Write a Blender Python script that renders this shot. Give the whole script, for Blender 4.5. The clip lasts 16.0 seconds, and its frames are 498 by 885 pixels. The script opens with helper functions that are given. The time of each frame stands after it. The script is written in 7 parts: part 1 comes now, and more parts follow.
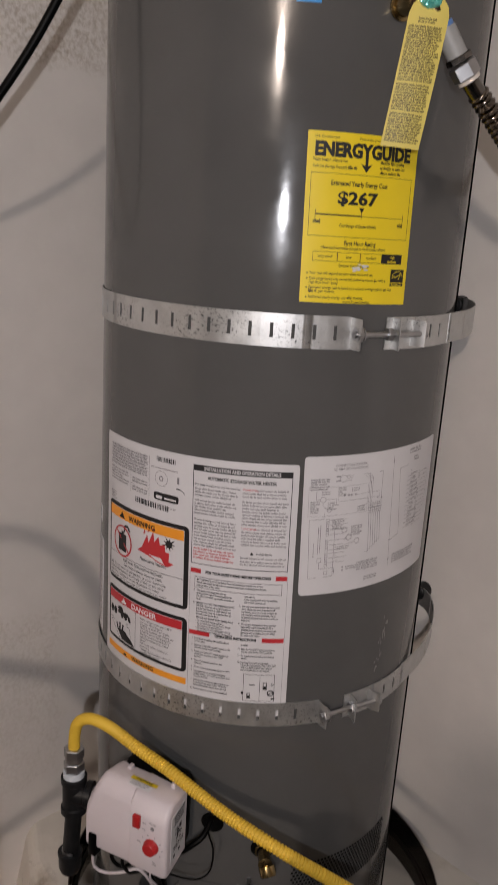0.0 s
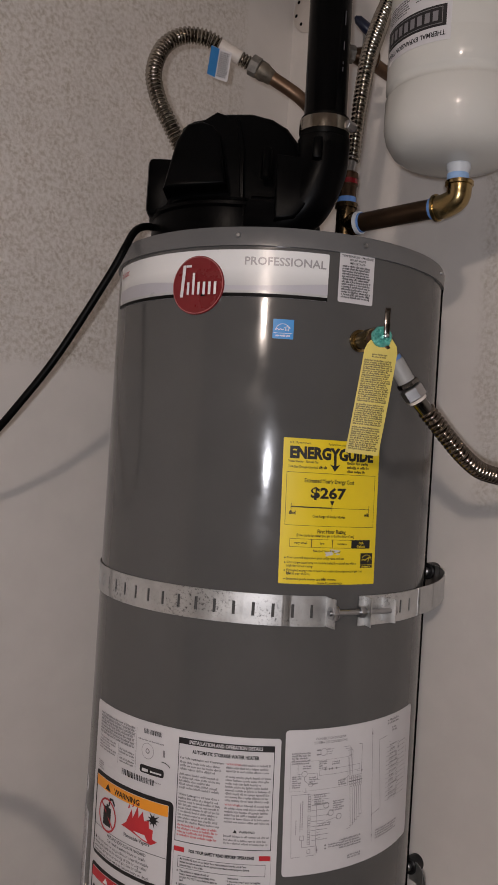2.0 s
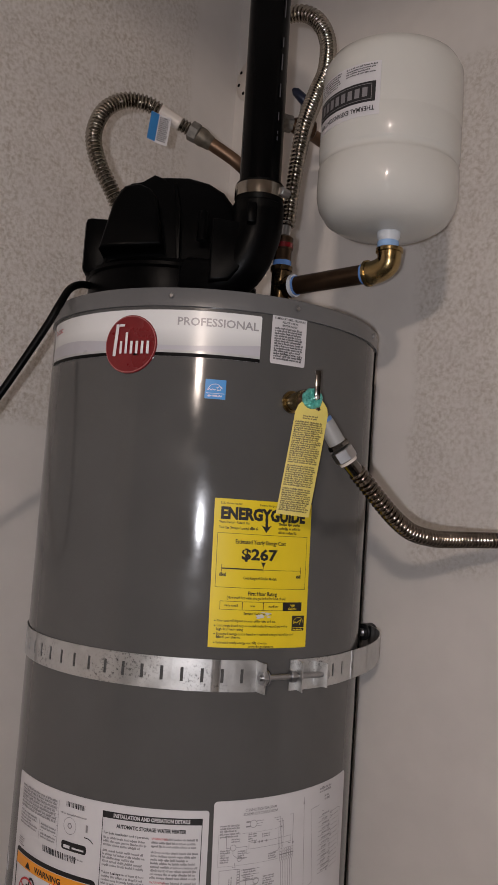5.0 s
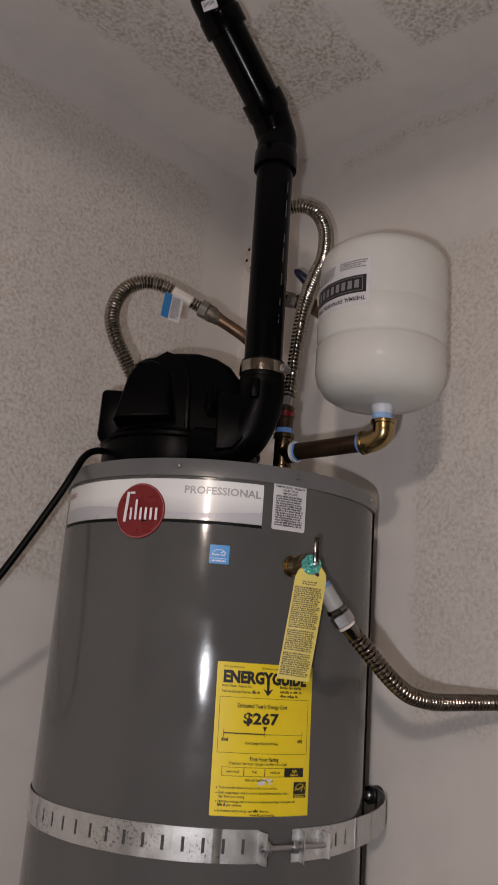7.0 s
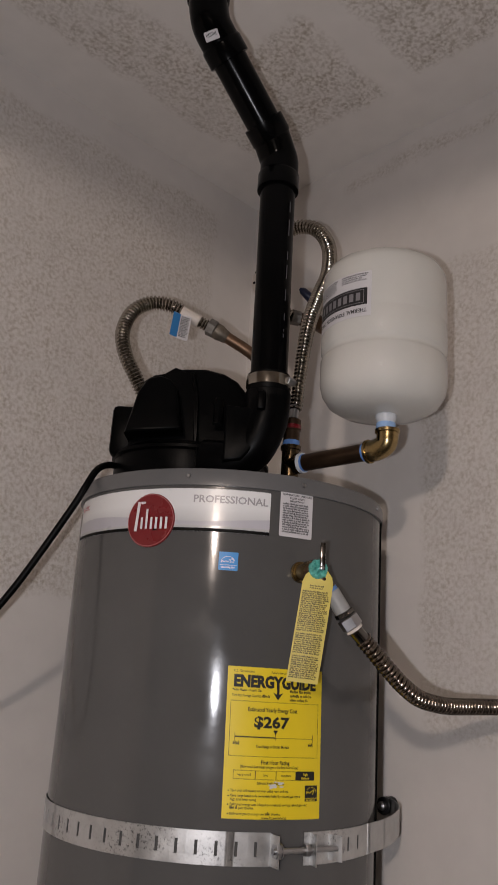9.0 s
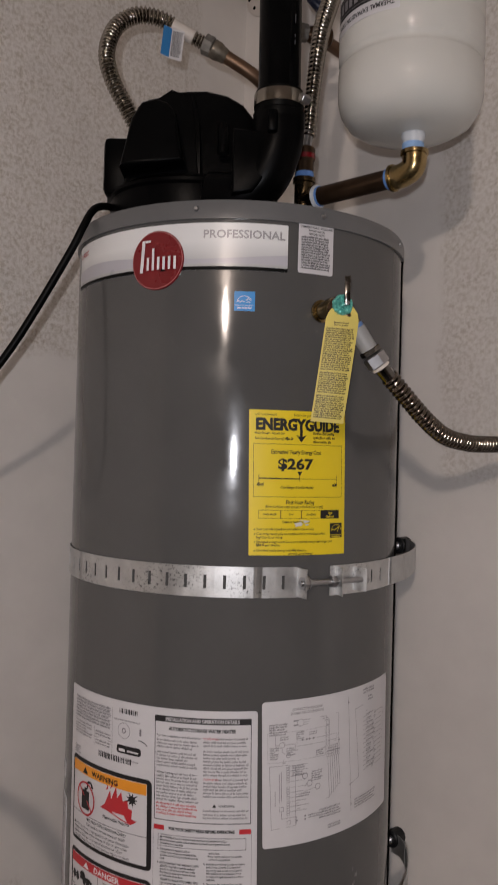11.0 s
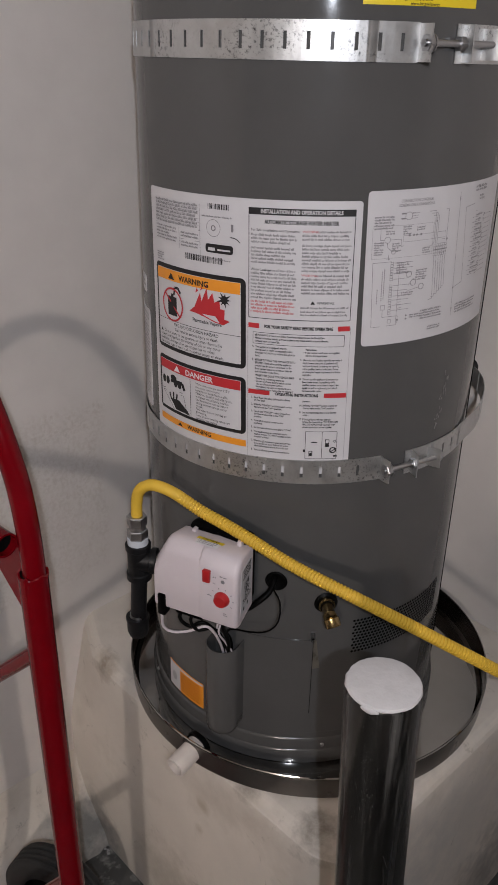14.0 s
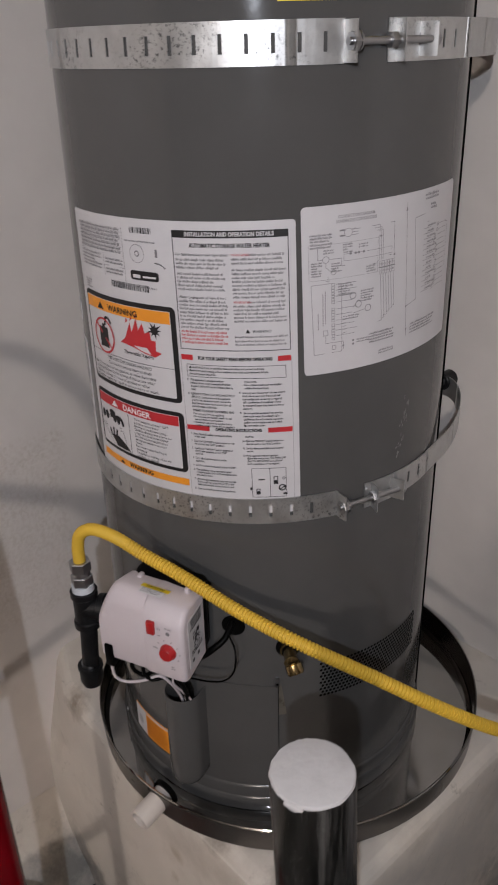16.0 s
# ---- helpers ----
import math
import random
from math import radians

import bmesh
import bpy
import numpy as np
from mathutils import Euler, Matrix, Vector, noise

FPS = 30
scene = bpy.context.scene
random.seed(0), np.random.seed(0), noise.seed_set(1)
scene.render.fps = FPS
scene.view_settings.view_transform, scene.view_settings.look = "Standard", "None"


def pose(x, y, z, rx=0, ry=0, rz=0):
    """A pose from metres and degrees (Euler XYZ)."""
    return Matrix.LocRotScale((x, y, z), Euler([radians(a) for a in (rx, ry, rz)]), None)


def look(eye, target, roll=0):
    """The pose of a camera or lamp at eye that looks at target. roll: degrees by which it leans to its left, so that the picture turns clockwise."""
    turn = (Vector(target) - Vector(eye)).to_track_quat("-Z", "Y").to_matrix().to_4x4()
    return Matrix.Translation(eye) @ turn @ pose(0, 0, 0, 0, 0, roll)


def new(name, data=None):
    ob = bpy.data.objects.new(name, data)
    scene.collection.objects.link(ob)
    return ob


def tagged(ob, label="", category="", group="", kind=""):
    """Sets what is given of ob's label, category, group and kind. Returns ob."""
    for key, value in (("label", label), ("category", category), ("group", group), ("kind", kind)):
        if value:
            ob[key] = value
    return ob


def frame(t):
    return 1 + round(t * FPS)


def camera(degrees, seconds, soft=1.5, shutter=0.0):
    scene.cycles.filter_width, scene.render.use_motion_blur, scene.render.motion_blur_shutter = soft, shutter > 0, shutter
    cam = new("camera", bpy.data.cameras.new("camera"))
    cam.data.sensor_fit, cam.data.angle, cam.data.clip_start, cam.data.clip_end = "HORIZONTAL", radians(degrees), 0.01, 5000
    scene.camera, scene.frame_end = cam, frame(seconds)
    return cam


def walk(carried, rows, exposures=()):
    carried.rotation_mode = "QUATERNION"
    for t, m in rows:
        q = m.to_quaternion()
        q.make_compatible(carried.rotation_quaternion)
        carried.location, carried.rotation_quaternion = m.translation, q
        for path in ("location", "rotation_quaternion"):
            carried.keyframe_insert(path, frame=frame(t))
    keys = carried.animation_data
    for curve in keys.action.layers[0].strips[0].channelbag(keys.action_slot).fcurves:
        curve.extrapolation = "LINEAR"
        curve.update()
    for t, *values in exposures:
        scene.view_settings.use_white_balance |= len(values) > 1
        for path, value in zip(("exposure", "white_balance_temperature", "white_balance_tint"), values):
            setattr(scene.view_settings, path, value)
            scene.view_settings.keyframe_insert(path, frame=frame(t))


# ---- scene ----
cam = camera(34.38, 16.0, soft=0.8, shutter=0.2)
PATH = [
    (0, (-0.0058, -1.2131, 1.7188), (-0.0252, -0.2495, 1.4522), 3.64),
    (0.5, (0.0042, -1.2186, 1.7408), (-0.0291, -0.2307, 1.5895), 3.82),
    (1, (0.0076, -1.2305, 1.7544), (-0.0201, -0.2363, 1.6501), 3.97),
    (1.5, (0.0006, -1.2729, 1.7750), (-0.0450, -0.2741, 1.7574), 3.94),
    (2, (0.0073, -1.3024, 1.7961), (-0.0245, -0.3030, 1.8086), 3.63),
    (2.5, (-0.0011, -1.3045, 1.8023), (-0.0335, -0.3058, 1.8428), 3.72),
    (3, (0.0030, -1.3202, 1.8153), (-0.0156, -0.3232, 1.8910), 3.76),
    (3.5, (0.0078, -1.3346, 1.8095), (0.0093, -0.3398, 1.9109), 3.72),
    (4, (0.0075, -1.2999, 1.8071), (0.0254, -0.3050, 1.9061), 3.91),
    (4.2, (0.0124, -1.2859, 1.8016), (0.0425, -0.2895, 1.8804), 3.95),
    (6.3, (0.0368, -1.3488, 1.8345), (0.0504, -0.3608, 1.9888), 4.04),
    (6.5, (0.0368, -1.3581, 1.8392), (0.0510, -0.3742, 2.0169), 4.11),
    (7, (0.0403, -1.3622, 1.8401), (0.0382, -0.3927, 2.0855), 4.37),
    (7.5, (0.0386, -1.3708, 1.8456), (0.0257, -0.4132, 2.1334), 4.66),
    (8, (0.0412, -1.3915, 1.8542), (0.0270, -0.4410, 2.1645), 4.85),
    (8.2, (0.0523, -1.3966, 1.8433), (0.0301, -0.4529, 2.1736), 4.58),
    (10.3, (0.0551, -1.3255, 1.7816), (0.0544, -0.3287, 1.8622), 2.22),
    (10.5, (0.0504, -1.3156, 1.7762), (0.0528, -0.3170, 1.8287), 1.99),
    (11, (0.0179, -1.3000, 1.7600), (0.0197, -0.3002, 1.7751), 1.53),
    (11.5, (-0.0244, -1.2656, 1.6851), (-0.0319, -0.2721, 1.5721), 1.33),
    (12, (-0.0481, -1.2482, 1.6393), (-0.0655, -0.2805, 1.3878), 0.68),
    (12.5, (-0.0785, -1.2294, 1.6173), (-0.0991, -0.2823, 1.2968), 0.40),
    (13, (-0.1043, -1.2169, 1.5982), (-0.1184, -0.2909, 1.2209), 0.82),
    (13.5, (-0.1069, -1.2277, 1.5846), (-0.1150, -0.3181, 1.1692), 1.29),
    (14, (-0.0740, -1.2218, 1.5796), (-0.0861, -0.3212, 1.1452), 1.26),
    (14.5, (-0.0541, -1.2480, 1.5815), (-0.0705, -0.3514, 1.1388), 0.50),
    (15, (-0.0620, -1.2512, 1.5813), (-0.0859, -0.3564, 1.1355), -0.25),
    (15.5, (-0.0496, -1.2200, 1.5823), (-0.0733, -0.3256, 1.1357), -1.02),
    (16, (0.0269, -1.1162, 1.5961), (-0.0164, -0.2220, 1.1506), -1.58),
]
walk(cam, [(t, look(eye, target, roll)) for t, eye, target, roll in PATH],
     [(0, 0.20, 6600, 13), (1.0, 0.10, 6600, 14), (2.0, 0.0, 6550, 14), (10.5, 0.0, 6550, 14), (12.5, 0.15, 6250, 12), (14, 0.24, 6150, 11), (16, 0.28, 6150, 11)])

# ---- world and light ----
world = bpy.data.worlds.new("world")
scene.world = world
world.use_nodes = True
world.node_tree.nodes["Background"].inputs[0].default_value = (0.9, 0.85, 0.8, 1)
world.node_tree.nodes["Background"].inputs[1].default_value = 0.006

LAMP_AT = (-0.72, -4.75, 2.76)   # warm bulb under the garage ceiling, behind the camera
FLASH_AT = (-0.02, -1.47, 1.755)  # the small cool light that the camera carries


def lamp(name, kind, at, power, colour, size):
    data = bpy.data.lights.new(name, kind)
    data.energy, data.color = power, colour
    data.shadow_soft_size = size
    ob = new(name, data)
    ob.location = at
    return ob


lamp("bulb_light", "POINT", LAMP_AT, 166, (1.0, 0.86, 0.74), 0.09)
flash = lamp("flash_light", "SPOT", FLASH_AT, 23, (0.93, 0.95, 1.0), 0.010)
flash.data.spot_size, flash.data.spot_blend = radians(165), 0.3
flash.matrix_world = look(FLASH_AT, (0.0, 0.0, 1.62))

# ---- materials ----


def mat(name, colour, rough=0.5, metal=0.0, spread=0.12, scale=30.0, bump=0.0, bump_scale=80.0, coat=0.0, wear=0.0, wear_colour=None, wear_scale=6.0, spec=0.5, streak=None, coat_rough=0.12):
    m = bpy.data.materials.new(name)
    m.use_nodes = True
    nt = m.node_tree
    b = nt.nodes["Principled BSDF"]
    co = nt.nodes.new("ShaderNodeTexCoord")
    place = co.outputs["Object"]
    if streak:
        mp = nt.nodes.new("ShaderNodeMapping")
        mp.inputs["Scale"].default_value = streak
        nt.links.new(place, mp.inputs["Vector"])
        place = mp.outputs[0]
    n = nt.nodes.new("ShaderNodeTexNoise")
    n.inputs["Scale"].default_value, n.inputs["Detail"].default_value = scale, 6
    nt.links.new(place, n.inputs["Vector"])
    ramp = nt.nodes.new("ShaderNodeMapRange")
    ramp.inputs[1].default_value, ramp.inputs[2].default_value = 0.25, 0.75
    ramp.inputs[3].default_value, ramp.inputs[4].default_value = 1 - spread, 1 + spread
    nt.links.new(n.outputs["Fac"], ramp.inputs[0])
    mul = nt.nodes.new("ShaderNodeVectorMath")
    mul.operation = "SCALE"
    mul.inputs[0].default_value = colour
    nt.links.new(ramp.outputs[0], mul.inputs["Scale"])
    out = mul.outputs[0]
    if wear > 0:
        w = nt.nodes.new("ShaderNodeTexNoise")
        w.inputs["Scale"].default_value, w.inputs["Detail"].default_value, w.inputs["Roughness"].default_value = wear_scale, 8, 0.65
        nt.links.new(place, w.inputs["Vector"])
        wr = nt.nodes.new("ShaderNodeMapRange")
        wr.inputs[1].default_value, wr.inputs[2].default_value = 0.52, 0.68
        wr.inputs[3].default_value, wr.inputs[4].default_value = 0, wear
        nt.links.new(w.outputs["Fac"], wr.inputs[0])
        mix = nt.nodes.new("ShaderNodeMix")
        mix.data_type = "RGBA"
        nt.links.new(wr.outputs[0], mix.inputs[0])
        nt.links.new(out, mix.inputs[6])
        mix.inputs[7].default_value = (*wear_colour, 1)
        out = mix.outputs[2]
    nt.links.new(out, b.inputs["Base Color"])
    rr = nt.nodes.new("ShaderNodeMapRange")
    rr.inputs[1].default_value, rr.inputs[2].default_value = 0.3, 0.7
    rr.inputs[3].default_value, rr.inputs[4].default_value = max(rough - 0.05, 0.02), min(rough + 0.07, 1)
    nt.links.new(n.outputs["Fac"], rr.inputs[0])
    nt.links.new(rr.outputs[0], b.inputs["Roughness"])
    b.inputs["Metallic"].default_value = metal
    b.inputs["Coat Weight"].default_value = coat
    b.inputs["Coat Roughness"].default_value = coat_rough
    b.inputs["Specular IOR Level"].default_value = spec
    if bump > 0:
        bn = nt.nodes.new("ShaderNodeTexNoise")
        bn.inputs["Scale"].default_value, bn.inputs["Detail"].default_value = bump_scale, 5
        nt.links.new(co.outputs["Object"], bn.inputs["Vector"])
        bp = nt.nodes.new("ShaderNodeBump")
        bp.inputs["Strength"].default_value, bp.inputs["Distance"].default_value = 1.0, bump
        nt.links.new(bn.outputs["Fac"], bp.inputs["Height"])
        nt.links.new(bp.outputs[0], b.inputs["Normal"])
    return m


def wall_mat(name, colour, texture_colour, fields, across=(0, 2)):
    """Painted drywall: sprayed texture inside the fields, smooth taped joints and repairs between them.
    fields: (low, high, low, high, strength) along the two axes named in across, in the object's own metres."""
    m = bpy.data.materials.new(name)
    m.use_nodes = True
    nt = m.node_tree
    b = nt.nodes["Principled BSDF"]

    def node(kind, **values):
        k = nt.nodes.new(kind)
        for key, v in values.items():
            k.inputs[key].default_value = v
        return k

    def calc(op, a, c=None):
        k = nt.nodes.new("ShaderNodeMath")
        k.operation = op
        for i, v in enumerate((a, c)):
            if v is None:
                continue
            if isinstance(v, (int, float)):
                k.inputs[i].default_value = v
            else:
                nt.links.new(v, k.inputs[i])
        return k.outputs[0]

    def ramp(src, a, c, lo=0.0, hi=1.0):
        k = node("ShaderNodeMapRange")
        for i, v in enumerate((a, c, lo, hi)):
            k.inputs[i + 1].default_value = v
        nt.links.new(src, k.inputs[0])
        return k.outputs[0]

    co = nt.nodes.new("ShaderNodeTexCoord")
    sep = nt.nodes.new("ShaderNodeSeparateXYZ")
    nt.links.new(co.outputs["Object"], sep.inputs[0])
    wob = node("ShaderNodeTexNoise", Scale=7.0, Detail=6.0, Roughness=0.65)
    big = node("ShaderNodeTexNoise", Scale=2.6, Detail=4.0)
    fine = node("ShaderNodeTexNoise", Scale=125.0, Detail=4.0, Roughness=0.62)
    grain = node("ShaderNodeTexNoise", Scale=260.0, Detail=2.0)
    mid = node("ShaderNodeTexNoise", Scale=15.0, Detail=5.0)
    for k in (wob, big, fine, grain, mid):
        nt.links.new(co.outputs["Object"], k.inputs["Vector"])
    shift = calc("MULTIPLY", calc("SUBTRACT", wob.outputs["Fac"], 0.5), 0.09)
    mask = None
    for a0, a1, c0, c1, strength in fields:
        inside = None
        for axis, lo, hi in ((across[0], a0, a1), (across[1], c0, c1)):
            place = calc("ADD", sep.outputs[axis], shift)
            near = calc("MINIMUM", calc("SUBTRACT", place, lo), calc("SUBTRACT", hi, place))
            k = ramp(near, -0.006, 0.016)
            inside = k if inside is None else calc("MULTIPLY", inside, k)
        inside = calc("MULTIPLY", inside, strength)
        mask = inside if mask is None else calc("MAXIMUM", mask, inside)
    mask = calc("MULTIPLY", mask, ramp(big.outputs["Fac"], 0.30, 0.52, 0.55, 1.0))
    clump = node("ShaderNodeTexNoise", Scale=34.0, Detail=3.0)
    nt.links.new(co.outputs["Object"], clump.inputs["Vector"])
    specks = calc("MULTIPLY", ramp(fine.outputs["Fac"], 0.42, 0.62), ramp(clump.outputs["Fac"], 0.36, 0.62, 0.50, 1.0))
    spots = calc("MULTIPLY", specks, mask)
    mix = nt.nodes.new("ShaderNodeMix")
    mix.data_type = "RGBA"
    mix.inputs[6].default_value, mix.inputs[7].default_value = (*colour, 1), (*texture_colour, 1)
    nt.links.new(calc("MULTIPLY", spots, 0.80), mix.inputs[0])
    tone = calc("MULTIPLY", ramp(mid.outputs["Fac"], 0.3, 0.7, 0.965, 1.03), ramp(big.outputs["Fac"], 0.3, 0.7, 0.95, 1.04))
    mul = nt.nodes.new("ShaderNodeVectorMath")
    mul.operation = "SCALE"
    nt.links.new(mix.outputs[2], mul.inputs[0])
    nt.links.new(tone, mul.inputs["Scale"])
    nt.links.new(mul.outputs[0], b.inputs["Base Color"])
    b.inputs["Roughness"].default_value = 0.6
    bp = nt.nodes.new("ShaderNodeBump")
    bp.inputs["Strength"].default_value, bp.inputs["Distance"].default_value = 0.5, 0.0012
    relief = calc("ADD", calc("MULTIPLY", spots, -1.0), calc("MULTIPLY", calc("MULTIPLY", grain.outputs["Fac"], mask), 0.35))
    nt.links.new(calc("ADD", relief, calc("MULTIPLY", mid.outputs["Fac"], 0.45)), bp.inputs["Height"])
    nt.links.new(bp.outputs[0], b.inputs["Normal"])
    return m


JACKET = mat("grey_enamel", (0.081, 0.0795, 0.078), 0.125, 0.0, 0.04, 14, 0.00004, 120, wear=0.25, wear_colour=(0.095, 0.093, 0.091), wear_scale=5, spec=0.36)
LID = mat("grey_lid_enamel", (0.115, 0.115, 0.117), 0.36, 0.0, 0.05, 14, 0.0001, 160, coat=0.2)
PAPER = mat("label_paper", (0.58, 0.565, 0.58), 0.42, 0, 0.03, 40)
YELLOW_PAPER = mat("yellow_label_paper", (0.76, 0.57, 0.012), 0.45, 0, 0.03, 40)
TAG_PAPER = mat("yellow_tag_paper", (0.62, 0.50, 0.11), 0.6, 0, 0.06, 60)
INK = mat("black_ink", (0.008, 0.007, 0.008), 0.55, 0, 0.05, 60)
GREY_INK = mat("grey_ink", (0.20, 0.19, 0.20), 0.5, 0, 0.1, 90)
OLIVE_INK = mat("dark_olive_ink", (0.07, 0.05, 0.008), 0.5, 0, 0.1, 90)
PALE_INK = mat("pale_grey_ink", (0.36, 0.35, 0.36), 0.5, 0, 0.1, 90)
RED_INK = mat("red_ink", (0.48, 0.022, 0.03), 0.45, 0, 0.05, 60)
PINK_INK = mat("pale_red_ink", (0.50, 0.13, 0.14), 0.5, 0, 0.1, 60)
ORANGE_INK = mat("orange_ink", (0.80, 0.30, 0.02), 0.45, 0, 0.05, 60)
BLUE_INK = mat("blue_ink", (0.02, 0.25, 0.62), 0.4, 0, 0.06, 60)
WHITE_INK = mat("white_ink", (0.72, 0.71, 0.72), 0.45, 0, 0.03, 60)
SILVER_INK = mat("silver_ink", (0.33, 0.32, 0.33), 0.4, 0.3, 0.05, 60)
BADGE = mat("dark_red_badge", (0.17, 0.008, 0.012), 0.28, 0, 0.08, 40, coat=0.4)
BLACK_PLASTIC = mat("black_plastic", (0.0012, 0.0012, 0.0014), 0.34, 0, 0.25, 25, 0.0002, 120, spec=0.055)
BLACK_ABS = mat("black_abs_pipe", (0.0012, 0.0012, 0.0014), 0.17, 0, 0.3, 20, 0.00008, 90, spec=0.09)
BLACK_IRON = mat("black_iron", (0.010, 0.010, 0.011), 0.38, 0.2, 0.3, 60, 0.0004, 120, spec=0.3)
BLACK_RUBBER = mat("black_rubber", (0.0018, 0.0018, 0.0018), 0.42, 0, 0.25, 40, spec=0.08)
DARK = mat("dark_inside", (0.003, 0.003, 0.003), 0.8, 0, 0.1, 40, spec=0.05)
GALV = mat("galvanised_steel", (0.54, 0.54, 0.535), 0.41, 0.86, 0.14, 45, 0.00012, 240, wear=0.9, wear_colour=(0.05, 0.05, 0.052), wear_scale=260)


def spangle(m):
    """Gathers the dark worn specks of the zinc into patches with a soft, broken edge."""
    nt = m.node_tree
    mix = [n for n in nt.nodes if n.type == "MIX"][0]
    fac = mix.inputs[0].links[0].from_socket
    co, patch, rng, mul = nt.nodes.new("ShaderNodeTexCoord"), nt.nodes.new("ShaderNodeTexNoise"), nt.nodes.new("ShaderNodeMapRange"), nt.nodes.new("ShaderNodeMath")
    patch.inputs["Scale"].default_value, patch.inputs["Detail"].default_value = 11, 4
    nt.links.new(co.outputs["Object"], patch.inputs["Vector"])
    for i, v in enumerate((0.50, 0.60, 0.12, 1.0)):
        rng.inputs[i + 1].default_value = v
    nt.links.new(patch.outputs["Fac"], rng.inputs[0])
    mul.operation = "MULTIPLY"
    nt.links.new(fac, mul.inputs[0])
    nt.links.new(rng.outputs[0], mul.inputs[1])
    nt.links.new(mul.outputs[0], mix.inputs[0])


spangle(GALV)
ZINC = mat("zinc_steel", (0.42, 0.42, 0.43), 0.34, 1.0, 0.15, 60, 0.0002, 150)
PAN_STEEL = mat("dull_pan_steel", (0.43, 0.425, 0.41), 0.085, 1.0, 0.10, 9, 0.0001, 30, wear=0.5, wear_colour=(0.30, 0.28, 0.27), wear_scale=6)
STAINLESS = mat("stainless_flex", (0.34, 0.31, 0.27), 0.14, 1.0, 0.10, 60)
DARK_STEEL = mat("bronzed_steel_flex", (0.19, 0.16, 0.135), 0.13, 1.0, 0.12, 60)
BRASS = mat("brass", (0.36, 0.265, 0.125), 0.22, 1.0, 0.2, 40, 0.0002, 120, wear=0.35, wear_colour=(0.11, 0.08, 0.045), wear_scale=40)
DARK_CHROME = mat("dark_chrome", (0.15, 0.14, 0.13), 0.12, 1.0, 0.2, 60, 0.0002, 120)
BRONZE_BRASS = mat("aged_brass", (0.14, 0.10, 0.055), 0.25, 1.0, 0.25, 40, 0.0003, 120)
BRONZE = mat("aged_bronze", (0.085, 0.052, 0.032), 0.34, 0.85, 0.25, 30, 0.0003, 90)
COPPER = mat("tarnished_copper", (0.175, 0.105, 0.066), 0.42, 0.8, 0.3, 25)
WHITE_ENAMEL = mat("white_enamel", (0.575, 0.565, 0.53), 0.5, 0, 0.02, 12, 0.00005, 40, coat=0.8, coat_rough=0.03, spec=0.1)
WHITE_PLASTIC = mat("white_plastic", (0.60, 0.54, 0.565), 0.42, 0, 0.03, 30)
PVC = mat("white_pvc", (0.62, 0.56, 0.51), 0.4, 0, 0.08, 30)
TAPE = mat("thread_tape", (0.55, 0.58, 0.62), 0.5, 0, 0.1, 60)
BLUE_TAPE = mat("blue_thread_tape", (0.10, 0.22, 0.50), 0.5, 0, 0.15, 60)
RED_PAINT = mat("glossy_red_paint", (0.135, 0.0010, 0.004), 0.14, 0, 0.10, 25, 0.00005, 70, wear=0.25, wear_colour=(0.09, 0.002, 0.004), wear_scale=24, spec=0.18)
RED_PLASTIC = mat("red_plastic", (0.40, 0.014, 0.016), 0.4, 0, 0.05, 30)
YELLOW_COAT = mat("yellow_pvc_coating", (0.66, 0.42, 0.035), 0.62, 0, 0.06, 30)
TYRE = mat("tyre_rubber", (0.018, 0.018, 0.018), 0.75, 0, 0.3, 40, 0.0006, 80)
BOLLARD_STEEL = mat("worn_painted_steel", (0.0075, 0.0073, 0.0068), 0.24, 0.0, 0.8, 70, 0.0003, 90, wear=0.8, wear_colour=(0.075, 0.072, 0.067), wear_scale=85, streak=(1.0, 1.0, 0.045), spec=0.7)
CONCRETE_CAP = mat("pale_concrete_cap", (0.50, 0.48, 0.475), 0.8, 0, 0.07, 60, 0.0006, 140)
FLOOR_MAT = mat("stained_concrete", (0.075, 0.074, 0.07), 0.7, 0, 0.4, 22, 0.002, 60, wear=0.8, wear_colour=(0.34, 0.33, 0.31), wear_scale=34)
CURB_MAT = mat("splashed_concrete_curb", (0.42, 0.41, 0.39), 0.8, 0, 0.25, 18, 0.003, 35, wear=0.7, wear_colour=(0.20, 0.19, 0.175), wear_scale=12)
PLASTER = mat("rough_white_plaster", (0.62, 0.575, 0.53), 0.7, 0, 0.07, 7, 0.002, 14, wear=0.55, wear_colour=(0.40, 0.335, 0.27), wear_scale=5.5)


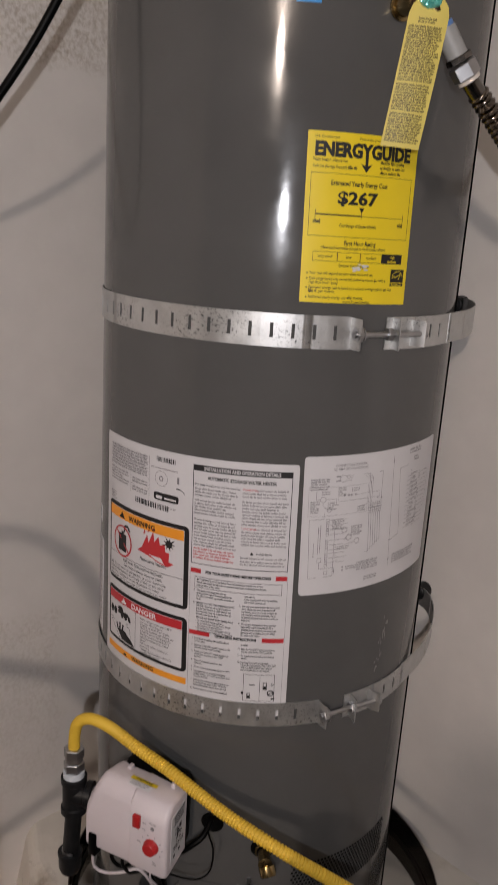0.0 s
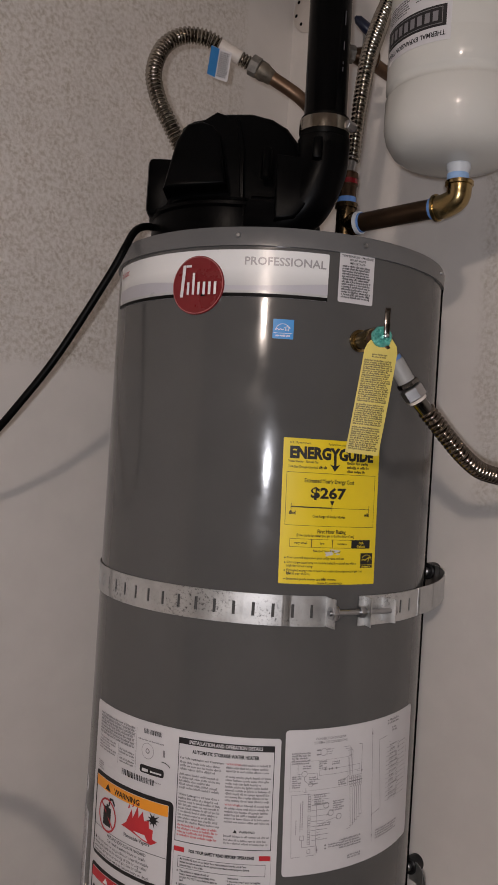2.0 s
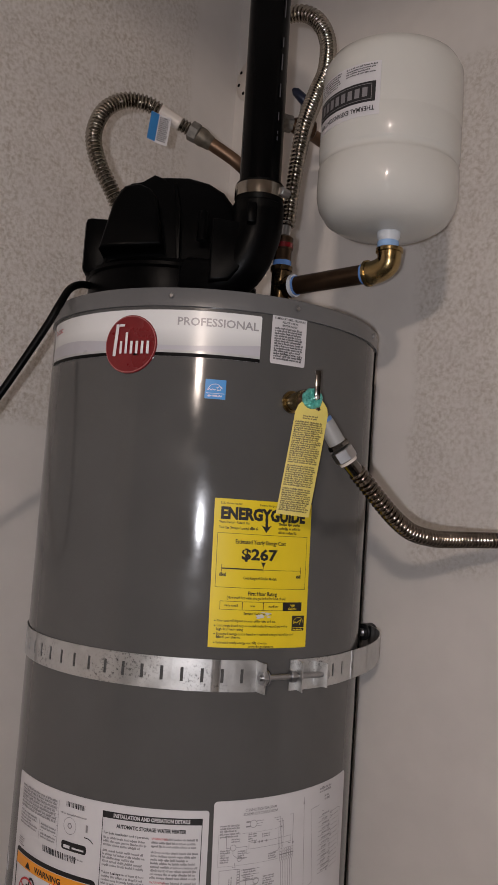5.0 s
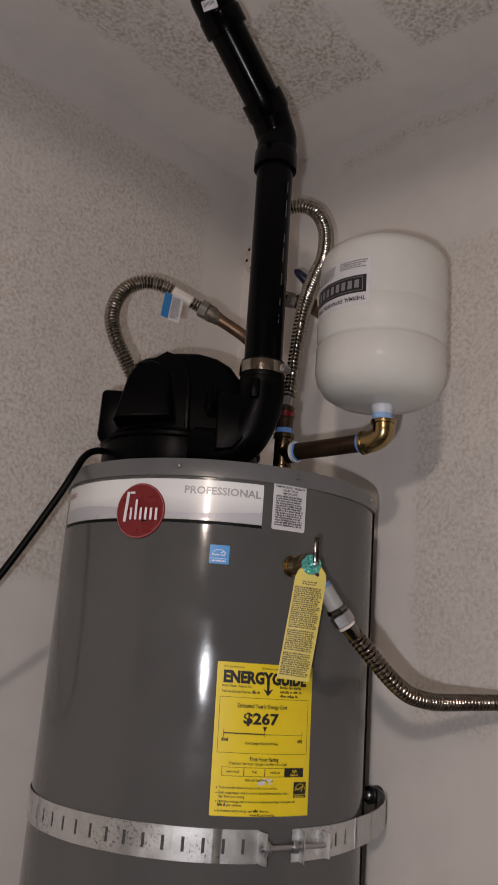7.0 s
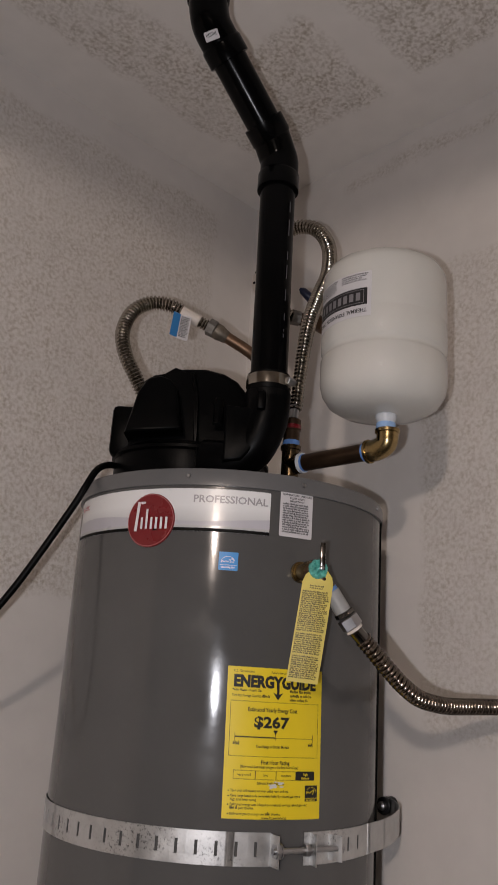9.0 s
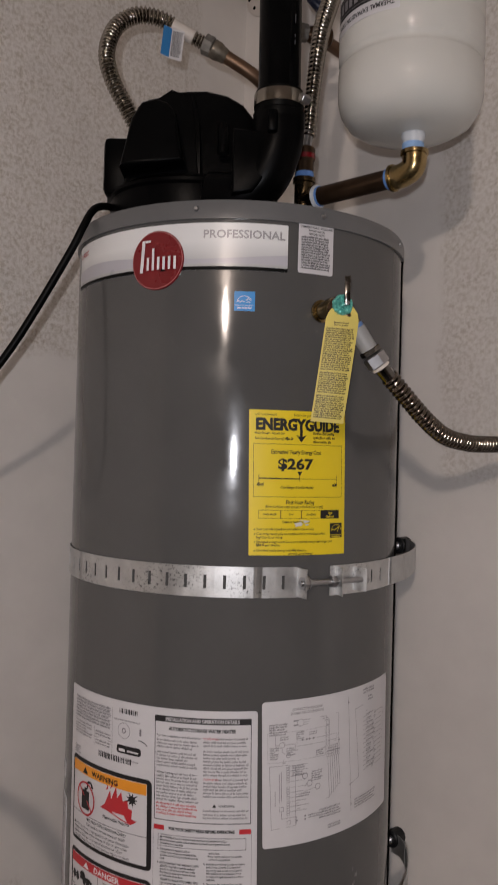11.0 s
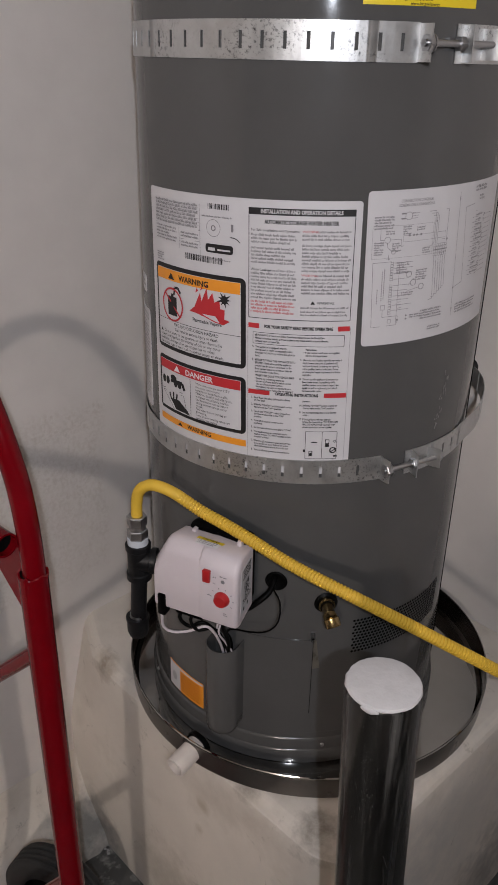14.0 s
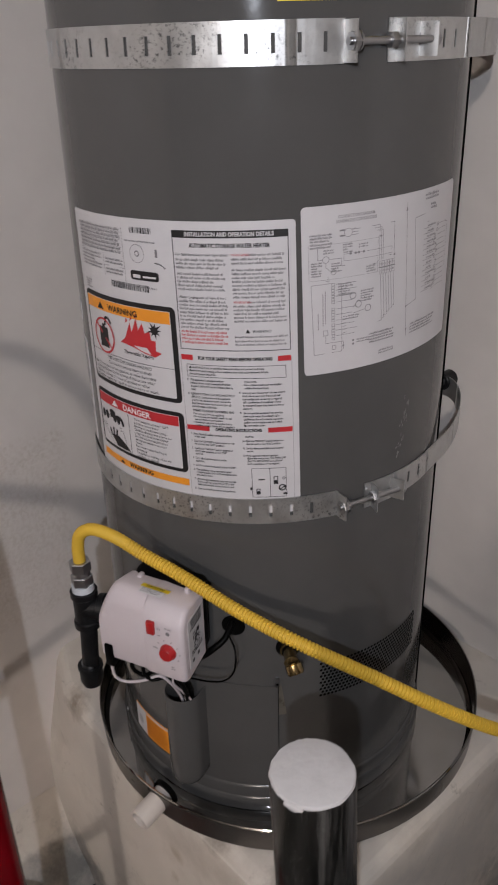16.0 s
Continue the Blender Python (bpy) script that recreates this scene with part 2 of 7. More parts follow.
def stained_plaster(name, colour, blots):
    """Hand-laid plaster: mottled at two scales, hairline cracks, and stains and painted shade with a place and shape of
    their own.
    blots: centre, reach in metres, colour, strength."""
    m = mat(name, colour, 0.7, 0, 0.06, 9, 0.0022, 16, wear=0.5, wear_colour=(0.42, 0.37, 0.31), wear_scale=4.2)
    nt = m.node_tree
    b = nt.nodes["Principled BSDF"]
    out = b.inputs["Base Color"].links[0].from_socket
    co = nt.nodes.new("ShaderNodeTexCoord")
    rough = nt.nodes.new("ShaderNodeTexNoise")
    rough.inputs["Scale"].default_value, rough.inputs["Detail"].default_value, rough.inputs["Roughness"].default_value = 26, 8, 0.7
    nt.links.new(co.outputs["Object"], rough.inputs["Vector"])
    crack = nt.nodes.new("ShaderNodeTexVoronoi")
    crack.feature = "DISTANCE_TO_EDGE"
    crack.inputs["Scale"].default_value = 4.2
    warp = nt.nodes.new("ShaderNodeVectorMath")
    warp.operation = "MULTIPLY_ADD"
    nt.links.new(rough.outputs["Color"], warp.inputs[0])
    warp.inputs[1].default_value = (0.07, 0.07, 0.07)
    nt.links.new(co.outputs["Object"], warp.inputs[2])
    nt.links.new(warp.outputs[0], crack.inputs["Vector"])

    def blend(fac, tint):
        nonlocal out
        k = nt.nodes.new("ShaderNodeMix")
        k.data_type = "RGBA"
        nt.links.new(fac, k.inputs[0])
        nt.links.new(out, k.inputs[6])
        k.inputs[7].default_value = (*tint, 1)
        out = k.outputs[2]

    def ramp(src, a, c, lo, hi):
        k = nt.nodes.new("ShaderNodeMapRange")
        for i, v in enumerate((a, c, lo, hi)):
            k.inputs[i + 1].default_value = v
        nt.links.new(src, k.inputs[0])
        return k.outputs[0]

    gate = ramp(rough.outputs["Fac"], 0.50, 0.60, 0.0, 1.0)
    line = ramp(crack.outputs["Distance"], 0.0, 0.012, 0.45, 0.0)
    both = nt.nodes.new("ShaderNodeMath")
    both.operation = "MULTIPLY"
    nt.links.new(gate, both.inputs[0])
    nt.links.new(line, both.inputs[1])
    blend(both.outputs[0], (0.20, 0.17, 0.14))
    for centre, reach, tint, strength in blots:
        d = nt.nodes.new("ShaderNodeVectorMath")
        d.operation = "DISTANCE"
        nt.links.new(co.outputs["Object"], d.inputs[0])
        d.inputs[1].default_value = centre
        add = nt.nodes.new("ShaderNodeMath")
        add.operation = "MULTIPLY_ADD"
        nt.links.new(rough.outputs["Fac"], add.inputs[0])
        add.inputs[1].default_value = reach * 2.6
        nt.links.new(d.outputs["Value"], add.inputs[2])
        blend(ramp(add.outputs[0], reach * 1.5, reach * 2.5, strength, 0.0), tint)
    nt.links.new(out, b.inputs["Base Color"])
    return m


# the two widest grey blots paint shade onto the right side; others are stains
PEDESTAL_M = stained_plaster("stained_plaster", (0.66, 0.61, 0.545), (((-0.372, -0.034, 0.525), 0.040, (0.20, 0.15, 0.10), 0.75), ((-0.23, -0.17, 0.10), 0.10, (0.40, 0.36, 0.30), 0.6), ((-0.43, -0.010, 0.04), 0.085, (0.25, 0.245, 0.225), 0.85), ((-0.08, -0.31, 0.53), 0.024, (0.17, 0.14, 0.11), 0.6), ((0.036, -0.385, 0.52), 0.042, (0.20, 0.175, 0.14), 0.85), ((-0.155, -0.240, 0.40), 0.016, (0.40, 0.33, 0.24), 0.6), ((-0.162, -0.232, 0.33), 0.012, (0.38, 0.31, 0.22), 0.5), ((0.12, -0.33, 0.30), 0.16, (0.45, 0.44, 0.43), 0.4), ((0.40, -0.06, 0.08), 0.14, (0.22, 0.21, 0.20), 0.7), ((0.30, -0.20, 0.34), 0.20, (0.45, 0.44, 0.43), 0.4)))
TEAL = mat("green_glass_seal", (0.10, 0.42, 0.36), 0.15, 0.3, 0.3, 120, coat=0.5)
WALL_PAINT, WALL_SPOT = (0.69, 0.648, 0.615), (0.42, 0.36, 0.295)
DARK_WALL = mat("dim_far_wall", (0.10, 0.09, 0.08), 0.8, 0, 0.2, 3)
WALL_A = wall_mat("painted_drywall_a", WALL_PAINT, WALL_SPOT, ((0.13, 9, 1.93, 2.935, 1.0), (0.50, 0.95, 0.62, 1.0, 0.45)))
WALL_B = wall_mat("painted_drywall_b", WALL_PAINT, WALL_SPOT, ((0.52, 9, 1.72, 2.66, 0.8), (0.30, 9, 2.925, 2.965, 0.9)))
CEIL_M = wall_mat("painted_ceiling", (0.77, 0.725, 0.685), (0.33, 0.27, 0.20), ((0.25, 9, -0.315, -0.135, 1.0), (0.135, 0.425, -0.53, -0.15, 1.0), (0.14, 0.46, -9, -0.60, 1.0)), (0, 1))

# ---- mesh helpers ----


def finish(name, bm, material, smooth=True):
    me = bpy.data.meshes.new(name)
    bmesh.ops.recalc_face_normals(bm, faces=bm.faces)
    bm.to_mesh(me)
    bm.free()
    me.materials.append(material)
    if smooth:
        me.shade_smooth()
        me.set_sharp_from_angle(angle=radians(38))
    return me


def thing(name, at, label, category, group=""):
    ob = new(name)
    ob.location = at
    ob.empty_display_size = 0.05
    return tagged(ob, label, category, group)


def part(name, bm, material, parent, label="", smooth=True, kind=""):
    ob = new(name, finish(name, bm, material, smooth))
    ob.parent = parent
    if parent.parent is None:
        ob.matrix_parent_inverse = parent.matrix_basis.inverted()
    return tagged(ob, label, kind=kind)


def solo(name, bm, material, label, category="", kind="", smooth=True):
    return tagged(new(name, finish(name, bm, material, smooth)), label, category, kind=kind)


def B():
    return bmesh.new()


def rings(bm, loops, closed=True, caps=(True, True)):
    """Skins a list of equal-length point loops."""
    vs = [[bm.verts.new(p) for p in loop] for loop in loops]
    n = len(vs[0])
    for a, b in zip(vs, vs[1:]):
        for i in range(n if closed else n - 1):
            j = (i + 1) % n
            bm.faces.new((a[i], a[j], b[j], b[i]))
    if closed and caps[0] and n > 2:
        bm.faces.new(vs[0][::-1])
    if closed and caps[1] and n > 2:
        bm.faces.new(vs[-1])
    return bm


def lathe(bm, profile, at=(0, 0, 0), direction=(0, 0, 1), seg=32, caps=(True, True)):
    """Turns (radius, height) pairs round an axis through at."""
    q = Vector(direction).normalized().to_track_quat("Z", "Y").to_matrix()
    loops = []
    for r, h in profile:
        r = max(r, 1e-5)
        loops.append([Vector(at) + q @ Vector((r * math.cos(2 * math.pi * i / seg), r * math.sin(2 * math.pi * i / seg), h)) for i in range(seg)])
    return rings(bm, loops, True, caps)


def smooth_path(points, step=0.01):
    """A Catmull-Rom curve through the points, sampled about every step metres."""
    p = [Vector(v) for v in points]
    p = [2 * p[0] - p[1], *p, 2 * p[-1] - p[-2]]
    out = []
    for a, b, c, d in zip(p, p[1:], p[2:], p[3:]):
        n = max(2, int((c - b).length / step))
        for i in range(n):
            t = i / n
            out.append(0.5 * (2 * b + (c - a) * t + (2 * a - 5 * b + 4 * c - d) * t * t + (3 * b - a - 3 * c + d) * t**3))
    return [*out, p[-2]]


def sweep(bm, path, radius, seg=16, caps=(True, True)):
    """A tube along a path; radius is a number or a function of the metres along it."""
    path = [Vector(p) for p in path]
    loops, s = [], 0.0
    t = (path[1] - path[0]).normalized()
    u = t.orthogonal().normalized()
    for i, p in enumerate(path):
        if i:
            s += (p - path[i - 1]).length
        t = (path[min(i + 1, len(path) - 1)] - path[max(i - 1, 0)]).normalized()
        u = (u - t * u.dot(t)).normalized()
        v = t.cross(u)
        r = radius(s) if callable(radius) else radius
        loops.append([p + r * (math.cos(2 * math.pi * k / seg) * u + math.sin(2 * math.pi * k / seg) * v) for k in range(seg)])
    return rings(bm, loops, True, caps)


def rod(bm, a, b, r, seg=20, bevel=0.0):
    a, b = Vector(a), Vector(b)
    h = (b - a).length
    prof = [(r, 0), (r, h)] if bevel <= 0 else [(r - bevel, 0), (r, bevel), (r, h - bevel), (r - bevel, h)]
    return lathe(bm, prof, a, b - a, seg)


def hexnut(bm, a, b, r):
    return rod(bm, a, b, r, 6, r * 0.08)


def box(bm, lo, hi, bevel=0.0, m=None, seg=2):
    g = bmesh.ops.create_cube(bm, size=1.0)
    c = [(a + b) / 2 for a, b in zip(lo, hi)]
    d = [b - a for a, b in zip(lo, hi)]
    for v in g["verts"]:
        v.co = Vector([v.co[i] * d[i] + c[i] for i in range(3)])
    if bevel > 0:
        es = list({e for v in g["verts"] for e in v.link_edges})
        r = bmesh.ops.bevel(bm, geom=es, offset=bevel, segments=seg, profile=0.5, affect="EDGES")
        vs = {v for f in r["faces"] for v in f.verts} | {v for v in g["verts"] if v.is_valid}
        vs = list(vs)
    else:
        vs = g["verts"]
    if m is not None:
        for v in vs:
            v.co = m @ v.co
    return bm


# ---- labels and print ----
R = 0.2555


def on_tank(theta, z, r=R, lean=0.0, rise=0.0):
    """Maps (u to the right, v up, h out) to the jacket round the point at theta degrees and height z.
    lean and rise turn a label that was stuck on askew."""
    def go(u, v, h):
        a = radians(theta) + (u - lean * v) / r
        return Vector(((r + h) * math.sin(a), -(r + h) * math.cos(a), z + v + rise * u))
    return go


def on_plane(origin, right, up, out):
    o, x, y, w = (Vector(k) for k in (origin, right, up, out))
    return lambda u, v, h: o + u * x + v * y + h * w


def sheet(bm, mp, w, h, t=0.0006, corner=0.004, n=None):
    """A label with rounded corners, standing on the mapped surface."""
    n = n or max(4, int(w / 0.006))
    us = sorted({0.0, w, *(w * i / n for i in range(n + 1)), *(corner * (1 - math.cos(k * math.pi / 8)) for k in range(5)), *(w - corner * (1 - math.cos(k * math.pi / 8)) for k in range(5))})
    loops = []
    for u in us:
        e = min(u, w - u)
        c = corner - math.sqrt(max(corner**2 - (corner - e) ** 2, 0)) if e < corner else 0
        loops.append([mp(u, c, 0), mp(u, c, t), mp(u, h - c, t), mp(u, h - c, 0)])
    return rings(bm, loops)


def bar(bm, mp, u0, u1, v0, v1, h=0.0010):
    n = max(1, int((u1 - u0) / 0.008))
    for i in range(n):
        a, b = u0 + (u1 - u0) * i / n, u0 + (u1 - u0) * (i + 1) / n
        bm.faces.new([bm.verts.new(mp(*p, h)) for p in ((a, v0), (b, v0), (b, v1), (a, v1))])
    return bm


def frame_bar(bm, mp, u0, u1, v0, v1, w, h=0.0010):
    bar(bm, mp, u0, u1, v0, v0 + w, h)
    bar(bm, mp, u0, u1, v1 - w, v1, h)
    bar(bm, mp, u0, u0 + w, v0 + w, v1 - w, h)
    bar(bm, mp, u1 - w, u1, v0 + w, v1 - w, h)


def shape(bm, mp, points, h=0.0011):
    bm.faces.new([bm.verts.new(mp(*p, h)) for p in points])


def disc(bm, mp, u, v, r, h=0.0011, n=20, ry=None):
    shape(bm, mp, [(u + r * math.cos(2 * math.pi * i / n), v + (ry or r) * math.sin(2 * math.pi * i / n)) for i in range(n)], h)


def ring(bm, mp, u, v, r0, r1, h=0.0011, n=28):
    for i in range(n):
        a, b = 2 * math.pi * i / n, 2 * math.pi * (i + 1) / n
        shape(bm, mp, [(u + r * math.cos(k), v + r * math.sin(k)) for r, k in ((r0, a), (r1, a), (r1, b), (r0, b))], h)


def stroke(bm, mp, pts, w, h=0.0011):
    for (a, b), (c, d) in zip(pts, pts[1:]):
        ln = math.hypot(c - a, d - b) or 1e-6
        x, y = -(d - b) / ln * w / 2, (c - a) / ln * w / 2
        shape(bm, mp, [(a + x, b + y), (a - x, b - y), (c - x, d - y), (c + x, d + y)], h)


def words(bm, mp, text, u, v, size, align="LEFT", bold=0.0, h=0.0011, stretch=1.0, wide=0.0):
    """Lettering in the built-in font, laid on the mapped surface; wide, where given, sets the whole length."""
    cu = bpy.data.curves.new("lettering", "FONT")
    cu.body, cu.size, cu.align_x, cu.offset, cu.resolution_u = text, size, align, bold * size, 2
    ob = new("lettering", cu)
    me = bpy.data.meshes.new_from_object(ob)
    if wide:
        xs = [p.co.x for p in me.vertices]
        stretch = wide / (max(xs) - min(xs))
    vs = [bm.verts.new(mp(u + p.co.x * stretch, v + p.co.y, h)) for p in me.vertices]
    for f in me.polygons:
        try:
            bm.faces.new([vs[i] for i in f.vertices])
        except ValueError:
            pass
    bpy.data.objects.remove(ob)
    bpy.data.meshes.remove(me)
    bpy.data.curves.remove(cu)
    return bm


def lines(bm, mp, u0, u1, v, n, pitch, rng, tall=0.45, ragged=0.25):
    """Small unreadable print: rows of letter-sized bars with word gaps."""
    wide = pitch * 0.22
    for i in range(n):
        end = u1 - (u1 - u0) * (rng.random() * ragged if i % 3 == 2 else rng.random() * 0.06)
        u, y = u0, v - i * pitch
        while u < end - 0.002:
            for _ in range(rng.randint(2, 9)):
                if u + wide > end:
                    break
                low = -0.12 if rng.random() < 0.12 else 0.0
                top = tall * (1.45 if rng.random() < 0.3 else 1.0)
                shape(bm, mp, [(u, y + low * pitch), (u + wide, y + low * pitch), (u + wide, y + pitch * top), (u, y + pitch * top)], 0.0010)
                u += wide * 1.32
            u += wide * 1.1
    return bm

# ---- the room: a garage corner, walls at 45 degrees to the x axis ----
S2 = math.sqrt(0.5)
CORNER = Vector((-0.0106, 0.5197, 0.0))
HIGH = 3.01
LEFT_LEN, RIGHT_LEN, THICK = 6.6, 7.0, 0.14
# local x runs along a wall away from the corner, local y out of the room
LEFT_M = Matrix(((-S2, -S2, 0, CORNER.x), (-S2, S2, 0, CORNER.y), (0, 0, 1, 0), (0, 0, 0, 1)))
RIGHT_M = Matrix(((S2, S2, 0, CORNER.x), (-S2, S2, 0, CORNER.y), (0, 0, 1, 0), (0, 0, 0, 1)))


def slab(name, lo, hi, m, material, label):
    ob = tagged(new(name, finish(name, box(B(), lo, hi), material, False)), label, kind="structure")
    ob.matrix_world = m
    return ob


slab("wall_left", (-THICK, 0, 0), (LEFT_LEN, THICK, HIGH), LEFT_M, WALL_A, "off-white painted drywall with sprayed texture and smooth joints")
slab("wall_right", (0, 0, 0), (RIGHT_LEN, THICK, HIGH), RIGHT_M, WALL_B, "off-white painted drywall with sprayed texture and smooth joints")
slab("wall_far_left", (LEFT_LEN, -RIGHT_LEN, 0), (LEFT_LEN + THICK, THICK, HIGH), LEFT_M, DARK_WALL, "plain dark garage wall")
slab("wall_far_right", (RIGHT_LEN, -LEFT_LEN, 0), (RIGHT_LEN + THICK, THICK, HIGH), RIGHT_M, DARK_WALL, "plain dark garage wall")
slab("ceiling", (-THICK, -RIGHT_LEN - THICK, HIGH), (LEFT_LEN + THICK, THICK, HIGH + 0.12), LEFT_M, CEIL_M, "off-white textured garage ceiling with smooth taped joints")
slab("floor", (-THICK, -RIGHT_LEN - THICK, -0.12), (LEFT_LEN + THICK, THICK, 0.0), LEFT_M, FLOOR_MAT, "dark stained concrete garage floor")
# low mortar curb at the foot of the left wall, feathered up onto the drywall
def build_curb():
    rng = random.Random(9)
    loops = []
    for k in range(60):
        x = 0.610 + (LEFT_LEN - 0.611) * (k / 59) ** 2.2
        w = rng.uniform(-0.004, 0.004)
        loops.append([LEFT_M @ Vector((x, y + (w if y < -0.002 else 0), z)) for y, z in ((-0.001, 0.0), (-0.117, 0.0), (-0.113, 0.020 + w), (-0.098, 0.040 + w), (-0.070, 0.064 - w), (-0.038, 0.100 + w), (-0.012, 0.150 + w), (-0.001, 0.200))])
    solo("wall_curb", rings(B(), loops), PEDESTAL_M, "off-white plaster curb, grey and broken at the foot of the wall", kind="structure")


build_curb()

# unseen boxed bar under the ceiling, across the garage; added to shade the tops of the walls from the bulb
solo("bulb_cutoff_bar", box(B(), (-2.55, -2.25, 2.785), (2.55, -2.05, HIGH - 0.001), 0.004), WALL_B, "plain unseen bar under the ceiling, added to shade the wall tops", kind="structure")


# low unseen blocker with a stepped top, added behind the camera; it keeps the bulb off the foot of the right side
def build_partition():
    bm = B()
    side = [(-0.29, 0.0), (2.35, 0.0), (2.35, 1.70), (-0.12, 1.70), (-0.12, 1.42), (-0.29, 1.42)]
    rings(bm, [[Vector((x, y, z)) for x, z in side] for y in (-2.24, -2.10)])
    solo("bulb_blocker", bm, WALL_B, "plain unseen blocker with a stepped top, added to shade the lower right", kind="structure", smooth=False)


build_partition()


def bulb_holder():
    x, y, z = LAMP_AT
    t = thing("ceiling_lamp", (x, y, HIGH), "plain bulb holder on the garage ceiling", "lamp")
    part("base", lathe(B(), [(0.055, HIGH - 0.001), (0.055, HIGH - 0.02), (0.03, HIGH - 0.035), (0.02, z + 0.05), (0.012, z + 0.045)], (x, y, 0), seg=32), PVC, t)


bulb_holder()


def build_pedestal():
    """Plastered block in the corner; its edges are rounded by hand-laid plaster."""
    t = thing("pedestal", (0.02, 0.03, 0), "plastered off-white corner pedestal under the water heater, stained and scuffed, shade painted grey on its right side", "pedestal")
    top, m_face, r_face = 0.535, 0.279, 0.364
    # plan corners in (distance to the left wall side, distance to the right wall side)
    n, q = 0.3745, 0.3595
    def plan(a, b):   # a along the left wall's normal, b along the right wall's normal
        return Vector((-S2 * a + S2 * b, S2 * a + S2 * b, 0))
    bm = B()
    pts = [plan(n, q), plan(n, -m_face), plan(-r_face, -m_face), plan(-r_face, q)]
    lo = [bm.verts.new(p + Vector((0, 0, 0.0))) for p in pts]
    hi = [bm.verts.new(p + Vector((0, 0, top))) for p in pts]
    bm.faces.new(lo[::-1])
    bm.faces.new(hi)
    for i in range(4):
        bm.faces.new((lo[i], lo[(i + 1) % 4], hi[(i + 1) % 4], hi[i]))
    upright = [e for e in bm.edges if lo[2] in e.verts and hi[2] in e.verts]
    bmesh.ops.bevel(bm, geom=upright, offset=0.075, segments=7, profile=0.5, affect="EDGES")
    es = [e for e in bm.edges if all(v.co.z > top - 1e-4 for v in e.verts) and not all(abs(-S2 * v.co.x + S2 * v.co.y - n) < 1e-4 for v in e.verts) and not all(abs(S2 * v.co.x + S2 * v.co.y - q) < 1e-4 for v in e.verts)]
    bmesh.ops.bevel(bm, geom=es, offset=0.028, segments=5, profile=0.5, affect="EDGES")
    bmesh.ops.subdivide_edges(bm, edges=bm.edges, cuts=6, use_grid_fill=True)
    for v in bm.verts:
        a, b, z = -S2 * v.co.x + S2 * v.co.y, S2 * v.co.x + S2 * v.co.y, v.co.z
        # the plaster draws in and rounds off towards the wall, most near the top
        near = min(1.0, max(0.0, (a - 0.20) / 0.17))
        high = min(1.0, max(0.0, (z - 0.02) / 0.50))
        draw = near * near * (0.010 * high + 0.045 * max(0.0, high - 0.62) / 0.38)
        if b < -0.15:
            v.co += Vector((S2, S2, 0)) * draw
        d = noise.noise(v.co * 7) * 0.004 + noise.noise(v.co * 22) * 0.0012
        if 0.01 < z < top - 0.02:
            v.co += Vector((d, d, 0))
    part("body", bm, PEDESTAL_M, t)
    # crumbled mortar where the block meets the curb and the floor
    rng = random.Random(23)
    bm = B()
    for k in range(7):
        p = plan(rng.uniform(0.235, 0.262), -0.283 - abs(rng.gauss(0, 0.006)))
        r = rng.uniform(0.0015, 0.0045)
        g = bmesh.ops.create_icosphere(bm, subdivisions=1, radius=r)
        for v in g["verts"]:
            v.co = p + Vector((v.co.x * rng.uniform(0.7, 1.2), v.co.y * rng.uniform(0.7, 1.2), max(v.co.z * 0.55 + r * 0.3, 0.0005)))
    tagged(part("crumbled_mortar", bm, CURB_MAT, t, "loose grey mortar crumbs at the foot"), kind="stuff")


build_pedestal()

# ---- drain pan ----
PAN_C = Vector((0.0285, -0.0030, 0.0))
PZ = 0.5365


def build_pan():
    t = thing("drain_pan", (PAN_C.x, PAN_C.y, PZ), "round shallow dull grey metal drain pan on the pedestal", "drain pan")
    prof = [(0.0, PZ + 0.0005), (0.319, PZ + 0.0005), (0.325, PZ + 0.006), (0.328, PZ + 0.045), (0.3290, PZ + 0.0480), (0.3305, PZ + 0.0485), (0.3317, PZ + 0.0470), (0.3310, PZ + 0.0440), (0.327, PZ + 0.006), (0.323, PZ), (0.0, PZ)]
    part("tray", lathe(B(), prof, PAN_C, seg=128), PAN_STEEL, t)
    # skin over the pan's outer side; its dark reflection is put into the colour
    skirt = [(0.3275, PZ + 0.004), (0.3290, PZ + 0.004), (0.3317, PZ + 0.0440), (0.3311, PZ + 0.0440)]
    part("outer_side", lathe(B(), skirt, PAN_C, seg=128, caps=(False, False)), mat("darkened_pan_side", (0.13, 0.12, 0.11), 0.30, 0.8, 0.2, 20), t, "dull outer side, its dark reflection put into the colour")
    # white drain stub through the pan's side
    a = math.radians(-37)
    out = Vector((math.sin(a), -math.cos(a), -0.12)).normalized()
    p = PAN_C + Vector((0.315 * math.sin(a), -0.315 * math.cos(a), PZ + 0.026))
    stub = part("drain_stub", lathe(B(), [(0.014, 0), (0.0175, 0), (0.0175, 0.052), (0.0165, 0.054), (0.0135, 0.054), (0.0125, 0.02), (0.012, 0.01)], p, out, 32, (True, True)), PVC, t, "short white plastic drain stub")
    part("bore", lathe(B(), [(0.0126, 0.030), (0.0126, 0.0305)], p, out, 24), PALE_INK, stub)
    part("washer", lathe(B(), [(0.012, -0.004), (0.022, -0.004), (0.022, 0.004), (0.012, 0.004)], p + out * -0.004, out, 24), BLACK_RUBBER, t)


build_pan()

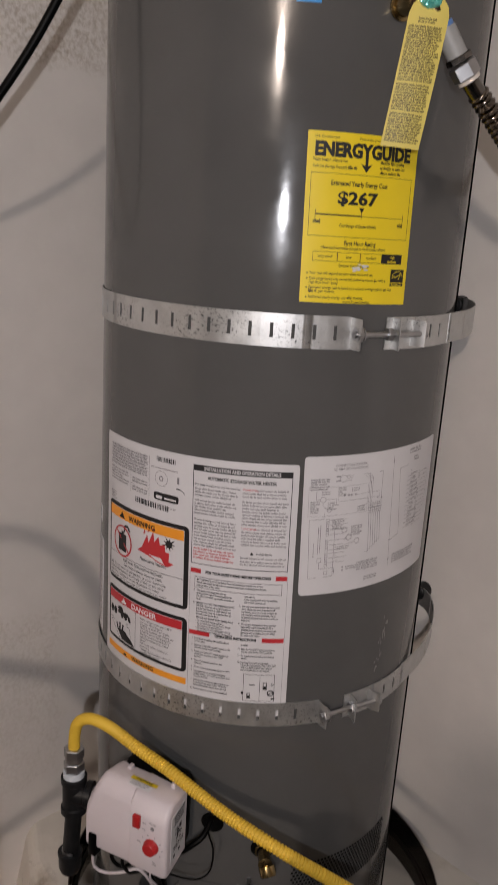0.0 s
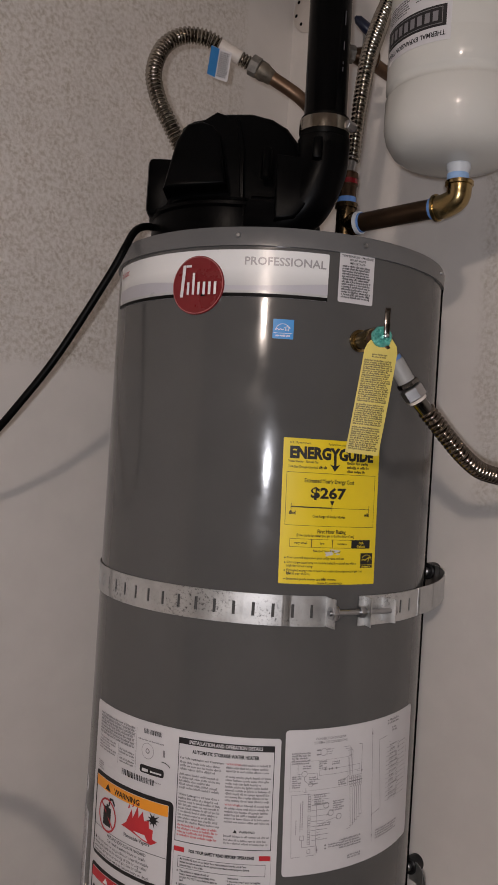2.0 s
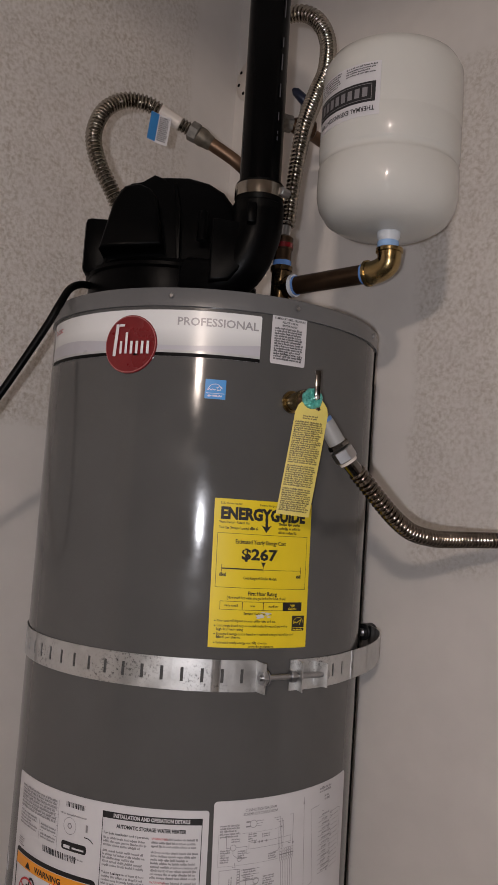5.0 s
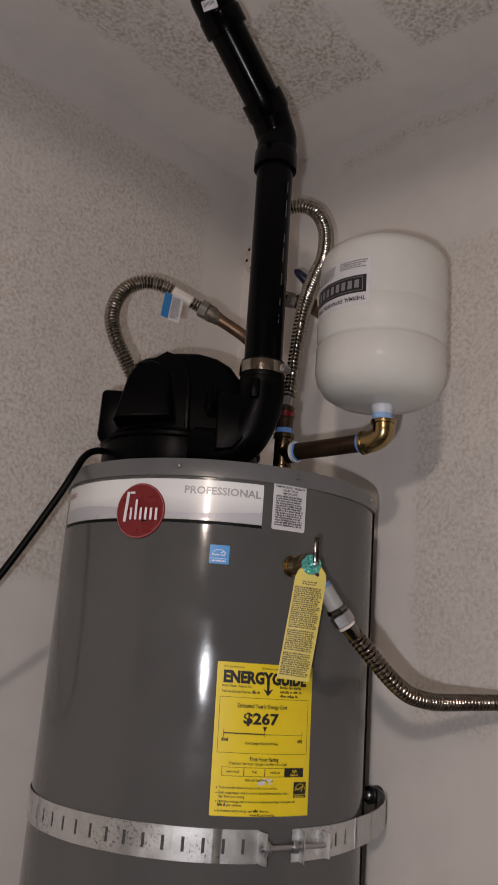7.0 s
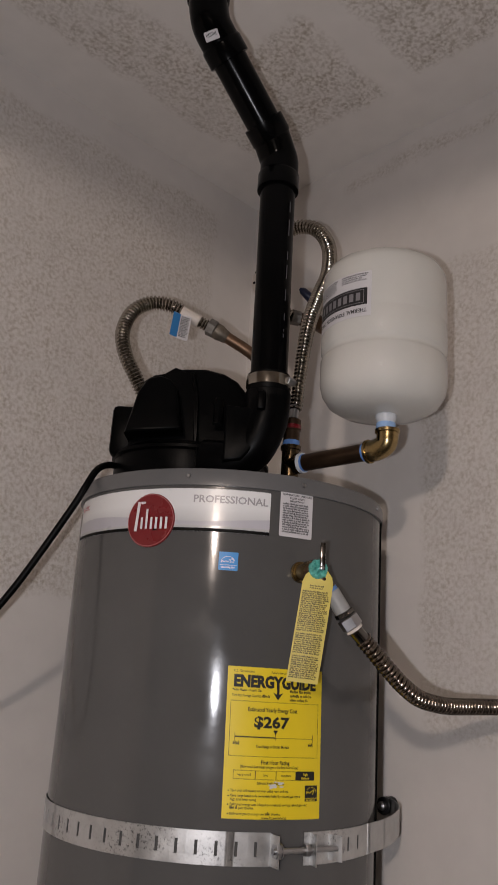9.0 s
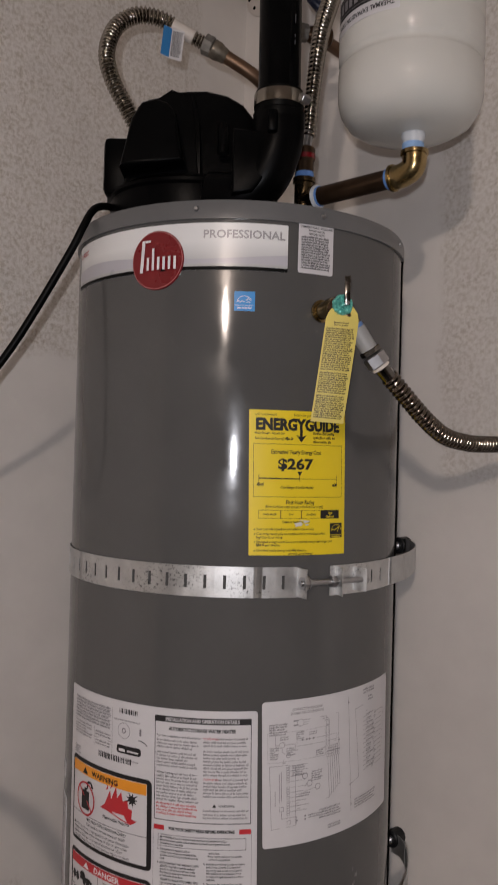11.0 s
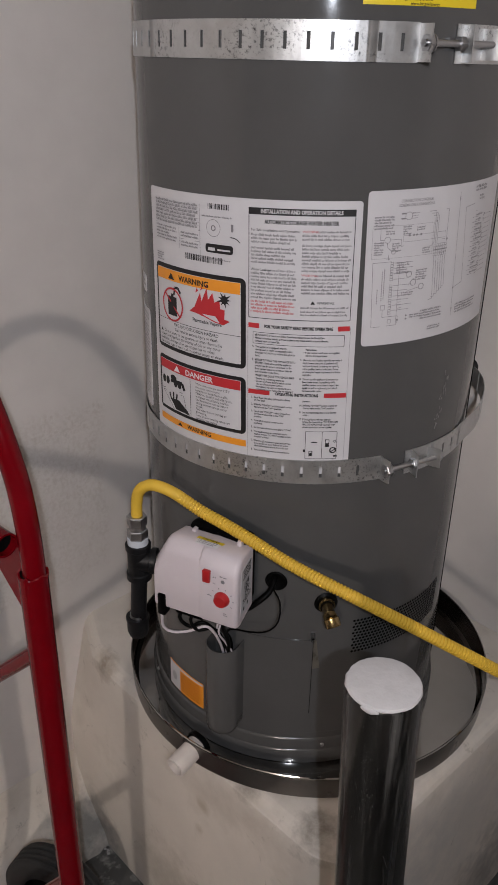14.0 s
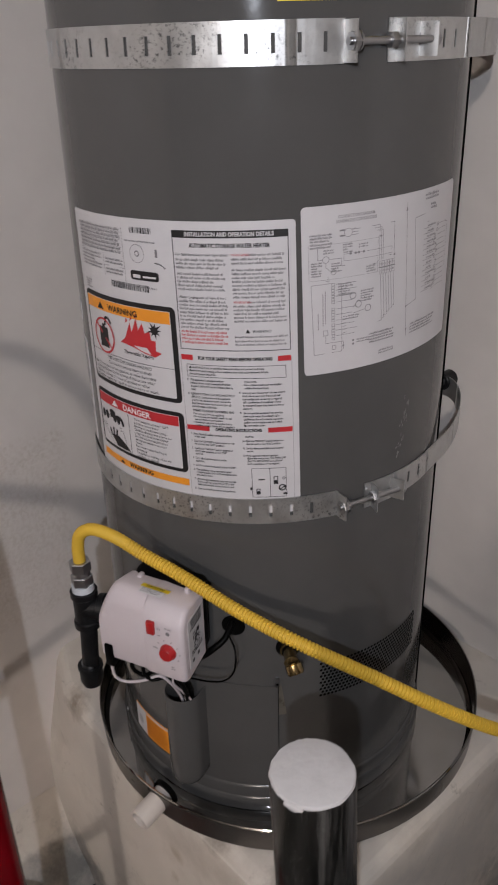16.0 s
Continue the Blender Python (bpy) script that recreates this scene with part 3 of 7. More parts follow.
# ---- water heater ----
TOP = 2.093
heater = thing("water_heater", (0, 0, PZ + 0.001), "tall grey enamelled gas water heater with paper labels, in a pan", "water heater")
BASE = PZ + 0.0015
part("jacket", lathe(B(), [(R, BASE + 0.06), (R, 2.0665)], seg=160, caps=(True, True)), JACKET, heater)
part("lid", lathe(B(), [(R + 0.0005, 2.0665), (R + 0.0035, 2.0665), (R + 0.0035, 2.086), (R + 0.001, 2.0915), (R - 0.006, TOP), (0.02, TOP)], seg=160), LID, heater, "grey enamelled lid")
part("base_band", lathe(B(), [(R - 0.004, BASE), (R + 0.0062, BASE), (R + 0.0066, BASE + 0.021), (R + 0.0052, BASE + 0.0248), (R + 0.0036, BASE + 0.0262), (R + 0.0034, BASE + 0.0435), (R + 0.0024, BASE + 0.0468), (R + 0.0003, BASE + 0.0485), (R + 0.0002, BASE + 0.0605), (R - 0.004, BASE + 0.0605)], seg=160, caps=(True, False)), JACKET, heater)
for th in (9.3, -70, 95):
    mp = on_tank(th, BASE + 0.036)
    part("screw", lathe(B(), [(0.0034, 0.003), (0.0034, 0.0048), (0.0022, 0.0062)], mp(0, 0, 0), mp(0, 0, 1) - mp(0, 0, 0), 12), ZINC, heater)
for th in (-66, -12.7, 25.4, 66.5, 110, -110, 180):
    mp = on_tank(th, 2.0795)
    part("screw", lathe(B(), [(0.0036, 0.003), (0.0036, 0.0048), (0.0022, 0.0066)], mp(0, 0, 0), mp(0, 0, 1) - mp(0, 0, 0), 12), ZINC, heater)
# thin black strip down the side
mp = on_tank(79.5, 0.6)
part("side_strip", rings(B(), [[mp(-0.004, v, 0.0), mp(-0.003, v, 0.0022), mp(0.003, v, 0.0022), mp(0.004, v, 0.0)] for v in (0.0, 1.4665)]), BLACK_RUBBER, heater, "dark strip down the side")


def ink(parent, material, build, name="print"):
    bm = B()
    build(bm)
    return part(name, bm, material, parent, smooth=False, kind="stuff" if name == "print" else "")


def banner_label():
    th0, th1, z0, z1 = -68.7, 14.5, 2.0032, 2.0618
    w, h = radians(th1 - th0) * R, z1 - z0
    mp = on_tank(th0, z0)
    m = mat("banner_film", (0.72, 0.70, 0.72), 0.3, 0, 0.02, 20, coat=0.3)
    nt = m.node_tree
    co, sep, rng = nt.nodes.new("ShaderNodeTexCoord"), nt.nodes.new("ShaderNodeSeparateXYZ"), nt.nodes.new("ShaderNodeMapRange")
    nt.links.new(co.outputs["Object"], sep.inputs[0])
    nt.links.new(sep.outputs[2], rng.inputs[0])
    rng.inputs[1].default_value, rng.inputs[2].default_value, rng.inputs[3].default_value, rng.inputs[4].default_value = z0, z0 + 0.034, 0.42, 0.74
    comb = nt.nodes.new("ShaderNodeCombineColor")
    for i in range(3):
        nt.links.new(rng.outputs[0], comb.inputs[i])
    nt.links.new(comb.outputs[0], nt.nodes["Principled BSDF"].inputs["Base Color"])
    lab = part("banner_label", sheet(B(), on_tank(th0, z0 - 0.0034), w, h + 0.0034, corner=0.002), m, heater, "silver-white banner label fading to grey, black rule below")
    ink(lab, mat("black_rule", (0.003, 0.003, 0.003), 0.5, spec=0.12), lambda bm: bar(bm, mp, 0.0, w, -0.0034, 0.0014))
    def swell(bm):
        # soft grey wave along the lower edge
        n = 40
        top = [0.017 + 0.006 * math.sin(6.0 * i / n + 0.6) for i in range(n + 1)]
        for i in range(n):
            shape(bm, mp, [(w * i / n, 0.0053), (w * (i + 1) / n, 0.0053), (w * (i + 1) / n, top[i + 1]), (w * i / n, top[i])], 0.0009)
    ink(lab, mat("banner_wave", (0.46, 0.45, 0.49), 0.3, 0, 0.03, 20), swell, "wave")
    ink(lab, SILVER_INK, lambda bm: words(bm, mp, "PROFESSIONAL", w - 0.004, 0.0385, 0.0150, "RIGHT", 0.020, wide=0.1075))
    ink(lab, RED_INK, lambda bm: words(bm, mp, "CLASSIC", 0.005, 0.041, 0.0098, "LEFT", 0.012))
    c = on_tank(-25.1, 2.0148)
    badge = part("badge", rings(B(), [[c(r * math.cos(2 * math.pi * i / 48), r * math.sin(2 * math.pi * i / 48), hh) for i in range(48)] for r, hh in ((0.0395, 0.0006), (0.0395, 0.0022), (0.0388, 0.0028))]), BADGE, heater, "round dark red maker's badge with pale marks")
    # plain pale strokes in the badge's slanting rhythm
    rows = [((-0.0225, -0.016), (-0.0195, 0.027), 0.0050), ((-0.0165, 0.0255), (-0.0085, 0.0255), 0.0032)]
    rows += [((u, -0.013), (u, top), 0.0036) for u, top in ((-0.0125, 0.004), (-0.0045, 0.016), (0.0035, 0.004), (0.0115, 0.004), (0.0195, 0.004), (0.0275, 0.004))]
    for p0, p1, wide in rows:
        ink(badge, WHITE_INK, lambda bm: stroke(bm, c, [p0, p1], wide, 0.0042), "bar")
    def rim(bm):
        ring(bm, c, 0, 0, 0.0372, 0.0384, 0.0034, 48)
    ink(badge, mat("badge_rim", (0.35, 0.12, 0.12), 0.35), rim, "rim")


banner_label()


def small_labels():
    rng = random.Random(5)
    mp = on_tank(17.75, 2.0018)
    w, h = radians(11.7) * R, 0.0684
    lab = part("temperature_label", sheet(B(), mp, w, h, corner=0.003), PAPER, heater, "small white sticker with dense black print")
    def txt(bm):
        for i, s in enumerate(("TEMPERATURE - PRESSURE", "RELIEF VALVE", "IMPORTANT:")):
            words(bm, mp, s, w / 2, h - 0.0085 - i * 0.0045, 0.0040, "CENTER", 0.02)
        lines(bm, mp, 0.004, w - 0.004, h - 0.0218, 13, 0.0034, rng, 0.58, 0.1)
    ink(lab, INK, txt)
    mp2 = on_tank(-1.0, 1.9467)
    s = part("star_label", sheet(B(), mp2, radians(6.1) * R, 0.0255, corner=0.0008), BLUE_INK, heater, "small square blue sticker with white emblem")
    def star(bm):
        bar(bm, mp2, 0.0015, 0.0257, 0.0070, 0.0075)
        for i in range(14):
            a, b = math.pi * (0.12 + 0.80 * i / 14), math.pi * (0.12 + 0.80 * (i + 1) / 14)
            stroke(bm, mp2, [(0.0133 + 0.0100 * math.cos(a), 0.0095 + 0.0100 * math.sin(a)), (0.0133 + 0.0100 * math.cos(b), 0.0095 + 0.0100 * math.sin(b))], 0.0006)
        tips = [(0.0186 + (0.0040 if i % 2 == 0 else 0.0017) * math.cos(math.pi / 2 + i * math.pi / 5), 0.0138 + (0.0040 if i % 2 == 0 else 0.0017) * math.sin(math.pi / 2 + i * math.pi / 5)) for i in range(10)]
        stroke(bm, mp2, tips + tips[:1], 0.0006)
        stroke(bm, mp2, [(0.0035, 0.0110), (0.0058, 0.0132), (0.0078, 0.0110), (0.0102, 0.0132), (0.0122, 0.0114), (0.0142, 0.0128)], 0.0008)
        lines(bm, mp2, 0.0040, 0.0235, 0.0030, 1, 0.0030, rng, 0.55)
    ink(s, WHITE_INK, star)
    # narrow labels going round the left side
    for th, z0, w3, h3 in ((-84, 1.095, 0.076, 0.15), (-78, 1.268, 0.034, 0.024)):
        m3 = on_tank(th, z0)
        l3 = part("side_label", sheet(B(), m3, w3, h3), PAPER, heater, "white sticker with small print")
        ink(l3, PALE_INK, lambda bm: lines(bm, m3, 0.004, w3 - 0.004, h3 - 0.01, int((h3 - 0.012) / 0.006), 0.006, rng))


small_labels()


def energy_label():
    rng = random.Random(8)
    w, h = 0.1402, 0.1895
    mp = on_tank(5.15, 1.6296, lean=0.0216)
    lab = part("energy_label", sheet(B(), mp, w, h, corner=0.0008), YELLOW_PAPER, heater, "bright yellow energy rating label with black print")
    cells = (0.0128, 0.0423, 0.0711, 0.1002, 0.1298)

    def txt(bm):
        words(bm, mp, "ENERGYGUIDE", 0.0686, h - 0.0254, 0.0205, "CENTER", 0.055, wide=0.1205)
        stroke(bm, mp, [(0.0705, h - 0.022), (0.0705, h - 0.036)], 0.0036)
        shape(bm, mp, [(0.0632, h - 0.0315), (0.0705, h - 0.0412), (0.0778, h - 0.0315), (0.0705, h - 0.0345)])
        frame_bar(bm, mp, 0.0055, w - 0.006, h - 0.1135, h - 0.0440, 0.0005)
        words(bm, mp, "Estimated Yearly Energy Cost", 0.0645, h - 0.0568, 0.0076, "CENTER", 0.022, wide=0.0705)
        words(bm, mp, "$267", 0.0626, h - 0.0766, 0.0192, "CENTER", 0.036, wide=0.0500)
        bar(bm, mp, 0.0126, 0.0685, h - 0.0900, h - 0.0884)
        bar(bm, mp, 0.0685, 0.1257, h - 0.0896, h - 0.0891)
        for u in (0.0126, 0.1252):
            bar(bm, mp, u, u + 0.0007, h - 0.0935, h - 0.0845)
        shape(bm, mp, [(0.0652, h - 0.0798), (0.0685, h - 0.0862), (0.0718, h - 0.0798)])
        bar(bm, mp, 0.0681, 0.0688, h - 0.0925, h - 0.0850)
        lines(bm, mp, 0.0105, 0.0195, h - 0.0990, 1, 0.0044, rng, 0.7)
        lines(bm, mp, 0.1185, 0.1270, h - 0.0990, 1, 0.0044, rng, 0.7)
        words(bm, mp, "Cost Range of Similar Models", 0.0652, h - 0.1022, 0.0050, "CENTER", 0.020, wide=0.0465)
        words(bm, mp, "First Hour Rating", 0.0696, h - 0.1225, 0.0072, "CENTER", 0.024, wide=0.0405)
        words(bm, mp, "(How much hot water you get in the first hour of use)", 0.0625, h - 0.1275, 0.0052, "CENTER", 0.016, wide=0.0815)
        for a, b in zip(cells, cells[1:]):
            frame_bar(bm, mp, a, b, h - 0.1415, h - 0.1305, 0.0005)
        for a, b, s in zip(cells, cells[1:], ("very small", "low", "medium")):
            words(bm, mp, s, (a + b) / 2, h - 0.1372, 0.0044, "CENTER", 0.016)
        bar(bm, mp, cells[3], cells[4], h - 0.1417, h - 0.1303)
        words(bm, mp, "Estimated Yearly Energy Use", 0.0640, h - 0.1472, 0.0046, "CENTER", 0.016, wide=0.0385)
        for v in (0.1557, 0.1619, 0.1723, 0.1834):
            disc(bm, mp, 0.0075, h - v, 0.0009)
        bar(bm, mp, 0.1150, 0.1352, h - 0.1632, h - 0.1478)
        bar(bm, mp, 0.1150, 0.1352, h - 0.1675, h - 0.1640)
        words(bm, mp, "www.ftc.gov/energy", 0.0702, h - 0.1888, 0.0044, "CENTER", 0.016)
        words(bm, mp, "Your cost will depend on your utility rates and use.", 0.0100, h - 0.1566, 0.0044, "LEFT", 0.016, wide=0.0800)
        words(bm, mp, "Cost range based only on models fueled by natural gas with a", 0.0100, h - 0.1628, 0.0044, "LEFT", 0.016, wide=0.0975)
        words(bm, mp, "high first hour rating", 0.0100, h - 0.1674, 0.0044, "LEFT", 0.016, wide=0.0345)
        words(bm, mp, "Estimated energy cost is based on a national average natural gas cost", 0.0100, h - 0.1732, 0.0044, "LEFT", 0.016, wide=0.1080)
        words(bm, mp, "per therm.", 0.0215, h - 0.1775, 0.0044, "LEFT", 0.016, wide=0.0200)
        lines(bm, mp, 0.0100, 0.0205, h - 0.1775, 1, 0.0044, rng, 0.6)
        words(bm, mp, "Estimated yearly energy use:", 0.0100, h - 0.1843, 0.0044, "LEFT", 0.016, wide=0.0460)
        lines(bm, mp, 0.0575, 0.0640, h - 0.1843, 1, 0.0044, rng, 0.6)
        words(bm, mp, "therms.", 0.0655, h - 0.1843, 0.0044, "LEFT", 0.016)
        words(bm, mp, "Water Heater - Natural Gas", 0.0070, h - 0.0315, 0.0044, "LEFT", 0.016, wide=0.0400)
        words(bm, mp, "Tank Size (Storage Capacity):", 0.0070, h - 0.0385, 0.0044, "LEFT", 0.016, wide=0.0400)
        lines(bm, mp, 0.0480, 0.0620, h - 0.0385, 1, 0.0044, rng, 0.6)
    ink(lab, INK, txt)
    def small(bm):
        words(bm, mp, "U.S. Government", 0.0080, h - 0.0070, 0.0040, "LEFT", 0.012)
        words(bm, mp, "Federal law prohibits removal of this label", 0.0600, h - 0.0070, 0.0040, "LEFT", 0.012, wide=0.0640)
        lines(bm, mp, 0.0880, 0.1240, h - 0.0305, 3, 0.0055, rng, 0.42)
    ink(lab, OLIVE_INK, small)
    def pale(bm):
        for i in range(12):
            a, b = math.pi * i / 12, math.pi * (i + 1) / 12
            stroke(bm, mp, [(0.1251 + 0.0080 * math.cos(a), h - 0.1570 + 0.007 * math.sin(a)), (0.1251 + 0.0080 * math.cos(b), h - 0.1570 + 0.007 * math.sin(b))], 0.0006, 0.0016)
        stroke(bm, mp, [(0.1170, h - 0.1580), (0.1198, h - 0.1555), (0.1222, h - 0.1575), (0.1260, h - 0.1548), (0.1300, h - 0.1528), (0.1270, h - 0.1595)], 0.0010, 0.0016)
        lines(bm, mp, 0.1170, 0.1335, h - 0.1668, 1, 0.0030, rng)
        words(bm, mp, "high", 0.1150, h - 0.1355, 0.0044, "CENTER", 0.02, 0.0016)
        words(bm, mp, "Gallons", 0.1145, h - 0.1402, 0.0044, "CENTER", 0.02, 0.0016)
    ink(lab, YELLOW_PAPER, pale)
    def scuff(bm):
        for k in range(16):
            u = 0.0560 + rng.random() * 0.026
            v = h - 0.1505 + (u - 0.056) * 0.16 + rng.gauss(0, 0.0014)
            disc(bm, mp, u, v, rng.uniform(0.0015, 0.0036), 0.0017 + k * 0.00004, 8, rng.uniform(0.0006, 0.0015))
    ink(lab, PAPER, scuff, "scuff")


energy_label()


def para(bm, mp, rows, u, v, size, pitch, bold=0.004, h=0.0011, stretch=0.92):
    """Rows of readable small print, set one under another."""
    for i, row in enumerate(rows):
        words(bm, mp, row, u, v - i * pitch, size, "LEFT", bold, h, stretch)


def rating_plate():
    rng = random.Random(3)
    w, h = 0.3160, 0.3583
    mp = on_tank(-60.2, 1.0640, lean=0.0193, rise=0.0193)
    lab = part("instruction_label", sheet(B(), mp, w, h), PAPER, heater, "large white label with warning panels and instructions")

    # columns and rows of the layout, as steps across and up the sheet
    across = ((-62.6, -59.6, -22.5, -21.9, 6.8, 9.4), (0.0005, 0.0113, 0.1760, 0.1795, 0.3080, 0.3160))
    up_left = ((1.060, 1.0910, 1.1055, 1.1125, 1.2000, 1.2045, 1.3305, 1.4275), (0.0, 0.0320, 0.0415, 0.0500, 0.1315, 0.1435, 0.2620, 0.3583))
    up_right = ((1.060, 1.0935, 1.1285, 1.1800, 1.1864, 1.2700, 1.2764, 1.2830, 1.4085, 1.4190, 1.4275), (0.0, 0.0229, 0.0635, 0.1113, 0.1178, 0.2008, 0.2078, 0.2138, 0.3408, 0.3488, 0.3583))

    def U(th):
        return float(np.interp(th, *across))

    def V(z):
        return float(np.interp(z, *up_right))

    def L(z):
        return float(np.interp(z, *up_left))

    wl, wr = U(-59.6), U(-22.5)
    il, ir = U(-21.9), U(6.8)
    mid = (il + ir) / 2
    wm = (wl + wr) / 2

    def rect(bm, a, b, c, d, k=0.004, hh=0.0010):
        """A filled panel with rounded corners."""
        us = sorted({a, b, *(a + (b - a) * i / 20 for i in range(21)), *(a + k * (1 - math.cos(i * math.pi / 10)) for i in range(6)), *(b - k * (1 - math.cos(i * math.pi / 10)) for i in range(6))})

        def cut(x):
            e = max(min(x - a, b - x), 0.0)
            return k - math.sqrt(max(k * k - (k - e) ** 2, 0)) if e < k else 0

        for x0, x1 in zip(us, us[1:]):
            shape(bm, mp, [(x0, c + cut(x0)), (x1, c + cut(x1)), (x1, d - cut(x1)), (x0, d - cut(x0))], hh)

    def black(bm):
        bar(bm, mp, il, ir, V(1.4085), V(1.4190))
        frame_bar(bm, mp, il, ir, V(1.2830), V(1.4190), 0.0009)
        words(bm, mp, "AUTOMATIC STORAGE WATER HEATER", mid, V(1.3985), 0.0064, "CENTER", 0.040, wide=0.0890)
        words(bm, mp, "FOR YOUR SAFETY READ BEFORE OPERATING", mid, V(1.2712), 0.0056, "CENTER", 0.050, wide=0.0865)
        words(bm, mp, "OPERATING INSTRUCTIONS", mid, V(1.1812), 0.0056, "CENTER", 0.050, wide=0.0560)
        words(bm, mp, "For Safe Installation and Operation:", il + 0.003, V(1.3895), 0.0042, "LEFT", 0.012)
        words(bm, mp, "Water Leakage:", il + 0.003, V(1.3425), 0.0042, "LEFT", 0.014)
        words(bm, mp, "WARNING:", mid + 0.022, V(1.3045), 0.0042, "LEFT", 0.016)
        shape(bm, mp, [(mid + 0.014, V(1.3040)), (mid + 0.0195, V(1.3040)), (mid + 0.0168, V(1.3085))])
        words(bm, mp, "WARNING", wm + 0.006, L(1.0945), 0.0092, "CENTER", 0.02, 0.0016)
        shape(bm, mp, [(U(-49.5), L(1.0945)), (U(-47.1), L(1.0945)), (U(-48.3), L(1.1018))], 0.0016)
        # boxed warning and the first rules
        frame_bar(bm, mp, il + 0.006, ir - 0.006, V(1.2495), V(1.2650), 0.0006)
        shape(bm, mp, [(il + 0.0085, V(1.2600)), (il + 0.0125, V(1.2600)), (il + 0.0105, V(1.2634))])
        para(bm, mp, ("     WARNING: If you do not follow these instructions and use the Use & Care", "Manual instructions exactly, a fire or explosion may result causing property damage,", "personal injury or loss of life."), il + 0.009, V(1.2602), 0.0037, 0.0040, 0.030, stretch=0.74)
        para(bm, mp, ("A.  This appliance is equipped with an", "     ignition device which automatically lights", "     the pilot. DO NOT try to light the pilot by", "     hand."), il + 0.005, V(1.2445), 0.0037, 0.0040, 0.030, stretch=0.80)
        para(bm, mp, ("B.  BEFORE PUTTING THIS APPLIANCE INTO", "     SERVICE - Smell all around the appliance", "     area for gas. Be sure to smell next to the", "     floor because some gas is heavier than air", "     and will settle on the floor."), il + 0.005, V(1.2265), 0.0037, 0.0040, 0.030, stretch=0.78)
        para(bm, mp, ("     WHAT TO DO IF YOU SMELL GAS",), il + 0.005, V(1.2050), 0.0039, 0.0040, 0.040, stretch=0.86)
        para(bm, mp, ("     \u2022 Do not try to light any appliance.", "     \u2022 Do not touch any electric switch; do not", "        use any phone in your building.", "     \u2022 Immediately call your gas supplier from a", "        neighbor's phone. Follow the gas supplier's"), il + 0.005, V(1.2008), 0.0036, 0.0037, 0.030, stretch=0.78)
        para(bm, mp, ("     instructions.", "  \u2022 If you cannot reach your gas supplier,", "     call the fire department."), mid + 0.006, V(1.2445), 0.0037, 0.0040, 0.030, stretch=0.78)
        para(bm, mp, ("C.  Use only your hand to turn the gas control", "     knob. Never use tools. If the knob will", "     not turn by hand, do not try to repair it;", "     call a qualified service technician. Force", "     or attempted repair may result in a fire or", "     explosion."), mid + 0.003, V(1.2305), 0.0037, 0.0040, 0.030, stretch=0.76)
        para(bm, mp, ("D.  Do not use this appliance if any part has", "     been under water. Immediately call a", "     qualified service technician to inspect the", "     appliance and to replace any part which", "     has been under water."), mid + 0.003, V(1.2045), 0.0037, 0.0040, 0.030, stretch=0.76)
        left = ("1.  Stop! Read the safety information above|     on this label.", "2.  Slide the \"ON/OFF\" switch located on the|     gas valve to the \"OFF\" position.", "3.  Toggle the \"ON/OFF\" switch located on|     the blower assembly to the \"OFF\"|     position.", "4.  Turn off all electric power to the|     appliance.", "5.  Set the control thermostat dial to \"LOW\".", "6.  This appliance has an automatic spark|     ignition system. DO NOT attempt to light|     the pilot by hand.", "7.  Wait five (5) minutes to clear out any gas.|     If you smell gas, stop! Follow \"B\" in the|     safety information above. If you do not", "8.  Turn on electric power to the appliance.")
        v = V(1.1735)
        for rule in left:
            rows = rule.split("|")
            para(bm, mp, rows, il + 0.004, v, 0.0037, 0.0037, 0.030, stretch=0.80)
            v -= 0.0037 * len(rows) + 0.0024
        v = V(1.1735)
        for rule in ("     position.", "10. Slide the \"ON/OFF\" switch located on|      the gas valve to the \"ON\" position.", "11. Set the thermostat dial to the desired|      setting.", "12. If the appliance will not operate|      follow the instructions \"TO TURN OFF|      GAS TO APPLIANCE\" and call your|      service technician or gas supplier."):
            rows = rule.split("|")
            para(bm, mp, rows, mid + 0.004, v, 0.0037, 0.0037, 0.030, stretch=0.78)
            v -= 0.0037 * len(rows) + 0.0024
        # drawing of the control at the foot of the instructions
        a, b, c, d = U(-4.6), U(4.8), V(1.0935), V(1.1285)
        frame_bar(bm, mp, a, b, c, d, 0.0006)
        bar(bm, mp, a + 0.022, a + 0.0226, c, d)
        bar(bm, mp, a - 0.0025, a, c + 0.010, c + 0.014)
        frame_bar(bm, mp, a + 0.0265, a + 0.032, c + 0.018, c + 0.029, 0.0009)
        bar(bm, mp, a + 0.0275, a + 0.031, c + 0.019, c + 0.0235)
        ring(bm, mp, a + 0.037, c + 0.013, 0.0030, 0.0046)
        stroke(bm, mp, [(a + 0.033, c + 0.010), (a + 0.042, c + 0.016)], 0.0014)
        ring(bm, mp, a + 0.039, c + 0.026, 0.0012, 0.0020, n=12)
        frame_bar(bm, mp, a + 0.005, a + 0.010, c + 0.004, c + 0.012, 0.0009)
        bar(bm, mp, a + 0.006, a + 0.009, c + 0.005, c + 0.009)
        bar(bm, mp, a + 0.038, a + 0.043, c + 0.003, c + 0.0055)
        bar(bm, mp, a + 0.008, a + 0.016, c + 0.024, c + 0.0255)
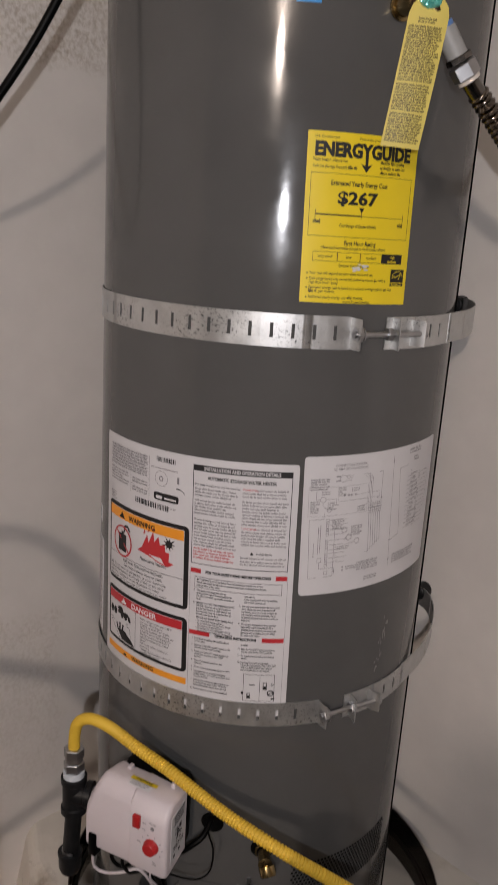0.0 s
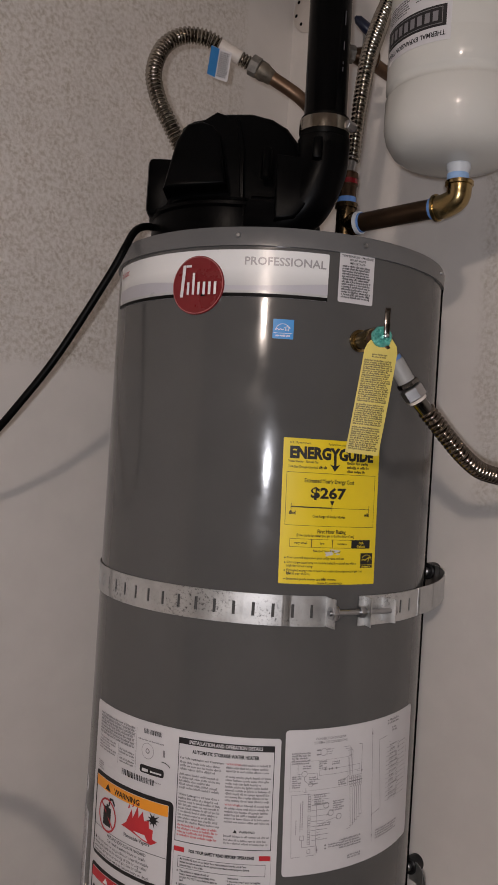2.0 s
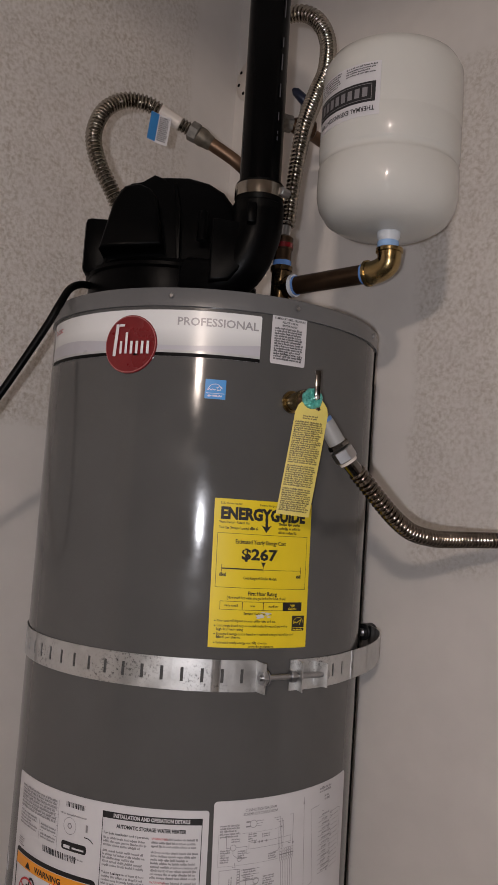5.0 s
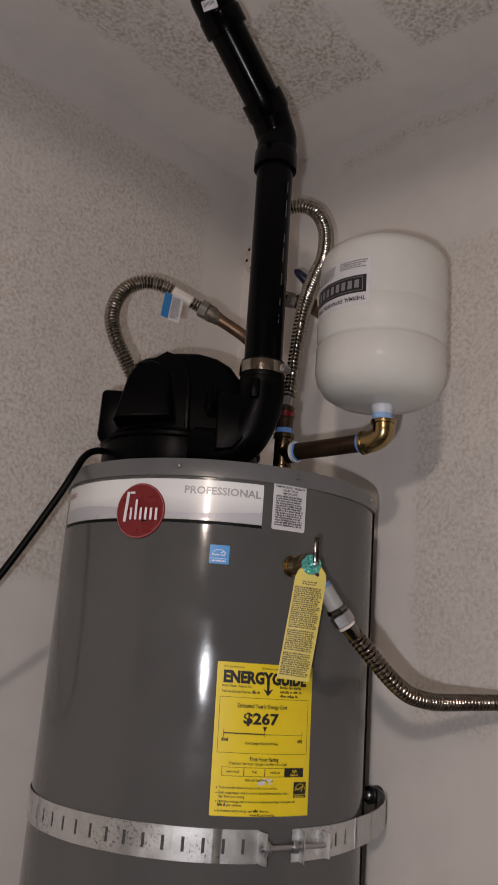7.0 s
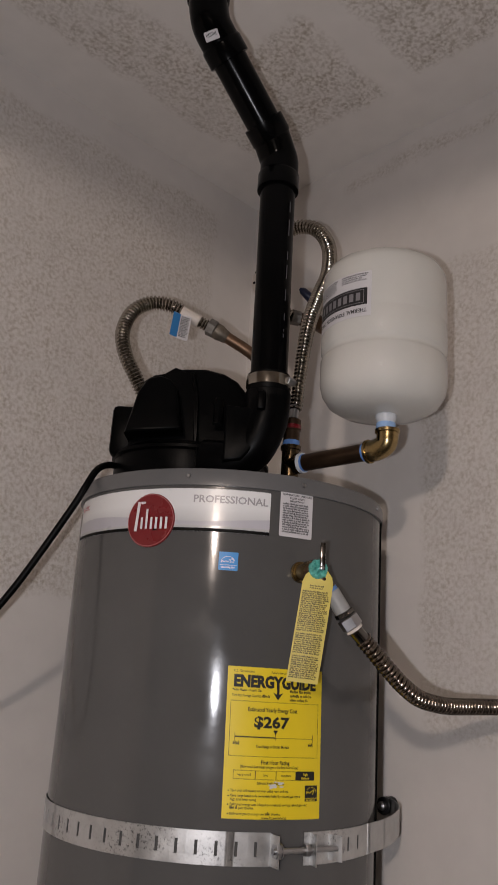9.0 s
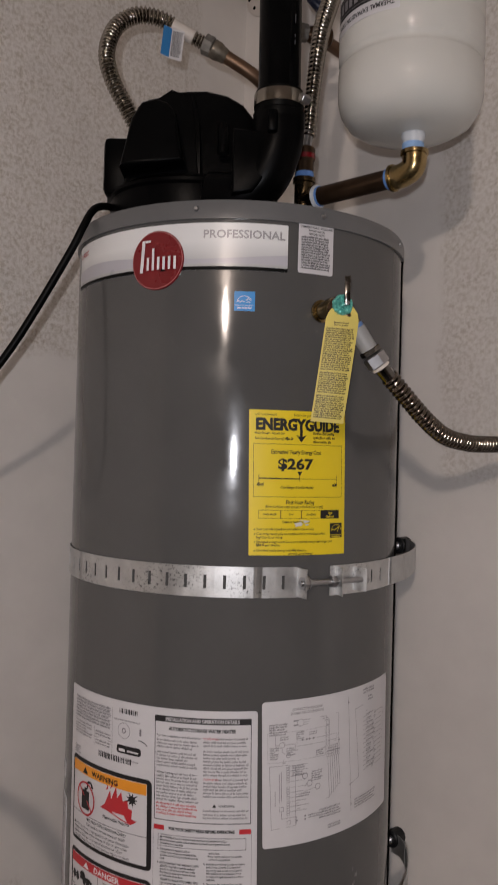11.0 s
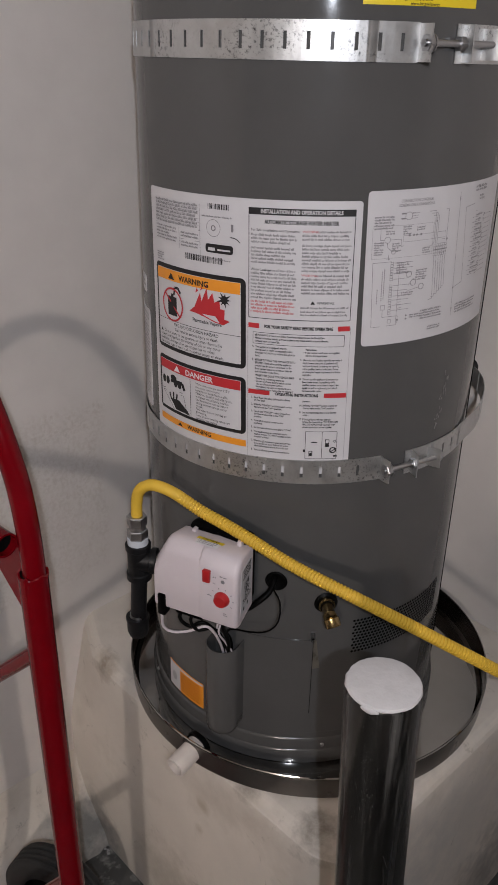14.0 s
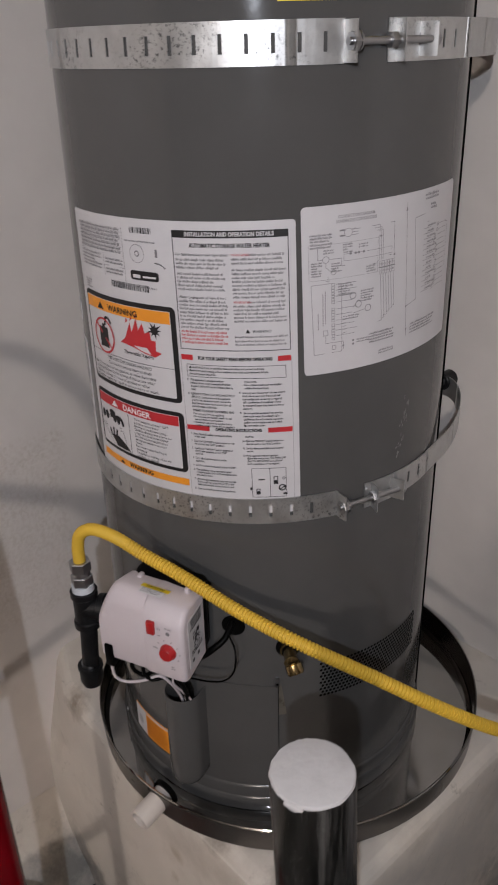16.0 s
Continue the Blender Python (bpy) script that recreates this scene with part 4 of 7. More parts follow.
        # bar codes
        for c0, c1, v0, v1 in ((U(-34.6), U(-27.4), L(1.4115), L(1.4180)), (U(-43.8), U(-29.6), L(1.3445), L(1.3525))):
            u = c0
            while u < c1:
                k = rng.choice((0.0006, 0.0009, 0.0016, 0.002))
                bar(bm, mp, u, u + k, v0, v1)
                u += k + rng.choice((0.0006, 0.001, 0.0015))
        stroke(bm, mp, [(U(-27.3), L(1.3795)), (U(-26.0), L(1.3790)), (U(-25.0), L(1.3770)), (U(-24.3), L(1.3740))], 0.0012)

    ink(lab, INK, lambda bm: rect(bm, wl, wr, L(1.2045), L(1.3305), 0.007), "warning_panel")
    ink(lab, INK, lambda bm: rect(bm, wl, wr, L(1.1125), L(1.2000), 0.007), "danger_panel")
    ink(lab, INK, lambda bm: rect(bm, U(-35.6), U(-26.4), L(1.3580), L(1.3690), 0.0035), "certificate_mark")
    ink(lab, INK, black)

    def white(bm):
        words(bm, mp, "INSTALLATION AND OPERATION DETAILS", mid, V(1.4112), 0.0064, "CENTER", 0.040, 0.0017, wide=0.0975)
        bar(bm, mp, U(-34.6), U(-32.2), L(1.3606), L(1.3646), 0.0017)
        bar(bm, mp, U(-31.4), U(-27.2), L(1.3614), L(1.3636), 0.0017)

    ink(lab, PAPER, lambda bm: rect(bm, wl + 0.0052, wr - 0.0068, L(1.2105), L(1.3245), 0.0015, 0.0016), "panel_ground")
    ink(lab, PAPER, lambda bm: rect(bm, wl + 0.0052, wr - 0.0068, L(1.1180), L(1.1945), 0.0015, 0.0016), "panel_ground")
    ink(lab, PAPER, white)
    ink(lab, ORANGE_INK, lambda bm: bar(bm, mp, wl + 0.0056, wr - 0.0074, L(1.3085), L(1.3240), 0.0021), "warning_band")
    ink(lab, ORANGE_INK, lambda bm: bar(bm, mp, wl, wr, L(1.0910), L(1.1055), 0.0010), "warning_band")
    ink(lab, RED_INK, lambda bm: bar(bm, mp, wl + 0.0056, wr - 0.0074, L(1.1800), L(1.1940), 0.0021), "danger_band")
    for a, b, v in ((il, il + 0.0145, 1.2700), (ir - 0.0150, ir, 1.2700), (il, il + 0.0290, 1.1800), (ir - 0.0290, ir, 1.1800)):
        ink(lab, RED_INK, lambda bm: bar(bm, mp, a, b, V(v), V(v) + 0.0064), "red_bar")

    def red(bm):
        # flames, built as tongues on a sloping bed
        f0 = U(-42.3)
        bed = [(0.0, 0.0), (0.008, 0.006), (0.016, 0.012), (0.024, 0.012), (0.032, 0.012), (0.040, 0.012), (0.050, 0.011), (0.0585, 0.010), (0.0575, -0.002), (0.066, -0.004), (0.056, -0.010), (0.042, -0.008), (0.028, -0.004), (0.012, -0.001)]
        top = [(0.010, 0.008), (0.020, 0.028), (0.022, 0.016), (0.031, 0.035), (0.033, 0.020), (0.040, 0.030), (0.043, 0.018), (0.051, 0.021), (0.052, 0.010)]
        base = L(1.2735)
        shape(bm, mp, [(f0 + x, base + y) for x, y in bed], 0.0021)
        for (x0, y0), (x1, y1) in zip(top, top[1:]):
            shape(bm, mp, [(f0 + x0, base + y0), (f0 + x1, base + y1), (f0 + x1, base), (f0 + x0, base)], 0.0022)
        for i in range(3):
            shape(bm, mp, [(f0 + 0.012 + i * 0.008, base + 0.026 + i * 0.004), (f0 + 0.0145 + i * 0.008, base + 0.0335 + i * 0.003), (f0 + 0.0165 + i * 0.008, base + 0.029 + i * 0.004)], 0.0022)
        ring(bm, mp, U(-50.2), L(1.2745), 0.0205, 0.0232, 0.0026, 40)
        stroke(bm, mp, [(U(-50.2) - 0.0155, L(1.2890)), (U(-50.2) + 0.0155, L(1.2600))], 0.0026, 0.0026)

    ink(lab, RED_INK, red)

    def dark(bm):
        words(bm, mp, "WARNING", wm + 0.002, L(1.3118), 0.0104, "CENTER", 0.028, 0.0026, 1.06)
        shape(bm, mp, [(U(-52.0), L(1.3108)), (U(-48.8), L(1.3108)), (U(-50.4), L(1.3205))], 0.0026)
        u, v = U(-50.2), L(1.2745)
        bar(bm, mp, u - 0.0105, u + 0.0095, v - 0.0150, v + 0.0110, 0.0022)
        bar(bm, mp, u - 0.003, u + 0.003, v + 0.0110, v + 0.0150, 0.0022)
        stroke(bm, mp, [(u + 0.004, v + 0.014), (u + 0.006, v + 0.024), (u + 0.013, v + 0.0245), (u + 0.018, v + 0.018)], 0.0034, 0.0022)
        # dark burst above the flames
        k, kz = U(-29.2), L(1.2985)
        for i in range(9):
            a = i * 0.698
            shape(bm, mp, [(k + 0.004 * math.cos(a - 0.4), kz + 0.004 * math.sin(a - 0.4)), (k + (0.013 if i % 2 else 0.010) * math.cos(a), kz + (0.011 if i % 2 else 0.009) * math.sin(a)), (k + 0.004 * math.cos(a + 0.4), kz + 0.004 * math.sin(a + 0.4))], 0.0026)
        disc(bm, mp, k, kz, 0.0052, 0.0027, 14)
        words(bm, mp, "Flammable Vapors", U(-35.6), L(1.2600), 0.0068, "CENTER", 0.016, 0.0023, 0.95)
        bar(bm, mp, wl + 0.0052, wr - 0.0068, L(1.2503), L(1.2510), 0.0022)
        words(bm, mp, "FIRE AND EXPLOSION HAZARD", U(-40.5), L(1.2435), 0.0060, "CENTER", 0.010, 0.0022, 0.95)
        words(bm, mp, "Can result in serious injury or death", U(-40.5), L(1.2368), 0.0058, "CENTER", 0.008, 0.0022, 0.92)
        shape(bm, mp, [(wl + 0.010, L(1.2300)), (wl + 0.016, L(1.2300)), (wl + 0.013, L(1.2350))], 0.0022)
        para(bm, mp, ("      Do not store or use gasoline or other flammable", "vapors and liquids in the vicinity of this or any other", "appliance. Storage of or use of gasoline or other", "flammable vapors can result in serious injury or death."), wl + 0.0105, L(1.2302), 0.0057, 0.0056, 0.003, 0.0022, 0.98)
        # danger panel: taps and basin in outline, text beside it
        a, d = wl + 0.0085, U(-42.8)
        for q in (-56.5, -54.3, -50.0, -48.0):
            disc(bm, mp, U(q), L(1.1625), 0.0044, 0.0022, 12, 0.0062)
        stroke(bm, mp, [(U(-52.5), L(1.1640)), (U(-46.5), L(1.1660)), (U(-45.6), L(1.1560))], 0.0050, 0.0022)
        disc(bm, mp, U(-51.0), L(1.1700), 0.0070, 0.0023, 14, 0.0045)
        stroke(bm, mp, [(d, L(1.1190)), (d, L(1.1795))], 0.0008, 0.0022)
        for pts in (((a, L(1.1470)), (U(-46.5), L(1.1510))), ((U(-57.0), L(1.1440)), (U(-46.0), L(1.1470))), ((U(-57.0), L(1.1440)), (U(-51.0), L(1.1190))), ((U(-46.0), L(1.1470)), (U(-44.8), L(1.1250)))):
            stroke(bm, mp, pts, 0.0007, 0.0022)
        for q, x, y in ((-52.5, -0.004, 0.010), (-51.3, 0.000, 0.013), (-50.0, 0.003, 0.012)):
            stroke(bm, mp, [(U(q), L(1.1330)), (U(q) + x, L(1.1330) + y)], 0.0034, 0.0022)
        shape(bm, mp, [(U(-53.0), L(1.1350)), (U(-50.0), L(1.1200)), (U(-43.2), L(1.1195)), (U(-44.5), L(1.1260)), (U(-48.5), L(1.1370))], 0.0022)
        para(bm, mp, ("Water temperature over 125\u00b0F", "can cause severe burns", "instantly or death from scalds.", "Children, disabled and elderly are", "at highest risk of being scalded.", "See instruction manual before", "setting temperature at water", "heater.", "Feel water before bathing or", "showering.", "Temperature limiting valves are", "available, see manual."), d + 0.010, L(1.1730), 0.0047, 0.0046, 0.004, 0.0022, 0.95)

    ink(lab, INK, dark)
    ink(lab, WHITE_INK, lambda bm: (words(bm, mp, "DANGER", wm + 0.008, L(1.1828), 0.0112, "CENTER", 0.024, 0.0026, 1.1), shape(bm, mp, [(U(-50.5), L(1.1825)), (U(-47.3), L(1.1825)), (U(-48.9), L(1.1915))], 0.0026)))

    def grey(bm):
        lines(bm, mp, il + 0.003, mid - 0.003, V(1.3840), 3, 0.0043, rng)
        lines(bm, mp, il + 0.003, mid - 0.003, V(1.3685), 5, 0.0043, rng)
        lines(bm, mp, il + 0.030, mid - 0.003, V(1.3425), 1, 0.0043, rng)
        lines(bm, mp, il + 0.003, mid - 0.003, V(1.3380), 8, 0.0043, rng)
        lines(bm, mp, mid + 0.018, ir - 0.003, V(1.3895), 1, 0.0043, rng)
        lines(bm, mp, mid + 0.002, ir - 0.003, V(1.3850), 2, 0.0043, rng)
        lines(bm, mp, mid + 0.002, ir - 0.003, V(1.3735), 8, 0.0043, rng)
        lines(bm, mp, mid + 0.018, ir - 0.003, V(1.3380), 1, 0.0043, rng)
        lines(bm, mp, mid + 0.002, ir - 0.003, V(1.3335), 5, 0.0043, rng)
        lines(bm, mp, mid + 0.002, ir - 0.003, V(1.2985), 1, 0.0040, rng)
        lines(bm, mp, mid + 0.002, ir - 0.003, V(1.2935), 2, 0.0040, rng)
        for v in (1.2740,):
            bar(bm, mp, il - 0.001, il - 0.0006, V(1.085), V(v))
            bar(bm, mp, ir + 0.0006, ir + 0.001, V(1.085), V(v))
        # rating table
        a, b = U(-58.6), U(-27)
        lines(bm, mp, a, U(-38), L(1.4120), 7, 0.0044, rng, 0.5, 0.3)
        lines(bm, mp, a, U(-47), L(1.3790), 5, 0.0040, rng, 0.45, 0.5)
        lines(bm, mp, U(-45.5), U(-38), L(1.3760), 2, 0.0040, rng)
        lines(bm, mp, U(-45.5), U(-38), L(1.3640), 2, 0.0040, rng)
        lines(bm, mp, a, U(-54.5), L(1.3430), 4, 0.0030, rng)
        lines(bm, mp, U(-34), b, L(1.3490), 1, 0.0032, rng)
        lines(bm, mp, U(-36.8), U(-26.5), L(1.4015), 1, 0.0032, rng)
        for i in range(6):
            bar(bm, mp, a, U(-38), L(1.4105) - i * 0.0044, L(1.4105) - i * 0.0044 + 0.0003)
        for pts in (((a, L(1.3830)), (U(-37.6), L(1.3830))), ((U(-37.6), L(1.3480)), (U(-37.6), L(1.4160))), ((U(-46.2), L(1.3560)), (U(-46.2), L(1.3830))), ((U(-46.2), L(1.3690)), (U(-37.6), L(1.3690)))):
            stroke(bm, mp, pts, 0.0005)
        ring(bm, mp, U(-32.8), L(1.3885), 0.0100, 0.0106)
        ring(bm, mp, U(-32.8), L(1.3885), 0.0022, 0.0036)
        bar(bm, mp, U(-27.0), U(-26.3), L(1.3860), L(1.3950))

    ink(lab, GREY_INK, grey)

    def pink(bm):
        lines(bm, mp, il + 0.003, mid - 0.003, V(1.3030), 4, 0.0042, rng, 0.5)
        words(bm, mp, "WARNING:", mid + 0.002, V(1.3895), 0.0040, "LEFT", 0.012)
        words(bm, mp, "WARNING:", mid + 0.002, V(1.3380), 0.0040, "LEFT", 0.012)

    ink(lab, PINK_INK, pink)


rating_plate()


def wiring_label():
    rng = random.Random(11)
    w, h = 0.2400, 0.1895
    stuck = on_tank(11.55, 1.2497, lean=0.030, rise=0.027)

    def mp(u, v, h):
        return stuck(u + 0.001, v * 0.965 - 0.002, h)

    lab = part("wiring_label", sheet(B(), stuck, w, h, corner=0.005), PAPER, heater, "white label with a fine grey wiring diagram")

    def txt(bm):
        def wire_line(*p):
            stroke(bm, mp, p, 0.00055)

        for i, s in enumerate(("CONNECTION DIAGRAM", "SCHEMA DES CONNEXIONS")):
            words(bm, mp, s, 0.0625, 0.1835 - i * 0.0052, 0.0050, "CENTER", 0.012, stretch=0.78)
        lines(bm, mp, 0.008, 0.034, 0.1660, 5, 0.0034, rng, 0.5)
        # plug and mains leads
        for i in range(3):
            y = 0.1695 - 0.0030 * i
            wire_line((0.0565, y), (0.097 - 0.0025 * (2 - i), y + 0.0005), (0.097 - 0.0025 * (2 - i), 0.129))
        wire_line((0.0565, 0.1705), (0.1130, 0.1700), (0.1130, 0.129))
        for i in (0, 2):
            bar(bm, mp, 0.0418, 0.0480, 0.1690 - 0.0030 * i, 0.1707 - 0.0030 * i)
        ring(bm, mp, 0.0520, 0.1668, 0.0044, 0.0050)
        # fan circuit
        wire_line((0.0941, 0.157), (0.0165, 0.154), (0.0165, 0.1390), (0.0222, 0.1390))
        disc(bm, mp, 0.0941, 0.157, 0.0012)
        ring(bm, mp, 0.0256, 0.1390, 0.0034, 0.0040)
        wire_line((0.0296, 0.1390), (0.0440, 0.1390), (0.0440, 0.1300), (0.1100, 0.1330))
        ring(bm, mp, 0.0343, 0.1240, 0.0026, 0.0032)
        wire_line((0.0256, 0.1350), (0.0256, 0.1300), (0.0318, 0.1250))
        wire_line((0.0375, 0.1240), (0.0880, 0.1265), (0.0920, 0.1300))
        frame_bar(bm, mp, 0.0465, 0.1100, 0.1350, 0.1430, 0.0004)
        for u in (0.0548, 0.0610, 0.0650, 0.0713):
            disc(bm, mp, u, 0.1428, 0.0014)
        disc(bm, mp, 0.1137, 0.1325, 0.0014)
        for u, v, k in ((0.0455, 0.1530, 4), (0.0650, 0.1510, 2), (0.0230, 0.1485, 2), (0.0090, 0.1350, 6), (0.0320, 0.1330, 4), (0.0750, 0.1240, 3)):
            lines(bm, mp, u, u + 0.0125, v, k, 0.0029, rng, 0.5, 0.5)
        wire_line((0.0280, 0.1200), (0.0280, 0.1130))
        wire_line((0.0255, 0.1145), (0.0305, 0.1145))
        # terminal block and the loom under it
        for r in range(4):
            for c in range(6):
                frame_bar(bm, mp, 0.0923 + c * 0.0037, 0.0958 + c * 0.0037, 0.1125 + r * 0.0040, 0.1160 + r * 0.0040, 0.0004)
        bar(bm, mp, 0.0915, 0.1155, 0.1196, 0.1206)
        for c in range(6):
            u = 0.0940 + c * 0.0037
            wire_line((u, 0.1125), (u + 0.003, 0.0560 + c * 0.0030), (0.0450, 0.0500 + c * 0.0040))
        # control board
        wire_line((0.0330, 0.1115), (0.0085, 0.1110), (0.0107, 0.0270), (0.0440, 0.0280), (0.0440, 0.1080))
        frame_bar(bm, mp, 0.0062, 0.0900, 0.1160, 0.1560, 0.0003)
        for v, k in ((0.1080, 5), (0.0940, 3), (0.0790, 5), (0.0600, 6)):
            for i in range(k):
                frame_bar(bm, mp, 0.0318, 0.0358, v - i * 0.0034, v + 0.0032 - i * 0.0034, 0.0005)
                if i % 2 == 0:
                    wire_line((0.0370, v + 0.0016 - i * 0.0034), (0.0560 + 0.008 * rng.random(), v + 0.0016 - i * 0.0034))
        ring(bm, mp, 0.0580, 0.0935, 0.0034, 0.0042)
        ring(bm, mp, 0.0650, 0.0820, 0.0034, 0.0042)
        ring(bm, mp, 0.0775, 0.0755, 0.0034, 0.0042)
        wire_line((0.0580, 0.0790), (0.0640, 0.0870), (0.0680, 0.0860))
        wire_line((0.0580, 0.0720), (0.0740, 0.0750))
        for u, v, k in ((0.0400, 0.1085, 5), (0.0680, 0.0965, 5), (0.0490, 0.0690, 2), (0.0630, 0.0380, 2)):
            lines(bm, mp, u, u + 0.018, v, k, 0.0030, rng, 0.5, 0.4)
        for u, v0, v1 in ((0.0155, 0.0580, 0.0760), (0.0212, 0.0620, 0.1000), (0.0240, 0.0640, 0.1000)):
            y = v0
            while y < v1:
                k = rng.uniform(0.001, 0.003)
                bar(bm, mp, u, u + 0.0011, y, y + k)
                y += k + 0.0008
        frame_bar(bm, mp, 0.0215, 0.0275, 0.0495, 0.0560, 0.0006)
        wire_line((0.0245, 0.0495), (0.0245, 0.0400), (0.0460, 0.0400), (0.0460, 0.0300))
        for u, v in ((0.0584, 0.0390), (0.0584, 0.0345), (0.0460, 0.0345)):
            disc(bm, mp, u, v, 0.0013)
        frame_bar(bm, mp, 0.0320, 0.0370, 0.0310, 0.0365, 0.0006)
        lines(bm, mp, 0.0800, 0.1180, 0.0410, 4, 0.0035, rng, 0.5)
        lines(bm, mp, 0.0940, 0.1180, 0.0170, 2, 0.0032, rng, 0.5)
        # centre line between the two drawings
        wire_line((0.1315, 0.188), (0.1373, 0.026))
        shape(bm, mp, [(0.1303, 0.179), (0.1331, 0.179), (0.1317, 0.185)])
        shape(bm, mp, [(0.1360, 0.036), (0.1384, 0.036), (0.1372, 0.030)])
        disc(bm, mp, 0.1356, 0.064, 0.0013)
        # ladder diagram round the side
        lines(bm, mp, 0.1640, 0.1930, 0.1900, 2, 0.0042, rng, 0.55)
        lines(bm, mp, 0.1760, 0.1900, 0.1780, 2, 0.0042, rng, 0.5)
        wire_line((0.1356, 0.064), (0.1540, 0.069), (0.1458, 0.168), (0.1640, 0.170))
        wire_line((0.2220, 0.094), (0.2230, 0.150), (0.1700, 0.160))
        for i in range(13):
            v = 0.152 - i * 0.0064
            wire_line((0.1640, v), (0.1780 + rng.random() * 0.01, v))
            wire_line((0.1950, v), (0.2180, v))
            ring(bm, mp, 0.188 + rng.random() * 0.008, v, 0.0016, 0.0024, n=10)
            lines(bm, mp, 0.1720, 0.184 + rng.random() * 0.02, v + 0.0015, 1, 0.0034, rng, 0.55)
        lines(bm, mp, 0.1450, 0.1990, 0.0380, 4, 0.0036, rng, 0.5)

    ink(lab, GREY_INK, txt)


wiring_label()


def scratches():
    rng = random.Random(17)
    mp = on_tank(42.0, 1.150)
    bm = B()
    for k in range(26):
        t = rng.random()
        u, v = 0.018 * t + rng.gauss(0, 0.0025), 0.070 * t - 0.035 + rng.gauss(0, 0.006)
        disc(bm, mp, u, v, rng.uniform(0.0004, 0.0016), 0.0004 + k * 0.00001, 7, rng.uniform(0.0008, 0.0045))
    tagged(part("scratch", bm, mat("scuffed_enamel", (0.17, 0.165, 0.16), 0.6), heater, "pale scuff marks in the enamel", smooth=False), kind="stuff")


scratches()

# ---- lower fittings of the heater ----


def lower_panel():
    # access panel, slightly proud of the jacket
    mp = on_tank(-20.0, 0.597)
    w = radians(23.6) * R
    pan = part("access_panel", sheet(B(), mp, w, 0.188, 0.0018, 0.006), JACKET, heater)
    bm = B()
    bar(bm, on_tank(3.72, 0.640), 0.0, 0.0009, 0.0, 0.145, 0.0005)
    part("panel_seam", bm, DARK, pan, smooth=False)
    mq = on_tank(2.7, 0.786)
    catch = part("panel_catch", sheet(B(), mq, 0.0065, 0.0135, 0.0030, 0.002), ZINC, pan)
    bm = B()
    disc(bm, mq, 0.0038, 0.0035, 0.0020, 0.0034, 12)
    part("catch_hole", bm, DARK, catch, smooth=False)
    # rusty run below the catch
    bm = B()
    shape(bm, on_tank(3.9, 0.730), [(0.0, 0.058), (0.004, 0.056), (0.009, 0.020), (0.0115, 0.001), (0.0, 0.0)], 0.0004)
    part("rust_run", bm, mat("rust_run", (0.098, 0.089, 0.074), 0.3, 0, 0.2, 60, spec=0.3), pan, "faint brown run below the catch", smooth=False)
    # perforated air intake
    bm = B()
    mv = on_tank(17.6, 0.757)
    rows, cols = 11, 33
    for j in range(rows):
        for i in range(cols):
            disc(bm, mv, (i + 0.5 * (j % 2)) * 0.0059, j * 0.0058, 0.0023, 0.0006, 8)
    tagged(part("air_intake", bm, DARK, heater, "band of small round air holes", smooth=False), kind="stuff")
    # grommet
    mg = on_tank(-9.6, 0.8900)
    d = mg(0, 0, 1) - mg(0, 0, 0)
    part("grommet", lathe(B(), [(0.0155, 0), (0.0164, 0.002), (0.0145, 0.004), (0.0095, 0.003), (0.006, 0.0015)], mg(0, 0, 0), d, 24), BLACK_RUBBER, heater)
    # long sticker near the foot
    ml = on_tank(-57.2, 0.592)
    w = radians(20.2) * R
    lab = part("foot_label", sheet(B(), ml, w, 0.052, corner=0.002), ORANGE_INK, heater, "orange and white sticker near the foot")
    ink(lab, PAPER, lambda bm: (bar(bm, ml, 0.001, w * 0.36, 0.001, 0.051), bar(bm, ml, w * 0.36, w - 0.001, 0.047, 0.051)))
    rng = random.Random(2)
    ml2 = lambda u, v, h: ml(u, v, 0.0015)
    ink(lab, mat("brown_ink", (0.35, 0.10, 0.01), 0.5), lambda bm: lines(bm, ml2, w * 0.40, w - 0.004, 0.041, 7, 0.0058, rng, 0.4))
    ink(lab, PALE_INK, lambda bm: disc(bm, ml2, w * 0.18, 0.025, 0.007, ry=0.009))


lower_panel()


def sleeve():
    """Deep half-round duct on the jacket, wires dropping into its open top."""
    a = radians(-25.0)
    n, t = Vector((math.sin(a), -math.cos(a), 0)), Vector((math.cos(a), math.sin(a), 0))

    def section(r, z, back=0.246):
        """Round front, straight flanks running back to the jacket."""
        mid = n * 0.2755 - t * 0.0038
        loop = [mid + n * (back - 0.2755) + t * r]
        loop += [mid + t * r * math.cos(k) + n * r * math.sin(k) for k in (math.pi * i / 20 for i in range(21))]
        loop.append(mid + n * (back - 0.2755) - t * r)
        return [p + Vector((0, 0, z)) for p in loop]

    loops = [section(r, z) for r, z in ((0.012, 0.600), (0.020, 0.6015), (0.0242, 0.606), (0.0260, 0.614), (0.0264, 0.628), (0.0264, 0.7695), (0.0260, 0.7705), (0.0249, 0.7705), (0.0246, 0.7695), (0.0246, 0.70))]
    s = part("duct", rings(B(), loops), JACKET, heater, "grey half-round metal duct, open on top")
    part("duct_inside", rings(B(), [section(0.0245, z) for z in (0.702, 0.704)]), DARK, s)


sleeve()


